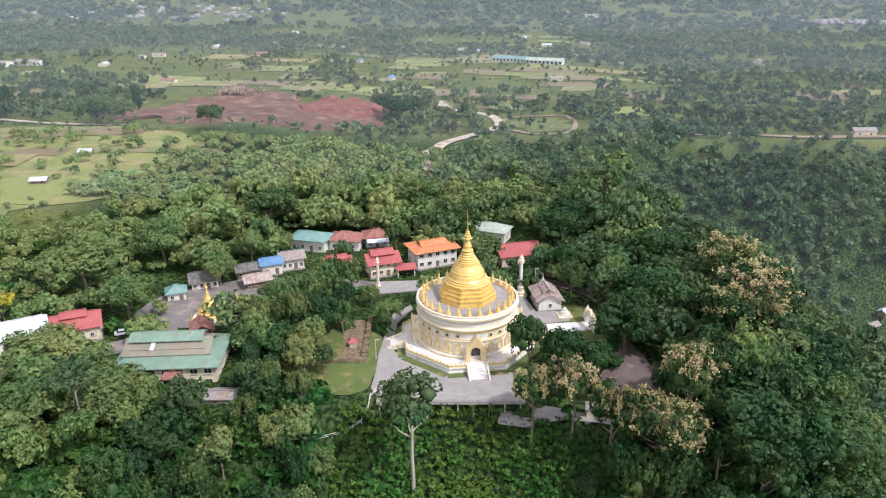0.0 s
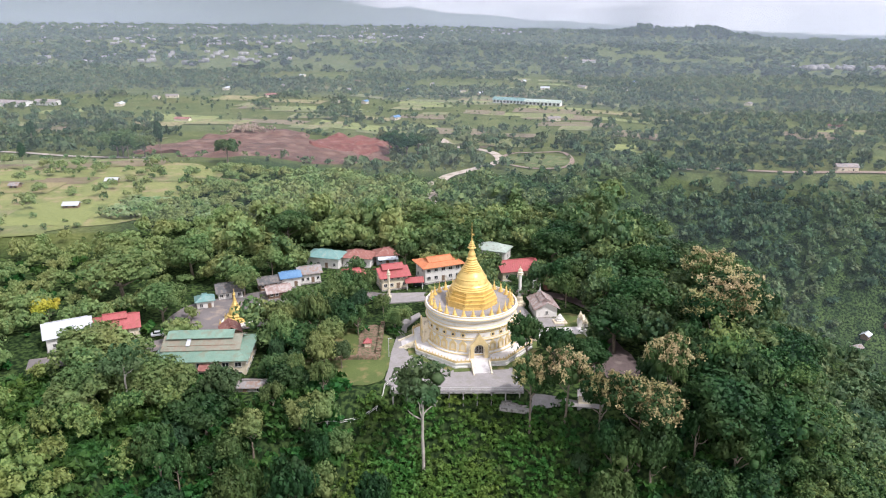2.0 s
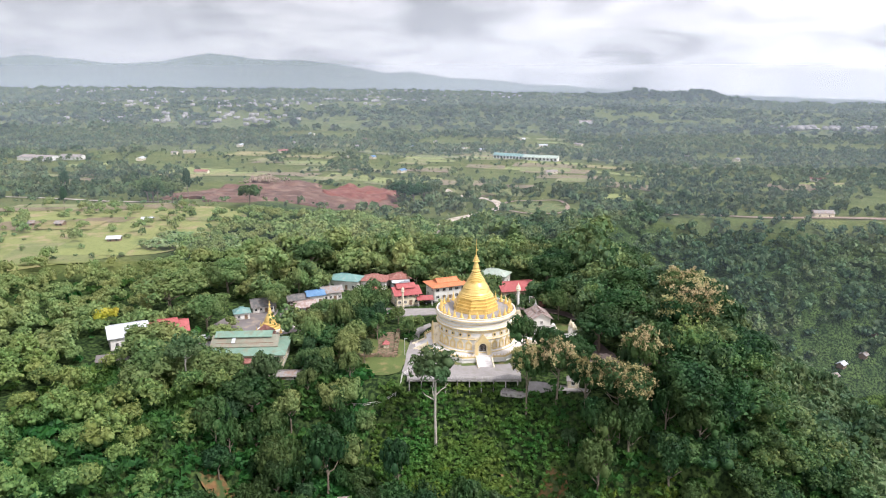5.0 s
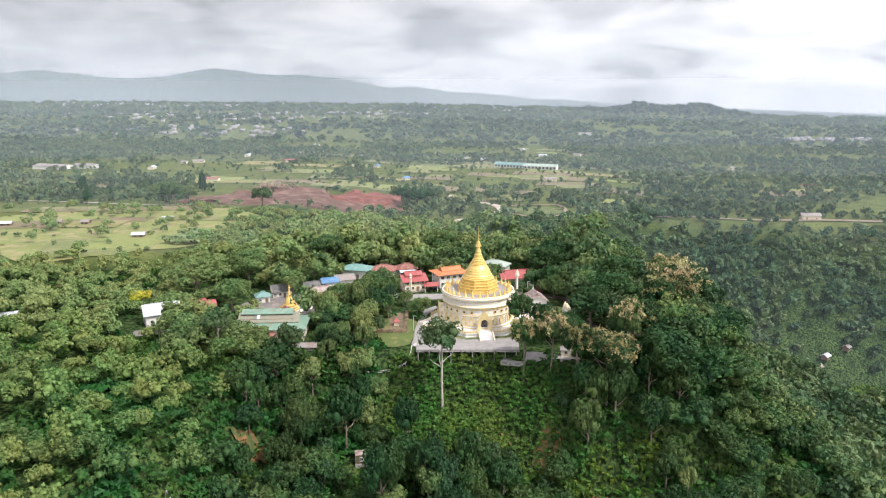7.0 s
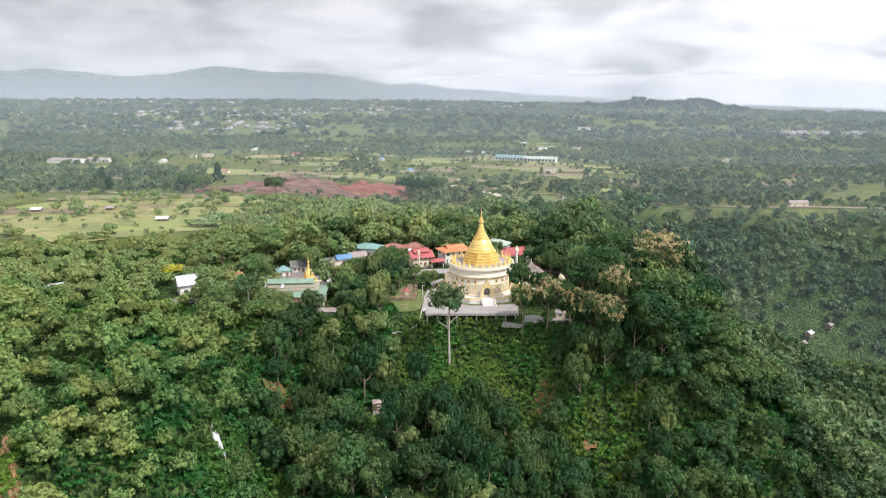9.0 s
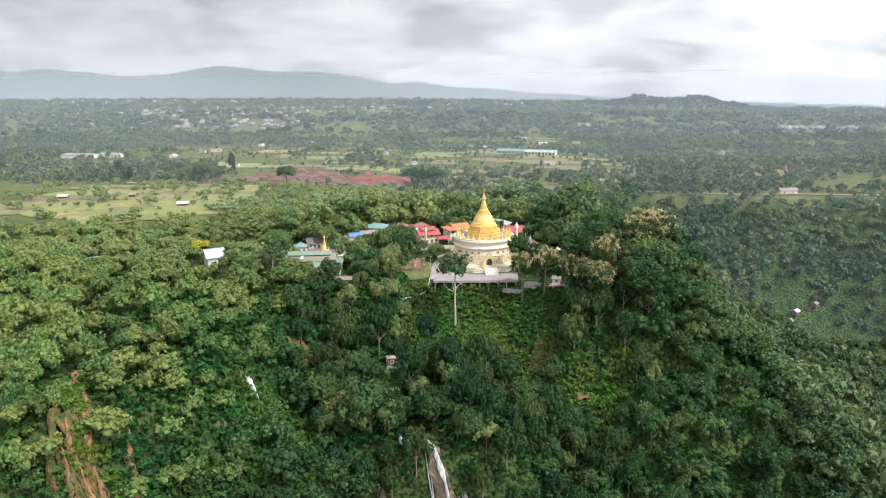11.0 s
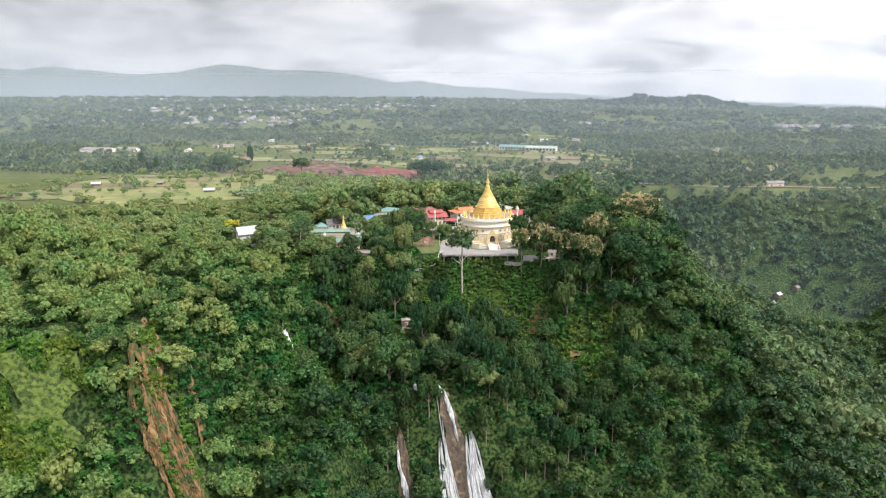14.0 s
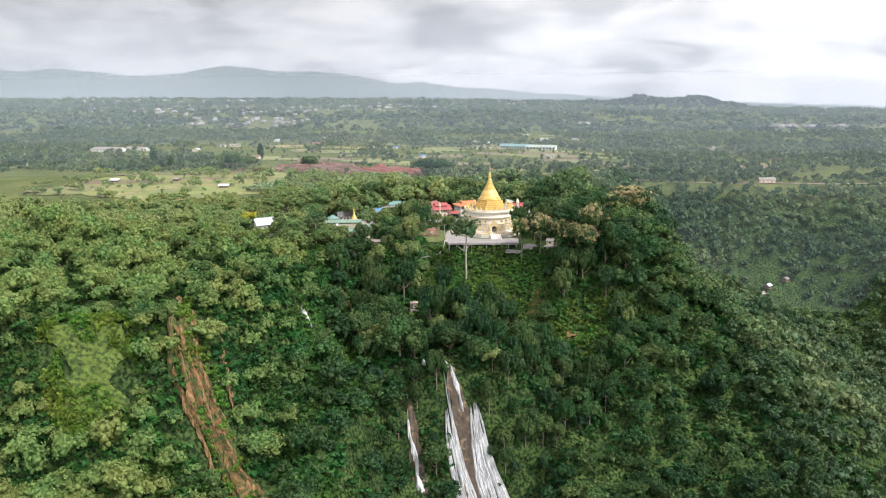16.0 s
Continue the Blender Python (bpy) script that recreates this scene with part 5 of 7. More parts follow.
tree_kind("lime0", 60, "bright lime-green bushy tree", L_LIME, 5, 6.5, 1.5, 12, 1500, 0.36)
tree_kind("yellow0", 61, "small tree with bright yellow leaves", L_YELLOW, 5, 8, 4, 11, 1400, 0.36)
tree_kind("fan0", 62, "wide flat-topped dark tree", L_DARK, 5, 4.2, 4.6, 18, 2200, 0.30, BARK, 0, 0.72, 0.6)
for i in range(3):
    tree_kind("grandmid%d" % i, 70 + i, "great broad tree with a dense green crown", L_MID, 5, 7.5, 3.6, 17, 4400, 0.255)
for i in range(2):
    tree_kind("granddark%d" % i, 76 + i, "great dark green tree with a dense crown", L_DARK, 5, 7.5, 3.6, 17, 4400, 0.255)
tree_kind("grandcream0", 79, "great tree with cream blossom over dark leaves", L_DARK, 5, 9.0, 4.0, 18, 4000, 0.26, BARK, 5200)
USED = set()
NEAR = []


def plant(key, x, y, r, sink=2.0, tall=1.0, z=None):
    """Puts a tree of a kind where it stands, with the crown's radius in metres."""
    r = min(r, 8.2)
    if r > 6.3 and key[:3] in ("mid", "dar", "cre"):
        key = "grand" + key[:-1] + str(int(abs(x * 7 + y)) % {"mid": 3, "dar": 2, "cre": 1}[key[:3]])
    src = PARK[key]
    rng = random.Random(int(x * 37 + y * 91) & 0xFFFF)
    k = r / 5.0
    tall *= 1.0 if key[:7] == "slender" else min(1.0, (8 + 0.95 * r) / (11.5 * k))
    m = Matrix.Translation((x, y, (hz(x, y) if z is None else z) - sink)) @ Matrix.Rotation(rng.uniform(0, math.tau), 4, "Z") @ Matrix.Diagonal((k, k, k * tall, 1))
    NEAR.append((x, y, r))
    if key in USED:
        return copy_thing(src, m)
    USED.add(key)
    src.matrix_basis = m
    return src


for key, x, y, r, sink, tall in (("dark0", 15.0, -21.4, 5.6, 0.8, 1.5), ("dark1", 22.4, -23.5, 5.0, 1.0, 1.5), ("cream0", 14.6, -39.6, 5.6, 0.0, 1.6), ("cream1", 23.4, -41.2, 6.0, 0.0, 1.4), ("cream2", 31.2, -48.5, 5.6, -0.5, 1.5)):
    plant(key, x, y, r, sink, tall)
for key, x, y, r in (("cream0", 52.4, -34.5, 7.4), ("cream1", 40.6, -51.5, 6.5), ("cream2", 76.5, -8.0, 8.2), ("cream0", 68.5, -16.0, 6.5), ("cream1", 80.6, 24.0, 6.5), ("cream1", 48.5, -44.5, 5.0)):
    plant(key, x, y, r, 2.0, 1.15)
plant("slender0", -13.2, -45.2, 8.2, 0.0, 1.16)
for key, x, y, r, sink, tall in (("mid0", -41.0, -13.0, 4.4, 0.0, 1.2), ("blue1", -37.5, -20.5, 3.4, 0.5, 1.2), ("mid1", -41.0, 27.0, 4.2, 0.0, 1.5), ("mid3", -43.5, 19.0, 4.6, 0.0, 1.4), ("blue0", -36.0, 10.0, 3.8, 0.0, 1.5), ("mid0", -45.0, 15.0, 5.4, 1.0, 1.2), ("mid2", -55.0, 15.0, 5.2, 1.0, 1.1)):
    plant(key, x, y, r, sink, tall)
# trees that stand out, by the places where they grow
for key, x, y, r in (("dark2", 66.0, -8.0, 6.0), ("dark2", 32.4, -24.5, 6.8),
                     ("dark0", 42.5, -9.3, 7.3), ("dark1", 33.1, 25.5, 4.4), ("dark0", 78.5, 17.6, 8.0), ("mid1", 46.0, 26.0, 6.2), ("dark2", 39.0, 70.2, 7.5), ("lime0", 30.9, 160, 6.5),
                     ("fan0", -50.2, -12.6, 10.0), ("mid0", -44.0, 7.2, 6.2), ("mid3", -36.2, 26.8, 4.8)):
    plant(key, x, y, r)
for key, x, y, r in (("mid1", -35.5, 1.4, 4.6), ("mid2", -80.5, 33.2, 6.6), ("mid3", -99.5, 8.8, 8.6), ("mid0", -106, -28.5, 7.0),
                     ("yellow0", -134.5, 4, 4.6), ("blue0", -64.7, -43.8, 6.6), ("blue1", -72.3, -55.0, 8.2), ("slender1", -87, -47, 6.0), 
                     ("mid0", -24.8, 63.2, 5.6), ("mid1", -53.3, 98.7, 8.5), ("mid2", -76.3, 88.1, 9), ("mid3", -15.2, 98.7, 8), ("mid0", -75.0, 53.0, 6.0)):
    plant(key, x, y, r)
for key, x, y, r in (("mid1", -104.3, 49.5, 8.5), ("mid2", -130, 49.4, 8.5), ("mid0", -119, 22, 8), ("mid0", -47.5, 20.0, 5.4), ("mid3", -39.0, 15.0, 4.8), ("mid2", -56.0, 4.0, 6.0), ("mid1", -57, -4, 5.6),
                     ("dark1", 25.0, 44.0, 3.4), ("mid2", 20.5, 43.5, 2.8), ("mid1", 16.0, 45.8, 2.4), ("dark2", 35.0, 38.0, 6.0), ("dark0", 33.0, 62.0, 6.5), ("mid3", 1.5, 68.0, 4.2), ("dark1", -3.5, 70.0, 6.5),
                     ("mid0", -29.5, 20.0, 3.5), ("dark2", 61, 40, 7.0), ("dark2", 55, 8, 7.6), ("dark1", 60, -24, 6.0), ("dark0", 92, 30, 9.0), ("dark1", 88, -22, 7.0)):
    plant(key, x, y, r)

for key, x, y, r in (("mid2", -41.0, -40.6, 5.4), ("dark2", -49.5, -33.5, 5.2), ("mid3", -38, -53.7, 5.6), ("mid3", -97, -33.5, 7.0), ("mid1", -88.0, -40.5, 7.2), ("mid2", -77.5, -41.5, 6.4), ("mid0", -114, -24, 5.5)):
    plant(key, x, y, r, 5.5)

for key, x, y, r in (("blue0", -197, 258, 5.0), ("blue1", -335, 350, 5.5), ("blue0", -262, 214, 3.4), ("mid1", -214, 272, 6.5), ("mid3", -222, 266, 6), ("mid2", -236, 280, 7), ("dark0", -229, 273, 6.5), ("dark0", -44, 356, 8), ("dark1", -52, 372, 8.2), ("dark2", -36, 374, 8), ("dark0", -60, 392, 8), ("mid0", -152, 252, 7)):
    plant(key, x, y, r, 1.0, 2.3 if key[:3] == "blu" else 1.0)

for key, x, y, r, sink in (("mid1", -101, -31, 8.0, 5.5), ("mid3", -85.5, -40.5, 7.0, 8.0), ("dark0", -68, -48, 7.0, 6.0), ("mid0", -56, -49, 5.6, 1.0), ("mid2", -96, -50, 7.0, 3.0), ("dark1", -43, -3, 6.6, 2.0)):
    plant(key, x, y, r, sink)

# where the woods do not grow: courts, houses, lanes, fields
CLEAR = [(0, -1.8, 23), (-10, -26, 9), (4, -27, 9), (-20, -24, 9), (-32, -8, 12), (-33, -22, 9), (-30, -30, 6), (-22, 34, 12), (-12, 46, 14), (-33, 46, 11), (-21, 42, 8), (18, 55, 9), (10, 78, 8), (24, 20, 10),
         (31, 7, 10), (-76, -17, 15), (-88, -19, 9), (-66, -20, 9), (-77, 8, 11), (-88, 24, 11), (-70, 26, 14), (-67, 42, 9), (-57, 48, 9), (-56, 37, 10), (-47, 46, 7), (-57, 68, 9)]
CLEAR += [(20, -29, 9), (10, -33, 8), (28, -33, 7), (36, -44, 5), (-61, -33, 6), (-62, -38, 4), (16, -19, 8), (26, -4, 8), (30, -10, 6), (17, 38, 8), (-36, -77, 6), (-37.6, -72, 6), (-79, -110, 5), (-77, -115, 5), (-71, -73, 5), (-43, -91, 4), (-31, -107, 3), (-121, -27, 8), (-112, -30, 6), (-44, 69, 7), (-34, 72, 7), (-121, -9, 11), (-110, -5, 9), (-97, -10, 8), (-112, -19, 6), (43, -20, 9), (42, -30, 8), (63, -11, 7), (41, 10, 5), (-37.6, -71, 4), (8, -34, 5), (14, -36, 4), (29, -41, 4), (226, 172, 14), (-24, -33, 7), (-15, -36, 6), (-4, -37, 6), (7, -38, 5), (-52, 60, 9), (-38, 62, 8), (16, 66, 8), (10, 71, 9), (20, 47, 8), (25, 64, 6), (-124, -20, 8), (-115, -17, 9), (-132, -12, 7), (-80, 44, 7), (-96, 30, 7), (-100, 18, 6), (-27, 24, 9), (-29, 13, 8), (-22, 18, 8), (-26, 32, 8), (-31, -40, 5)]


ROAD = [(-13, 153), (-14, 177), (-21, 214), (-24, 232), (-16, 255), (-9, 282), (6, 304), (20, 323), (29, 346), (24, 379), (7, 398), (-9, 410), (-19, 448)]
LOOP = [(29, 346), (39, 374), (64, 381), (82, 381), (84, 345), (74, 316), (52, 311), (36, 323), (26, 332)]
RIM = [(146, 324), (174, 327), (204, 326), (240, 322), (275, 324), (340, 326), (460, 316)]
WEST = [(-420, 345), (-360, 318), (-311, 300), (-279, 285), (-247, 274), (-212, 268)]


def in_red(x, y, grow_by=0.0):
    """Inside the excavated red ground."""
    return (np.hypot((x + 182) / (58 + grow_by), (y - 375) / (108 + grow_by)) < 1) | (np.hypot((x + 116) / (58 + grow_by), (y - 375) / (64 + grow_by)) < 1)


def off_road(x, y, near=13.0, beyond=4.0):
    """True away from the roads; trees keep further off on the southern side."""
    free = np.ones(x.shape, bool)
    for line, near in ((ROAD, near), (LOOP, near), (RIM, 17.0), (WEST, near)):
        for (ax, ay), (bx, by) in zip(line, line[1:]):
            dx, dy = bx - ax, by - ay
            t = np.clip(((x - ax) * dx + (y - ay) * dy) / (dx * dx + dy * dy), 0, 1)
            ex, ey = x - ax - t * dx, y - ay - t * dy
            free &= np.hypot(ex, ey / np.where(ey < 0, near / beyond, 1.0)) > beyond + 1.5
    return free


SLIDE = [(-120, -141), (-112.4, -155.1), (-107.2, -163.8), (-104.9, -166.3), (-100.9, -169.3), (-96.9, -172.4), (-92.2, -174.7), (-86.2, -180.8), (-81.5, -184.9), (-77, -189)]
SLIDE_W = [1.5, 5.0, 8.0, 12.0, 15.0, 15.0, 13.0, 13.0, 13.0, 12.0]


def limed(x, y):
    """The cliff face that only grass and creepers cover."""
    return np.hypot((x + 137.5) / (13 + 5 * vnoise(x, y, 7, 94)), (y + 174) / 10.5) < 1


def scarred(x, y):
    """Where the landslide has stripped the cliff, widening downhill."""
    out = np.zeros(x.shape, bool)
    for (ax, ay), (bx, by), w in zip(SLIDE, SLIDE[1:], SLIDE_W):
        dx, dy = bx - ax, by - ay
        t = np.clip(((x - ax) * dx + (y - ay) * dy) / (dx * dx + dy * dy), 0, 1)
        out |= np.hypot((x - ax - t * dx), (y - ay - t * dy) * 0.8) < 0.42 * w + 5.0 * vnoise(x, y, 6, 98) - 1.0
    return out


LEFT_FALL = [(-23.6, -107.0), (-21.8, -113.0), (-20.6, -115.8), (-19.3, -118.9), (-16.6, -123.5), (-12.4, -128.5), (-9.5, -133.0)]
RIGHT_FALL = [(-20.0, -109.8), (-14.4, -113.3), (-10.2, -115.1), (-8.5, -119.1), (-5.5, -123.9), (-0.5, -128.8), (3.5, -133.0)]


def by_falls(x, y):
    """Wet rock and water of the falls, where nothing grows."""
    lo, hi = [np.interp(-y, [-b for a, b in line], [a for a, b in line]) for line in (LEFT_FALL, RIGHT_FALL)]
    main = (x > lo - 3.0) & (x < hi + 3.0) & (y < -102) & (y > -140)
    side = (np.abs(x + 38 + (-114 - y) * -0.38) < 3.0) & (y < -113) & (y > -136)
    return main | side


def forest_weight(x, y):
    """How thickly the woods grow, 0 to 1."""
    w = np.ones(x.shape)
    for cx, cy, r in CLEAR:
        w = np.where(np.hypot(x - cx, y - cy) < r, 0.0, w)
    d = gorge_depth(x, y)
    slope_grass = (np.hypot((x + 5) / 29, (y + 50) / 18) < 1)
    w = np.where(slope_grass, 0.05, w)
    w = np.where(by_falls(x, y), 0.0, w)
    scar = scarred(x, y)
    w = np.where(scar, 0.0, w)
    w = np.where(np.hypot((x - 41) / 14, (y + 70) / 12) < 1, 0.06 * w, w)
    w = np.where(limed(x, y), 0.0, w)
    field = (d <= 0) & (x < -144 + 26 * (vnoise(x, y, 60, 21) - 0.5)) & (y > 70 + 26 * (vnoise(x, y, 50, 22) - 0.5))
    w = np.where(field, 0.10, w)
    w = np.where(in_red(x, y, 4), 0.0, w)
    w = np.where((x > -30) & (x < 130) & (y > 225) & (d <= 0), 0.35 * w, w)
    return np.where(off_road(x, y), w, 0.0)


def scatter(rng, x0, x1, y0, y1, step):
    gx, gy = np.meshgrid(np.arange(x0, x1, step), np.arange(y0, y1, step))
    gx = gx + rng.uniform(-0.45, 0.45, gx.shape) * step + (np.arange(gx.shape[0])[:, None] % 2) * step / 2
    gy = gy + rng.uniform(-0.45, 0.45, gy.shape) * step
    return gx.ravel(), gy.ravel()


def seen_side(x, y, wide=0.66, margin=30):
    return (np.abs(x + 12) < wide * (y + 395) + margin) & (y > -220)


def grow(name, label, xs, ys, radii, templates, mat, rng, tall=(0.85, 1.3), sink=0.6, tints=None, category="forest", zs=None):
    """Woods as one object: copies of a few crowns, turned and scaled, joined."""
    V, Q, T, n = [], [], [], 0
    zs = height(xs, ys) if zs is None else zs
    for k in range(len(xs)):
        v, q = templates[int(rng.integers(0, len(templates)))]
        a, s = rng.uniform(0, math.tau), radii[k] / 5.0
        ca, sa = math.cos(a) * s, math.sin(a) * s
        out = np.empty_like(v)
        out[:, 0] = v[:, 0] * ca - v[:, 1] * sa + xs[k]
        out[:, 1] = v[:, 0] * sa + v[:, 1] * ca + ys[k]
        out[:, 2] = v[:, 2] * s * rng.uniform(*tall) + zs[k] - sink
        V.append(out)
        Q.append(q + n)
        T.append(np.full(len(v), rng.uniform(0, 1) if tints is None else tints[k]))
        n += len(v)
    if not V:
        return None
    ob = new(name, quads_mesh(name, np.concatenate(V), np.concatenate(Q), mat, np.concatenate(T), shade=True))
    return tagged(ob, label, category, "", "stuff")


rng = np.random.default_rng(4)
front_t = [crown(100 + i, 5, 6.5 + (i % 4), 10 + i % 4, 780, 0.44, 1.0, 0.66) for i in range(11)]
fine_t = [crown(150 + i, 5, 7.0 + (i % 3), 13 + i % 4, 1900, 0.30, 1.0, 0.66) for i in range(7)]
near_t = [crown(100 + i, 5, 7.0 + (i % 3), 10 + i % 3, 460, 0.54, 1.0, 0.62) for i in range(8)]
mid_t = [crown(200 + i, 5, 7.0 + (i % 3), 8, 250, 0.68, 0.5, 0.60) for i in range(8)]
slope_t = [crown(220 + i, 5, 6.5 + (i % 3), 5, 66, 1.15, 0.4, 0.58) for i in range(8)]
plain_t = [crown(250 + i, 5, 6.5, 4, 48, 1.40, 0.3, 0.5, False) for i in range(6)]
far_t = [crown(300 + i, 5, 5.5, 2, 22, 2.5, 0.0, 0.45, False) for i in range(6)]

x, y = scatter(rng, -330, 440, -205, 300, 6.5)
keep = seen_side(x, y) & (rng.uniform(0, 1, x.shape) < forest_weight(x, y)) & ~((x > 130) | (y > 235))
if NEAR:
    for ax, ay, r in NEAR:
        keep &= np.hypot(x - ax, y - ay) > r * 0.62
x, y = x[keep], y[keep]
rad = 2.5 + 4.2 * rng.beta(1.6, 2.4, x.shape) + np.where(rng.uniform(0, 1, x.shape) < 0.10, 2.0, 0.0)
rad = rad * (0.85 + 0.3 * vnoise(x, y, 40, 31))
crest = (x > 40) & (x < 122) & (y > -62) & (y < 85)
rad = np.where(crest, 1.2 + rad * 1.10, rad)
scrub = (x < -96) & (y > 12)
rad = np.where(scrub, 1.6 + 0.55 * rad, rad)
great = (y > 62) & (x < 70) & (x > -108) & (gorge_depth(x, y) < 4)
rad = np.where(great, 1.5 + 1.22 * rad, rad)
open_scrub = scrub & (rng.uniform(0, 1, x.shape) < 0.30)
# Leaf tints carry the light: sunlit west, shaded east and hollow.
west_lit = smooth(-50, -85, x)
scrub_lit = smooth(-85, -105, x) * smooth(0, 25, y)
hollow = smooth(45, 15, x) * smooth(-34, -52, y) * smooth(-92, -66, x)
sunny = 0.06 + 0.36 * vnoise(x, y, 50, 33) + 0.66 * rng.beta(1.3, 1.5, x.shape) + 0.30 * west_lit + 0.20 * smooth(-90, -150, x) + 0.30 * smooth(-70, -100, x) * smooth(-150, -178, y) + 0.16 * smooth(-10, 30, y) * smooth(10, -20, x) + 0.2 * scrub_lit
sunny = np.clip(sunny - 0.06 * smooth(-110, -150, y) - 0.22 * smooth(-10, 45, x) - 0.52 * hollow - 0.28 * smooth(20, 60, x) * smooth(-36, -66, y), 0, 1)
low_front = (x > -112) & (x < -24) & (y > -62) & (y < -24)
rad = np.where(low_front, np.minimum(rad, 4.2), rad)
# the nearest become trees of their own
dist = np.hypot(x + 5, y + 60)
vx0, vy0 = scatter(rng, 60, 470, -215, 330, 7.0)
keep0 = seen_side(vx0, vy0) & ((vx0 > 130) | (vy0 > 235)) & (rng.uniform(0, 1, vx0.shape) < 0.92 * forest_weight(vx0, vy0)) & (np.hypot(vx0 - 236, vy0 - 172) > 20)
vx0, vy0 = vx0[keep0], vy0[keep0]
order = np.argsort(dist)
own = order[:200]
# Darker kinds go east and into the bowl, standing in for shade.
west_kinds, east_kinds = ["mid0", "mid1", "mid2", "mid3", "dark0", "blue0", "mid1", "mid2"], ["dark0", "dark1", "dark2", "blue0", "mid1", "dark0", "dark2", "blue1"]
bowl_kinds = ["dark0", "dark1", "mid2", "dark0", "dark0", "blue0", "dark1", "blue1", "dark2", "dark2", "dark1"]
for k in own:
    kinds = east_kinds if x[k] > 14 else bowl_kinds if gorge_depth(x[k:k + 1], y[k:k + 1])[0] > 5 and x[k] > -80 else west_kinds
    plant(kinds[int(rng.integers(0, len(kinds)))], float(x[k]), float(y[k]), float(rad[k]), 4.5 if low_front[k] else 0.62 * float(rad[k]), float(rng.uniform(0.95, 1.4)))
rest = order[200:]
rest = rest[~open_scrub[rest]]
rest = rest[~(great[rest] & (rng.uniform(0, 1, len(rest)) < 0.42))]
is_near = (y[rest] < 130) & (np.abs(x[rest]) < 240)
is_front = is_near & (y[rest] < -30) & (x[rest] < 110)
thin = is_front & (rng.uniform(0, 1, len(rest)) < 0.40)
rest, is_near, is_front = rest[~thin], is_near[~thin], is_front[~thin]
fx, fy = scatter(rng, -178, -62, -202, -156, 4.2)
keep = (forest_weight(fx, fy) > 0.5) & (rng.uniform(0, 1, fx.shape) < 0.66 + 0.3 * smooth(-176, -186, fy)) & seen_side(fx, fy)
fx, fy = fx[keep], fy[keep]
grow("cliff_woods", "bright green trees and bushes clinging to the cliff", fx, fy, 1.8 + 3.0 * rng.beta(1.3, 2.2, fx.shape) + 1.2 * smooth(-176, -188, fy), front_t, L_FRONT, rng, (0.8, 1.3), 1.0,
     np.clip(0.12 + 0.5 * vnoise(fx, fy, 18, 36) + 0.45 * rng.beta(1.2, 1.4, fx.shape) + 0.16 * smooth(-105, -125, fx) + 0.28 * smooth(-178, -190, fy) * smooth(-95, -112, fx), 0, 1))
grown = height(x, y) + np.where(y < -30, rng.uniform(-1.5, 4.0, x.shape), rng.uniform(-1.0, 1.5, x.shape))
rad[rest[is_front]] *= 1.16
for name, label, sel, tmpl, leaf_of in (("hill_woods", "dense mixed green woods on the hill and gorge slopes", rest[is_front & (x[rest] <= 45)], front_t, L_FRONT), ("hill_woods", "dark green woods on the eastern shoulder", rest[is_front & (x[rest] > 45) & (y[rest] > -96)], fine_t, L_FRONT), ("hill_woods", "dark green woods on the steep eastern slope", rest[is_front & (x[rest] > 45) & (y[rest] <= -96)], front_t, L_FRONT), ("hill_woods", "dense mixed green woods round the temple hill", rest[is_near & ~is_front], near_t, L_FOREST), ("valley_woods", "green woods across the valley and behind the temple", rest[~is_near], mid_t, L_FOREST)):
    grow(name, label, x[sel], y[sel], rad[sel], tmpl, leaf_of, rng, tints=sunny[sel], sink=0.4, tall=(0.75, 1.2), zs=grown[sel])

grow("far_slope_woods", "fine dark green woods on the gorge's far slopes", vx0, vy0, 2.8 + 5.4 * rng.beta(1.3, 2.4, vx0.shape), slope_t, L_SLOPE, rng, (0.9, 1.4), 0.8,
     np.clip(0.08 + 0.62 * vnoise(vx0, vy0, 55, 34) + 0.45 * rng.beta(1.2, 1.6, vx0.shape) + 0.3 * smooth(0.62, 0.75, vnoise(vx0, vy0, 38, 35)), 0, 1))

# shrubs and creepers on the open slopes, the lawns' edges and the cliffs
sx, sy = scatter(rng, -230, 150, -205, 60, 3.3)
ex, ey = scatter(rng, -210, -58, -200, -112, 1.8)
gx2, gy2 = scatter(rng, -32, 34, -68, -30, 1.45)
ux, uy = scatter(rng, -125, 60, -112, -26, 2.5)
uk = forest_weight(ux, uy) > 0.3
ux, uy = ux[uk], uy[uk]
sx, sy = np.concatenate([sx, ex, gx2, ux]), np.concatenate([sy, ey, gy2, uy])
sw = np.clip(gorge_depth(sx, sy) / 3, 0, 1) * 0.72 + 0.12
sw = np.where((sx > -125) & (sx < 60) & (sy > -112) & (sy < -26), np.maximum(sw, 0.75), sw)
sw = np.where(np.hypot((sx + 4) / 26, (sy + 47) / 16) < 1, np.where(gorge_depth(sx, sy) > 2.5, 1.0, sw), sw)
for cx, cy, r in CLEAR:
    sw = np.where((np.hypot(sx - cx, sy - cy) < r * 0.93) & (gorge_depth(sx, sy) < 3.0), 0.0, sw)
sw = np.where(by_falls(sx, sy), 0, sw)
sw = np.where(scarred(sx, sy), 0.05, np.where(limed(sx, sy), 0.0, sw)) * np.where((sx < -60) | (sy > -70), 1.0, 0.72)
keep = seen_side(sx, sy) & (rng.uniform(0, 1, sx.shape) < sw)
sx, sy = sx[keep], sy[keep]
shrub_t = [crown(400 + i, 5, 5.0, 3, 34, 1.6, -1.5, 0.6, False) for i in range(6)]
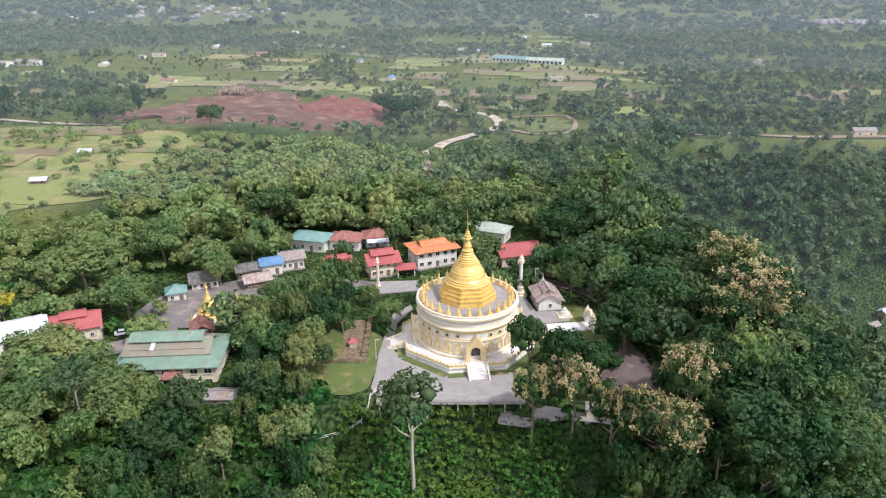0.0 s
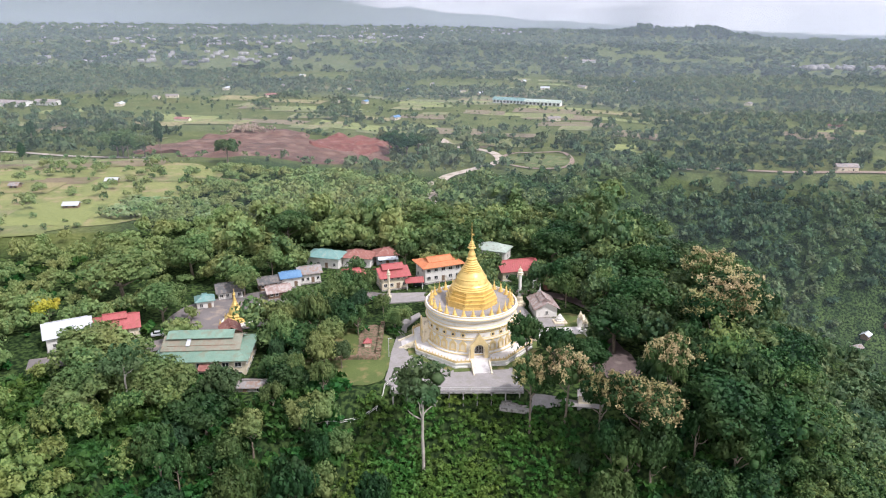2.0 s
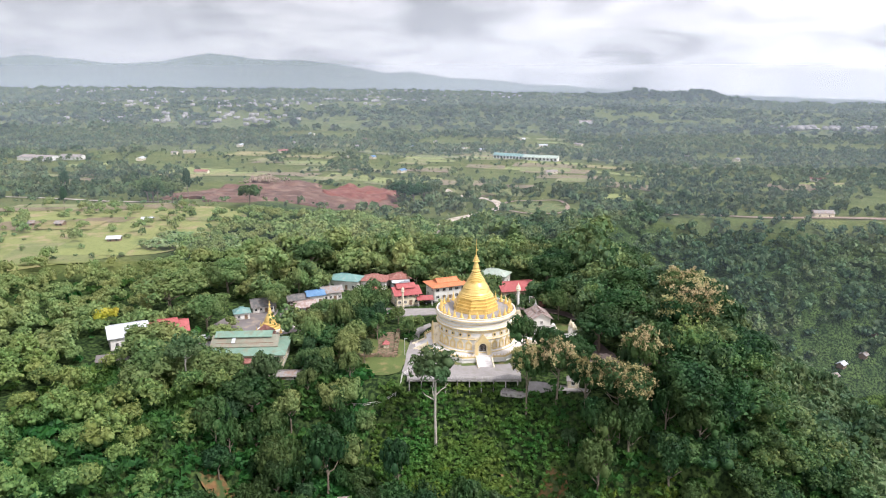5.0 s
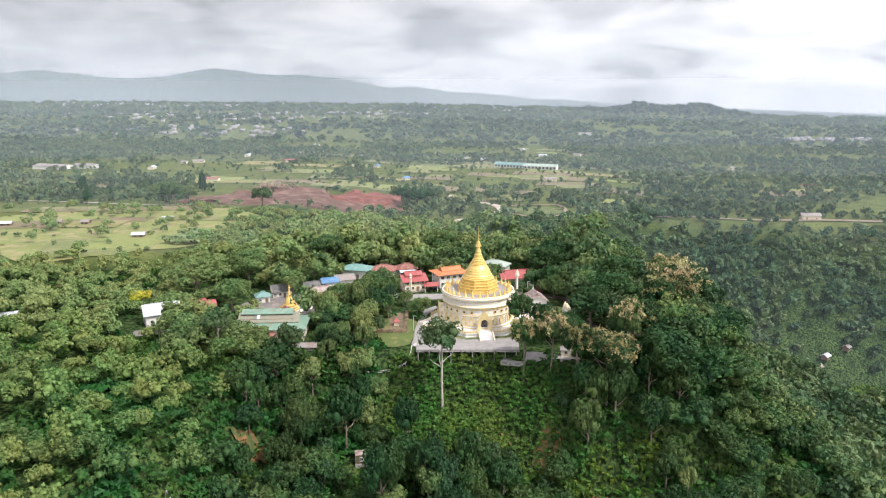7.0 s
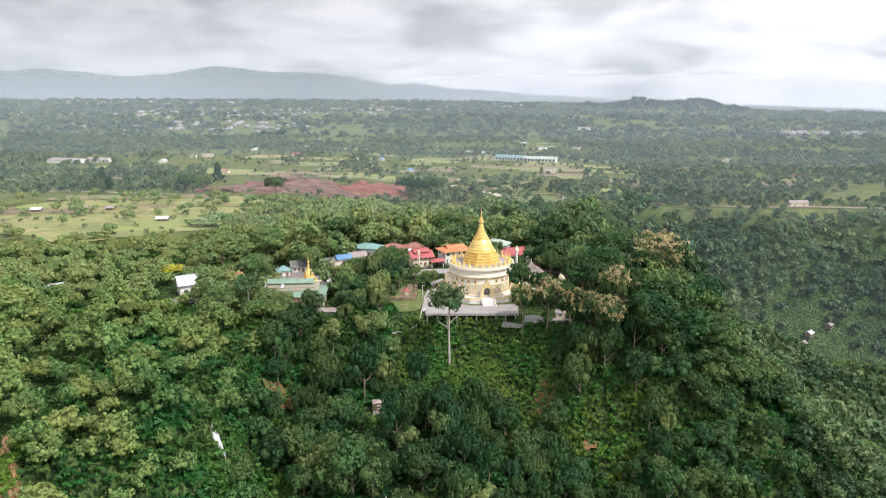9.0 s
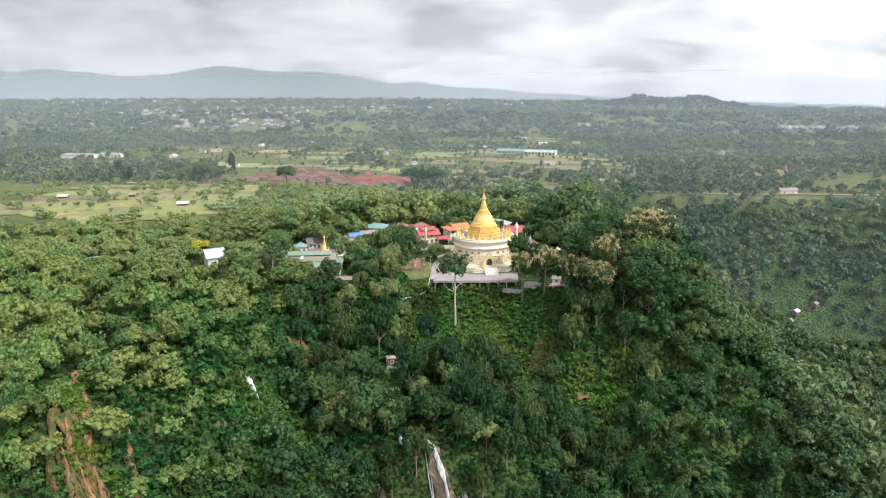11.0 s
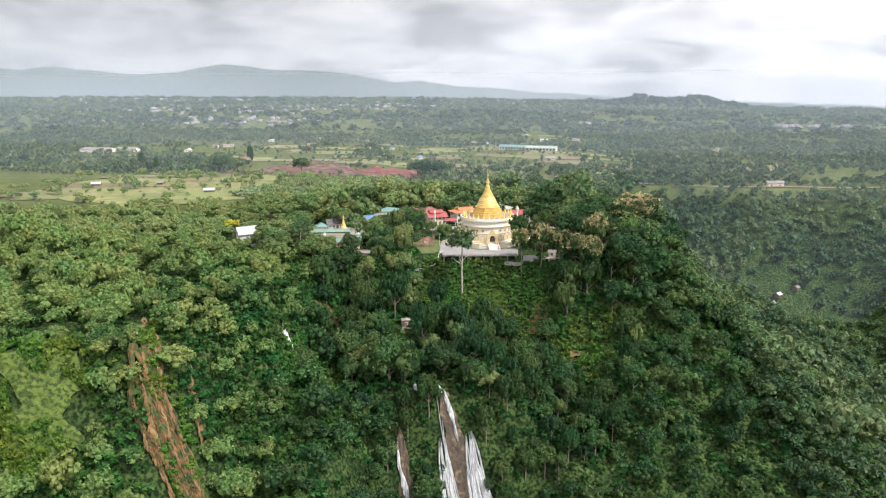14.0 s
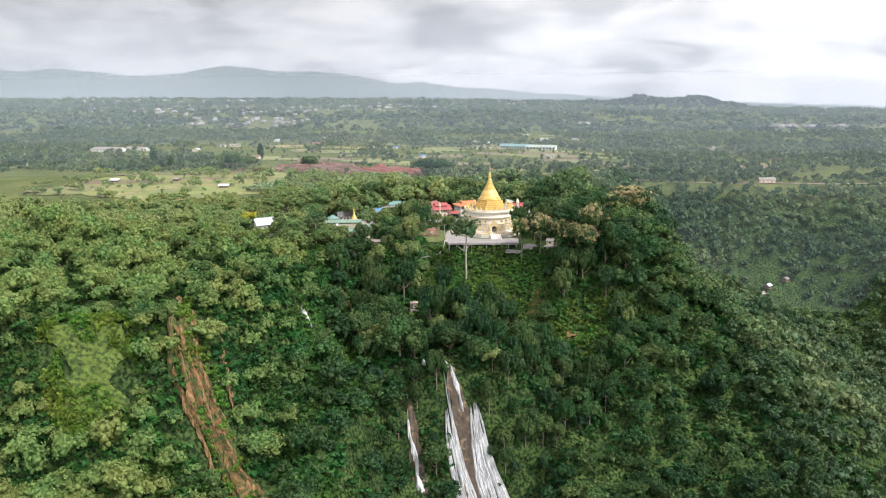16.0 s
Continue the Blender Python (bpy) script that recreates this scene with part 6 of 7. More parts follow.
# Tints drop under the woods and in the gorge, painting in shade.
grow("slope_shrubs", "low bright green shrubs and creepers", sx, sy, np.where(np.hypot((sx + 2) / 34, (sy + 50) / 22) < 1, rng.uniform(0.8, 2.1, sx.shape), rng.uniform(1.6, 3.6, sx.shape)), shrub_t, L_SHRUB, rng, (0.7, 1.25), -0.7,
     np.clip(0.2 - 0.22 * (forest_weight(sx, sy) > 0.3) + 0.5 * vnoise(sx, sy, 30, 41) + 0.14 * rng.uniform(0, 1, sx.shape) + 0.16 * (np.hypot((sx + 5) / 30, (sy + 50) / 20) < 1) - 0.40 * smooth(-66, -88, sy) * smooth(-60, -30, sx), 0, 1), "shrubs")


# ---------------------------------------------------------------- fields, roads and far land
def plain_weight(x, y):
    """Tree cover of the plain: open farmland in the middle, woods round it."""
    n = vnoise(x, y, 130, 51) * 0.6 + vnoise(x, y, 45, 52) * 0.4
    open_land = np.exp(-(((x + 30) / 260) ** 2 + ((y - 640) / 270) ** 2))
    open_west = np.exp(-(((x + 265) / 150) ** 2 + ((y - 215) / 120) ** 2))
    n2 = vnoise(x, y, 420, 53)
    w = smooth(0.41, 0.58, n + 0.20 + 0.26 * (n2 - 0.5) - 0.33 * np.maximum(open_land, open_west))
    w = np.maximum(w, 0.85 * smooth(110, 190, x) * smooth(900, 700, y) * smooth(0.25, 0.5, n))
    w = np.where(in_red(x, y, 4), 0, w)
    w = np.where(np.hypot((x - 56) / 42, (y - 348) / 42) < 1, 0.05, w)
    w = np.where((np.abs(x - 82) < 62) & (np.abs(y - 690) < 40), 0, w)
    return np.where(off_road(x, y), w, 0.0)


x, y = scatter(rng, -900, 900, 300, 1150, 11.5)
keep = seen_side(x, y, 0.64, 10) & (gorge_depth(x, y) <= 0) & (rng.uniform(0, 1, x.shape) < plain_weight(x, y) * 0.80)
x, y = x[keep], y[keep]
grow("plain_woods", "scattered trees and thickets on the plain", x, y, rng.uniform(3.5, 8.0, x.shape), plain_t, L_FAR, rng, (0.8, 1.3), 1.5, np.clip(0.55 * vnoise(x, y, 90, 61) + 0.45 * rng.uniform(0, 1, x.shape), 0, 1))
x, y = scatter(rng, -2600, 2600, 1150, 4450, 29)
n3 = smooth(0.34, 0.56, 0.5 * vnoise(x, y, 260, 71) + 0.5 * vnoise(x, y, 90, 72) + 0.08 * smooth(1500, 2500, y))
n3 = np.where(np.hypot((x - 830) / 330, (y - 2850) / 260) < 1, 1.0, n3)
keep = seen_side(x, y, 0.66, 10) & (rng.uniform(0, 1, x.shape) < n3 * 0.75)
x, y = x[keep], y[keep]
grow("distant_woods", "distant woods across the plain", x, y, rng.uniform(9, 19, x.shape) * np.where(np.hypot((x - 830) / 360, (y - 2850) / 300) < 1, 1.35, 1.0), far_t, L_FAR, rng, (0.5, 0.85), 2.0, np.clip(0.5 * vnoise(x, y, 200, 81) + 0.4 * rng.uniform(0, 1, x.shape), 0, 1) * np.where(np.hypot((x - 830) / 360, (y - 2850) / 300) < 1, 0.0, 1.0))

hx2, hy2 = scatter(rng, -430, 330, 280, 1000, 9)
keep = (gorge_depth(hx2, hy2) <= 0) & ~in_red(hx2, hy2, -4) & (rng.uniform(0, 1, hx2.shape) < 0.10 + 0.45 * smooth(0.55, 0.7, vnoise(hx2, hy2, 28, 55)))
hx2, hy2 = hx2[keep], hy2[keep]
grow("hedge_bushes", "small bushes and hedges between the fields", hx2, hy2, rng.uniform(1.3, 3.4, hx2.shape), far_t, L_FAR, rng, (0.8, 1.3), 0.5, np.clip(0.4 + 0.5 * rng.uniform(0, 1, hx2.shape), 0, 1), "bushes")
hx2, hy2 = scatter(rng, -330, -140, 80, 290, 8)
keep = rng.uniform(0, 1, hx2.shape) < 0.12 + 0.4 * smooth(0.55, 0.7, vnoise(hx2, hy2, 26, 56))
hx2, hy2 = hx2[keep], hy2[keep]
grow("field_bushes", "bushes and saplings among the western fields", hx2, hy2, rng.uniform(1.2, 3.0, hx2.shape), plain_t, L_FOREST, rng, (0.8, 1.3), 0.4, np.clip(0.5 + 0.5 * rng.uniform(0, 1, hx2.shape), 0, 1), "bushes")
patch("pasture", -222, 172, 88, 92, 8, PASTURE, "sunny pasture with patches of dry grass", 0.12, 0.12, 40, category="field")

bx, by = scatter(rng, -168, -108, 110, 142, 3.2)
keep = vnoise(bx, by, 22, 57) > 0.46
bx2, by2 = scatter(rng, -70, -32, 88, 104, 3.4)
bx, by = np.concatenate([bx[keep], bx2]), np.concatenate([by[keep], by2])


def banana_plant(seed):
    """Long arching leaves that spring from one short stem."""
    r2 = np.random.default_rng(seed)
    V, Q, n = [], [], 0
    for k in range(9):
        a, reach, up = k * 0.7 + r2.uniform(-0.3, 0.3), r2.uniform(3.4, 5.2), r2.uniform(3.5, 6.5)
        d, s = np.array([math.cos(a), math.sin(a), 0]), np.array([-math.sin(a), math.cos(a), 0])
        for f, w in ((0.0, 0.2), (0.35, 1.0), (0.7, 0.9), (1.0, 0.1)):
            mid_p = d * reach * f + np.array([0, 0, 2.0 + up * (f * 1.7 - 1.35 * f * f)])
            V += [mid_p - s * w, mid_p + s * w]
        for i in range(3):
            o = n + 2 * i
            Q += [(o, o + 1, o + 3), (o, o + 3, o + 2)]
        n += 8
    return np.array(V), np.array(Q)


grow("banana_grove", "grove of banana plants with long pale green leaves", bx, by, rng.uniform(2.2, 3.6, bx.shape), [banana_plant(i) for i in range(5)], L_BANANA, rng, (0.8, 1.2), 0.0, None, "banana plants")

# farm plots
rf = random.Random(12)
greens = [surface("field_%s" % n, a, b, 0.03, 0.5, 0.95, bump=0.3, stain=c, stain_at=0.6) for n, a, b, c in (
    ("rice", (0.17, 0.20, 0.06), (0.25, 0.28, 0.09), (0.13, 0.17, 0.05)), ("pasture", (0.13, 0.16, 0.055), (0.20, 0.22, 0.08), (0.24, 0.21, 0.11)),
    ("stubble", (0.20, 0.18, 0.075), (0.29, 0.25, 0.12), (0.16, 0.18, 0.05)), ("ploughed", (0.16, 0.125, 0.075), (0.22, 0.18, 0.11), (0.14, 0.15, 0.05)))]
for cx, cy, sx2, sy2, n, rot0 in ((-40, 640, 260, 240, 80, -12), (-235, 180, 75, 85, 14, 10), (131, 980, 230, 110, 12, -8), (360, 590, 130, 100, 8, 0), (-420, 480, 150, 120, 14, 8)):
    for k in range(n):
        px, py = cx + rf.uniform(-1, 1) * sx2, cy + rf.uniform(-1, 1) * sy2
        if bool(in_red(np.array(px), np.array(py), 22)) or hz(px, py) < -32 or px > 470:
            continue
        patch("field", px, py, rf.uniform(14, 40), rf.uniform(7, 20), rot0 + rf.uniform(-8, 8), greens[rf.choice((0, 0, 1, 1, 1, 2, 3))], "farm plot of grass and crops", 0.3 + 0.02 * (k % 9), 0.06, 8, True, category="field")

patch("red_earthworks", -182, 375, 56, 106, 10, REDEARTH, "bare red earth of an excavated site", 0.5, 0.42, 70, category="earth", lump=5.0)
patch("red_earthworks", -116, 375, 56, 62, 0, REDEARTH, "bare red-brown earth beside a cut bank", 0.42, 0.42, 50, category="earth", lump=5.0)
patch("red_cut", -92, 408, 32, 44, -12, REDCUT, "deep red cut bank", 0.9, 0.3, 40, category="earth", lump=9.0)
V, Q, n = [], [], 0
rr = np.random.default_rng(15)
for k in range(240):
    px, py = -196 + 8 * rr.normal(), 455 + 9 * rr.normal()
    s = (np.array([(a, b2, c2) for a in (-.5, .5) for b2 in (-.5, .5) for c2 in (0, 1)], float) + rr.uniform(-0.2, 0.2, (8, 3))) * rr.uniform(0.6, 2.2, 3)
    V.append(s + np.array([px, py, hz(px, py) + 1.2 + 3.0 * math.exp(-((px + 196) / 12) ** 2)]))
    Q.append(CUBE_Q + n)
    n += 8
tagged(new("rubble_heap", quads_mesh("rubble_heap", np.concatenate(V), np.concatenate(Q), DIRT)), "pale heap of rubble and spoil on the red earth", "rubble", "", "stuff")
ribbon("valley_road", ROAD, 7.5, SANDROAD, "pale winding road through the valley", 0.6)
ribbon("loop_track", LOOP, 3.6, DIRT, "sandy track round a cleared plot", 0.6)
patch("cleared_plot", 58, 346, 22, 26, 0, LAWN, "cleared plot of dry grass", 0.3, 0.3, category="earth")
ribbon("rim_track", RIM, 10, DIRT, "brown track along the gorge's rim", 0.6)
patch("rim_clearing", 152, 326, 13, 20, 20, DIRT, "bare clearing on the rim", 0.5, 0.3, category="earth")
ribbon("west_track", WEST, 6, SANDROAD, "pale farm track", 0.6)


def far_hut(name, label, px, py, rot, w, d, h, roof_mat, wall_mat, rise=1.0, group="far huts", z=None):
    t = thing(name, label, "hut", pose(px, py, hz(px, py) if z is None else z, 0, 0, rot), group)
    part("wall", walls(w, d, h, rise), wall_mat, t)
    part("roof", roof_gable(w, d, rise, 0.6), roof_mat, t, "", Matrix.Translation((0, 0, h + 0.05)))
    for k in range(2):
        bm = bmesh.new()
        box(bm, (k - 0.5) * w * 0.5, -d / 2 - 0.03, 0.8, 1.0, 0.12, 1.1)
        part("window", bm, PANE, t)
    return t


for px, py, rot, w in ((-189, 127, 8, 6.5), (-193, 179, 6, 6), (-257, 165, 20, 5.5), (-239, 166, 0, 4.5), (-284, 158, 12, 6), (-180, -10, 30, 6)):
    far_hut("field_hut", "pale sheet-roofed hut in the fields", px, py, rot, w, 4.4, 2.1, R_GREY if w < 5.8 else R_WHITE, WOOD)
for k, (px, py, w, d) in enumerate(((61, 708, 40, 11), (101, 690, 44, 11))):
    t = thing("long_barn", "long farm building with a blue-grey sheet roof", "barn", pose(px, py, hz(px, py), 0, 0, -26 + 4 * k), "long barns")
    part("wall", walls(w, d, 4.5, 2.5), WHITE, t)
    part("roof", roof_gable(w, d, 2.5, 1.0), R_TEAL if k == 0 else R_PALEGREEN, t, "", Matrix.Translation((0, 0, 4.6)))
    for i in range(9):
        bm = bmesh.new()
        box(bm, -w / 2 + (i + 0.5) * w / 9, -d / 2 - 0.05, 1.0, 2.6, 0.2, 2.4)
        part("window", bm, PANE, t)
far_hut("rim_house", "low house with a grey sheet roof on the gorge's rim", 287, 334, -5, 15, 8, 3.6, R_GREY, CREAM, 1.8)
for px, py, w, mat in ((224, 174, 7, R_GREY), (232, 180, 5, R_WHITE), (248, 186, 4.5, R_GREY), (262, 200, 4, R_WHITE)):
    far_hut("valley_hut", "sheet-roofed hut down in the wooded valley", px, py, rf.uniform(0, 60), w, 4, 2.8, mat, WOOD, 1.2)
for k in range(34):
    px, py = rf.uniform(-400, 400), rf.uniform(520, 1050)
    far_hut("farm_house", "small pale farmhouse on the plain", px, py, rf.uniform(0, 180), rf.uniform(6, 16), rf.uniform(5, 8), 3, rf.choice((R_WHITE, R_GREY, R_BLUE, R_GREY, R_RUST)), CREAM, 1.4, "farmhouses")
for px, py, w, d in ((-528, 650, 46, 22), (-492, 662, 30, 16), (250, 1570, 60, 24), (305, 1490, 50, 22)):
    far_hut("factory_shed", "long low factory shed with a pale grey roof", px, py, -14, w, d, 4.2, R_GREY, WHITE, 2.2, "factory sheds")
# the town, too far to count
V, Q, n = [], [], 0
rt = np.random.default_rng(9)
cubev = np.array([(a, b, c) for a in (-.5, .5) for b in (-.5, .5) for c in (0, 1)], float)
for cx, cy, rx, ry, cnt in ((-1250, 3150, 900, 420, 330), (-640, 1450, 300, 200, 70), (790, 1340, 120, 60, 50), (0, 3100, 600, 300, 160), (-820, 2100, 500, 300, 110), (-330, 2400, 300, 200, 60)):
    for k in range(cnt):
        px, py = cx + rx * rt.normal() * 0.5, cy + ry * rt.normal() * 0.5
        a = rt.uniform(0, 3.14)
        s = cubev * np.array([rt.uniform(7, 16), rt.uniform(6, 11), rt.uniform(4, 8)])
        V.append(np.stack([s[:, 0] * math.cos(a) - s[:, 1] * math.sin(a) + px, s[:, 0] * math.sin(a) + s[:, 1] * math.cos(a) + py, s[:, 2] + hz(px, py) + 1], 1))
        Q.append(CUBE_Q + n)
        n += 8
town_mat = surface("far_town_walls", (0.17, 0.17, 0.17), (0.46, 0.44, 0.42), 0.004, 0.03, 0.8, bump=0)
tagged(new("distant_town", quads_mesh("distant_town", np.concatenate(V), np.concatenate(Q), town_mat)), "pale houses of a distant town", "town", "", "stuff")

# hills on the horizon
RIDGE = [(-3900, 190), (-3040, 203), (-2660, 214), (-2370, 186), (-2110, 166), (-1850, 181), (-1550, 228), (-1260, 190), (-960, 181), (-744, 161), (-453, 98), (-307, 114), (-88, 84), (203, 64), (457, 37), (640, 28), (930, 8), (1720, -27), (2080, -54), (2680, -91), (4100, -110)]
hx = np.linspace(-3900, 4000, 200)
top = np.interp(hx, [a for a, b in RIDGE], [b for a, b in RIDGE]) + 8 * (vnoise(hx, hx * 0, 160, 91) - 0.5) + 6 * (vnoise(hx, hx * 0, 50, 92) - 0.5)
rows = []
for k, f in enumerate(np.linspace(0, 1, 14)):
    yy = 3760 + 640 * f + 120 * (vnoise(hx, hx * 0 + k * 60, 300, 93) - 0.5) * math.sin(f * 3.1)
    base_z = height(hx, np.full(hx.shape, 4200.0)) - 6
    bump = 40 * (vnoise(hx, yy, 260, 94) - 0.5) * math.sin(f * 3.1)
    rows.append(np.stack([hx, yy, base_z + np.maximum(top - base_z, 2) * (f ** 1.3) + bump], 1))
back = rows[-1].copy()
back[:, 1] += 150
back[:, 2] = -160
rows.append(back)
hv = np.concatenate(rows)
i = np.arange(14 * 200).reshape(-1, 200)[:, :-1].ravel()
# slightly blue greens put part of the distance haze into the colour
hill_mat = surface("wooded_far_hills", (0.045, 0.068, 0.052), (0.085, 0.108, 0.080), 0.004, 0.03, 0.95, bump=0.4)
tagged(new("backdrop_hills", quads_mesh("backdrop_hills", hv, np.stack([i, i + 1, i + 201, i + 200], 1), hill_mat, shade=True)), "long wooded hills along the horizon", "hills", "", "structure")


# ---------------------------------------------------------------- gorge: waterfall and landslide
def cascade(name, pts, widths, mat, label, seed, lift=0.9, lumps=0.5, category="waterfall", wander=0.4):
    """Falling water or bare soil that follows a plan line down the cliff, with an uneven face."""
    rng2 = np.random.default_rng(seed)
    p = np.array(pts, float)
    seg = np.concatenate([[0], np.cumsum(np.hypot(*np.diff(p, axis=0).T))])
    n = int(seg[-1] / 0.25)
    t = np.linspace(0, seg[-1], n)
    cx, cy, w = np.interp(t, seg, p[:, 0]), np.interp(t, seg, p[:, 1]), np.interp(t, seg, widths)
    cx = cx + wander * 2 * (vnoise(t, t * 0, 3.5, seed + 5) - 0.5)
    w = w * np.clip(t / 1.5, 0.15, 1) * np.clip((seg[-1] - t) / 1.5, 0.15, 1)
    cols = 13
    f = np.linspace(-1, 1, cols)
    edge = 0.55 + 0.9 * vnoise(t, t * 0, 2.2, seed)
    gx = cx[:, None] + f[None, :] * (w * edge / 2)[:, None]
    gy = np.repeat(cy[:, None], cols, 1)
    gz = height(gx, gy) + lift * (1 - f[None, :] ** 4) - 0.2
    gy = gy - rng2.uniform(0, lumps, gx.shape) - lumps * 1.5 * vnoise(gx * 3, gy * 0.5, 1.3, seed + 1)
    i = np.arange((n - 1) * cols).reshape(-1, cols)[:, :-1].ravel()
    q = np.stack([i, i + 1, i + cols + 1, i + cols], 1)
    ob = new(name, quads_mesh(name, np.stack([gx.ravel(), gy.ravel(), gz.ravel()], 1), q, mat, shade=True))
    return tagged(ob, label, category, "", "structure")


cascade("waterfall_rock", [(-25, -104), (-20, -110), (-15, -117), (-11, -124), (-5, -134)], [3.5, 5.5, 6.5, 7, 9], ROCK, "wet brown rock behind the waterfall", 5, 0.2, 0.3, "rock")
cascade("waterfall_upper", [(-26, -102), (-22.5, -107), (-18, -112), (-14.5, -116)], [0.8, 1.1, 1.5, 1.1], WATER, "white water sliding over the lip", 6, 1.6)
rw = random.Random(3)
for path_of, count, spread, seed0 in ((LEFT_FALL, 12, (0.25, 0.3, 0.5, 0.75, 1.05, 1.4, 1.7), 20), (RIGHT_FALL, 18, (0.1, 0.25, 0.45, 0.75, 1.05, 1.35, 1.6), 40)):
    for k in range(count):
        o = (k - (count - 1) / 2) * (6.2 if seed0 == 20 else 8.4) / count + rw.uniform(-0.5, 0.5)
        first = (0 if k == count // 2 else rw.choice((1, 2, 2, 3))) if seed0 == 20 else (2 if k % 3 else 3)
        run = [(a + o * f, b2 - 0.2 * abs(o)) for (a, b2), f in zip(path_of, spread)][first:]
        cascade("waterfall", run, [rw.uniform(0.5, 1.0) * (0.30 + 0.13 * i) for i in range(first, 7)], WATER, "white waterfall strand spreading down the cliff", seed0 + k, rw.uniform(1.2, 2.4), 0.25)
cascade("side_waterfall", [(-38, -116), (-36.6, -119.2), (-33.7, -123.5), (-31.2, -132)], [0.8, 1.4, 2.0, 2.6], WATER, "thin white side waterfall", 9, 2.0)
cascade("side_waterfall_rock", [(-37, -114), (-35, -119), (-32, -126), (-29.5, -132)], [3, 5, 6, 6], ROCK, "wet brown rock beside the falls", 10, 0.2, 0.3, "rock")
cascade("upper_cascade", [(-81.5, -106), (-79.5, -109), (-77.0, -112)], [1.2, 2.2, 1.8], WATER, "small white cascade in the woods", 11, 1.6)
cascade("upper_cascade", [(-44, -86.5), (-42.8, -88.5), (-41.5, -90.5)], [1.4, 2.2, 1.6], WATER, "little white cascade among the trees", 15, 1.6)
cascade("upper_cascade", [(-33, -102.5), (-31.5, -105), (-29.5, -107.5)], [1.2, 1.8, 1.4], WATER, "thin white rill above the falls", 16, 1.6)
patch("bare_bank", -72, -70, 4.2, 3.2, 0, SCAR, "bare brown bank on the wooded slope", 1.2, 0.4, 14, category="earth")
cascade("upper_cascade_bank", [(-50, -83), (-48, -86), (-46, -89)], [3, 4, 3], SCAR, "bare brown bank by the stream", 12, 1.0, 0.5, "earth")
cascade("landslide_face", SLIDE, SLIDE_W, SCAR, "broad bare face of the landslide", 59, 1.6, 0.7, "earth", 2.0)
for k in range(24):
    o, first = rw.uniform(-1.5, 1.5), rw.choice((0, 1, 2, 2, 3, 3, 4, 5))
    last = min(len(SLIDE), first + rw.choice((4, 5, 6)))
    run = [(a + o * w * 0.42, b2 - 0.15 * abs(o) * w) for (a, b2), w in zip(SLIDE, SLIDE_W)][first:last]
    cascade("landslide", run, [rw.uniform(0.6, 1.9) * (1 + 0.1 * i) for i in range(first, last)], rw.choice((SCAR, SCAR, PALESCAR)), "bare brown landslide gully down the cliff", 60 + k, rw.uniform(1.9, 3.0), 0.7, "earth", 1.4)
cascade("landslide_rib", [(-99, -153), (-98.2, -156.6), (-96.6, -158.9), (-95.4, -161.5), (-94.2, -163.7)], [1.0, 2.4, 3.0, 2.4, 1.0], PALESCAR, "pale brown strip of bare soil on the cliff", 14, 2.2, 0.7, "earth")
cascade("grass_cliff", [(-139, -164.5), (-138, -170), (-137, -177), (-136, -184)], [14, 19, 19, 10], VERGE, "bright hanging grass on the cliff face", 80, 0.45, 0.6, "grass", 2.0)
tx, ty = np.array([rw.uniform(-114, -78) for k in range(900)]), np.array([rw.uniform(0, 1) for k in range(900)])
ty = np.interp(tx, [a for a, b2 in SLIDE], [b2 for a, b2 in SLIDE]) + (ty - 0.5) * 15
keep = vnoise(tx, ty, 3.5, 99) > 0.46 + 0.2 * (np.abs(ty - np.interp(tx, [a for a, b2 in SLIDE], [b2 for a, b2 in SLIDE])) < 4)
grow("landslide_tufts", "green tufts clinging to the landslide", tx[keep], ty[keep], rng.uniform(0.7, 1.9, int(keep.sum())), shrub_t, L_VINE, rng, (0.6, 1.2), -2.4, None, "shrubs")
for px2, py2, r2 in ((21, -57, 4.5), (36, -70, 3.0), (-52, -64, 3.5), (-140, -180, 2.5), (9, -52, 2.5)):
    patch("bare_bank", px2, py2, r2, r2 * 0.8, 0, SCAR, "small bare patch of brown soil on the slope", 0.9, 0.4, 12, category="earth")

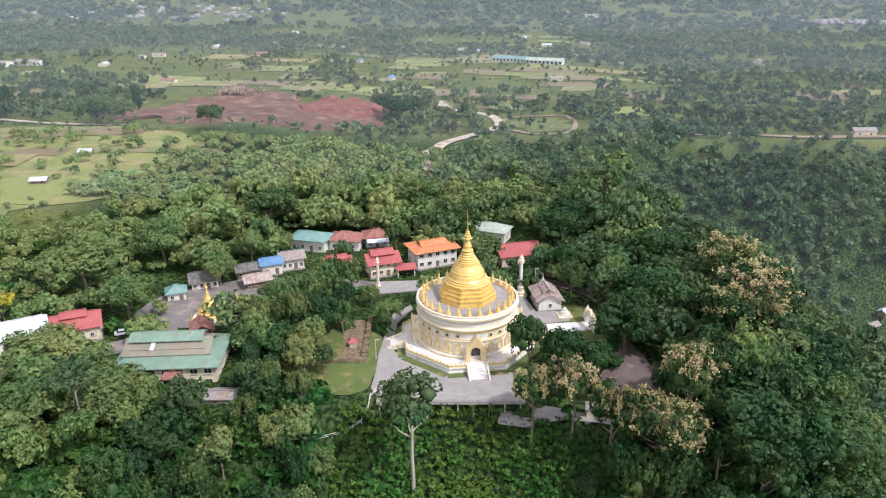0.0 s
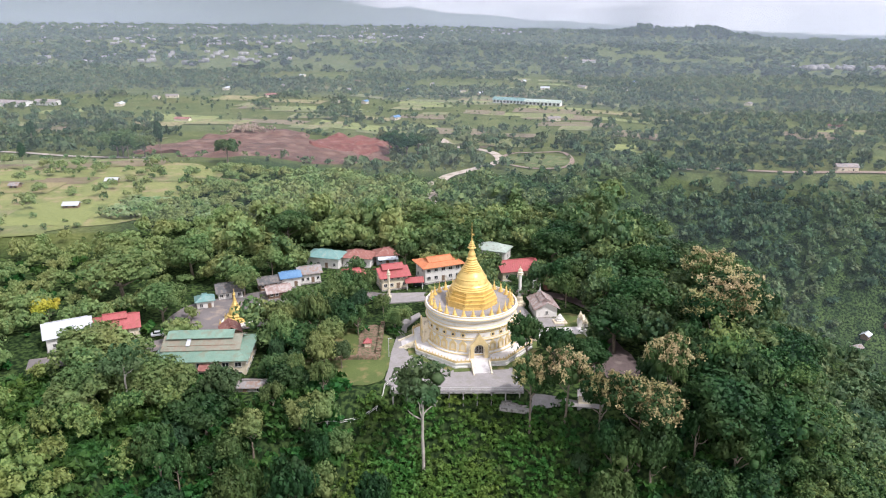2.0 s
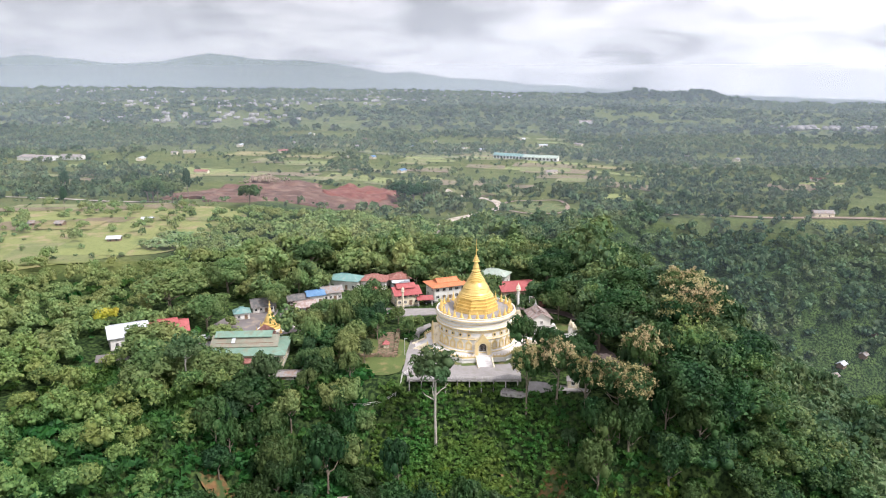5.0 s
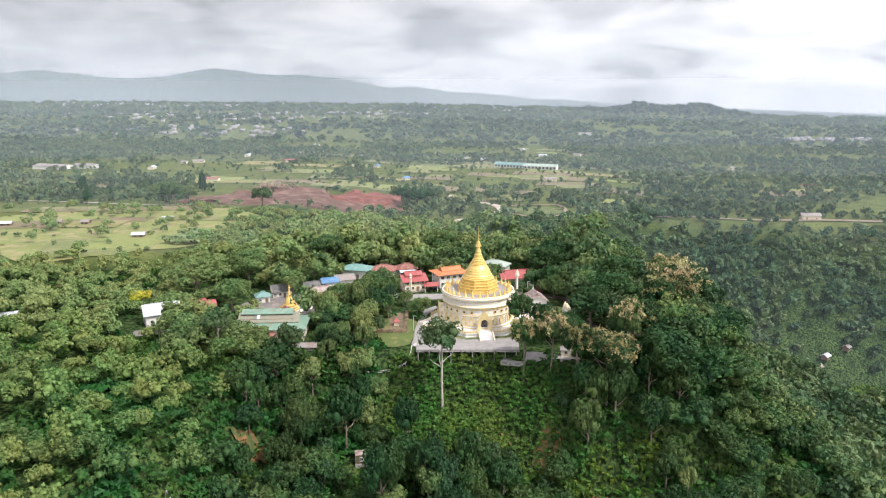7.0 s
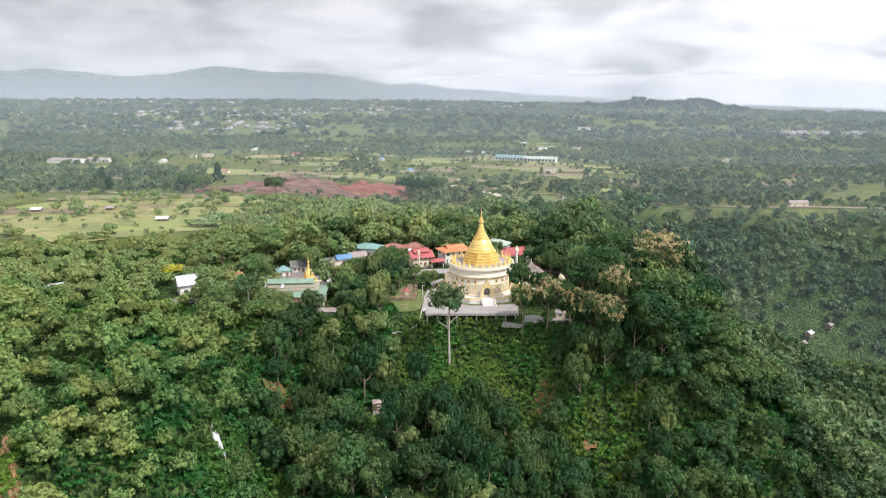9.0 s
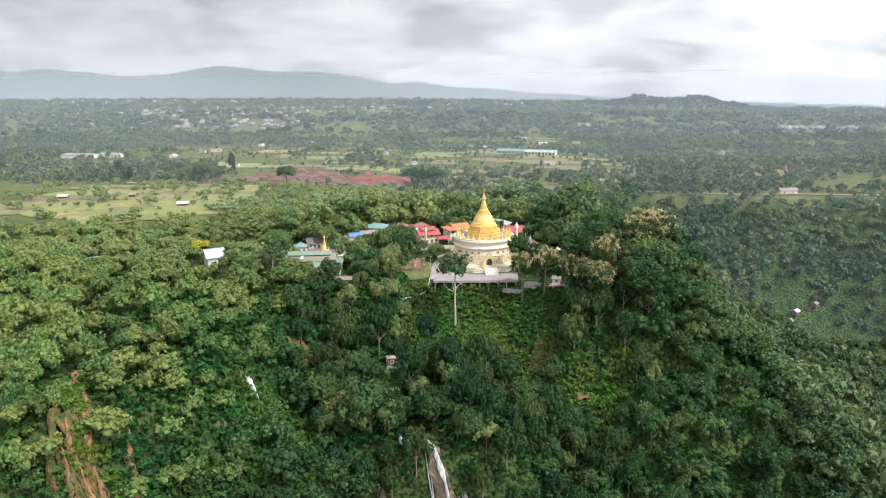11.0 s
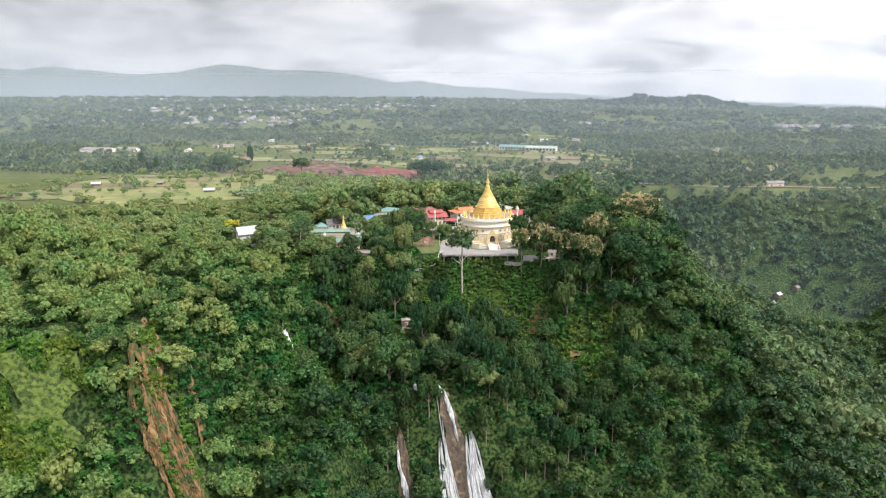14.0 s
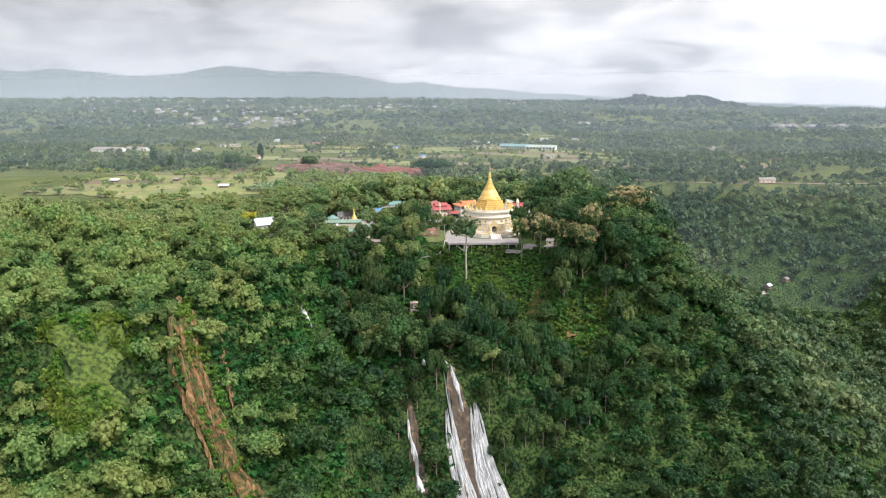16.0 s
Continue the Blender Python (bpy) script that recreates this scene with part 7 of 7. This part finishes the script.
vx, vy = scatter(rng, -158, -118, -188, -160, 0.66)
keep = limed(vx, vy)
vx, vy = vx[keep], vy[keep]
vx2, vy2 = scatter(rng, 26, 56, -84, -58, 1.9)
vx3, vy3 = scatter(rng, -24, 4, -72, -52, 2.3)
vx, vy = np.concatenate([vx, vx2, vx3]), np.concatenate([vy, vy2, vy3])
keep = (vnoise(vx, vy, 7, 95) > 0.26) & (vnoise(vx, vy * 0.3, 2.2, 96) > 0.30) & ~scarred(vx, vy)
vx, vy = vx[keep], vy[keep]
grow("creepers", "bright lime-green creepers hanging over the cliffs", vx, vy, rng.uniform(0.8, 1.9, vx.shape), shrub_t, L_VINE, rng, (0.8, 1.8), -0.9, None, "creepers")

# ---------------------------------------------------------------- translucent sheets in place of haze
def haze_material(name, low, high, thick, tone):
    """Haze as a translucent surface: mostly clear, scattering a little daylight, thinning with height."""
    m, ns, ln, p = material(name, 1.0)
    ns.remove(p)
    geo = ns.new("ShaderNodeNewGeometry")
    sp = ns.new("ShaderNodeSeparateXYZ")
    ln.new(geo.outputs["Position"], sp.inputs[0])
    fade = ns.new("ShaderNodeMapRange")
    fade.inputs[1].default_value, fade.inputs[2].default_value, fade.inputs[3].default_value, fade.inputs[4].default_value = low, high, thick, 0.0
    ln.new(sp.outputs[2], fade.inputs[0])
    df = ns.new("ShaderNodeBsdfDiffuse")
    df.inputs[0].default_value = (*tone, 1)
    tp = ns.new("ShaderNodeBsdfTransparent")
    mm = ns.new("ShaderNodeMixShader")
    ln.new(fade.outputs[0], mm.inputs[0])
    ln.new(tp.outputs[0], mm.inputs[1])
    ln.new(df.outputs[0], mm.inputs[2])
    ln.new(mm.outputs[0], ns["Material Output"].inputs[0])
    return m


mist = haze_material("plain_haze", 40, 420, 0.078, (0.60, 0.70, 0.86))
far_haze = haze_material("far_haze", 20, 520, 0.42, (0.62, 0.70, 0.84))
thin_haze = haze_material("thin_haze", 0, 260, 0.036, (0.56, 0.70, 0.90))
# Added translucent sheets, one behind another, imitate haze that thickens with distance.
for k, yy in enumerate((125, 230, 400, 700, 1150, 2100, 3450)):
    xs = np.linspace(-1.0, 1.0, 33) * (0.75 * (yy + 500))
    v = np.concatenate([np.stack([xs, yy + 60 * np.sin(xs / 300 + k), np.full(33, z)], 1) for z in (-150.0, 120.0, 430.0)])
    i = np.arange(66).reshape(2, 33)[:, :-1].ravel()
    tagged(new("haze_sheet", quads_mesh("haze_sheet", v, np.stack([i, i + 1, i + 34, i + 33], 1), far_haze if yy > 3000 else thin_haze if yy < 500 else mist, shade=True)), "translucent sheet added in place of distance haze", "mist", "", "structure")
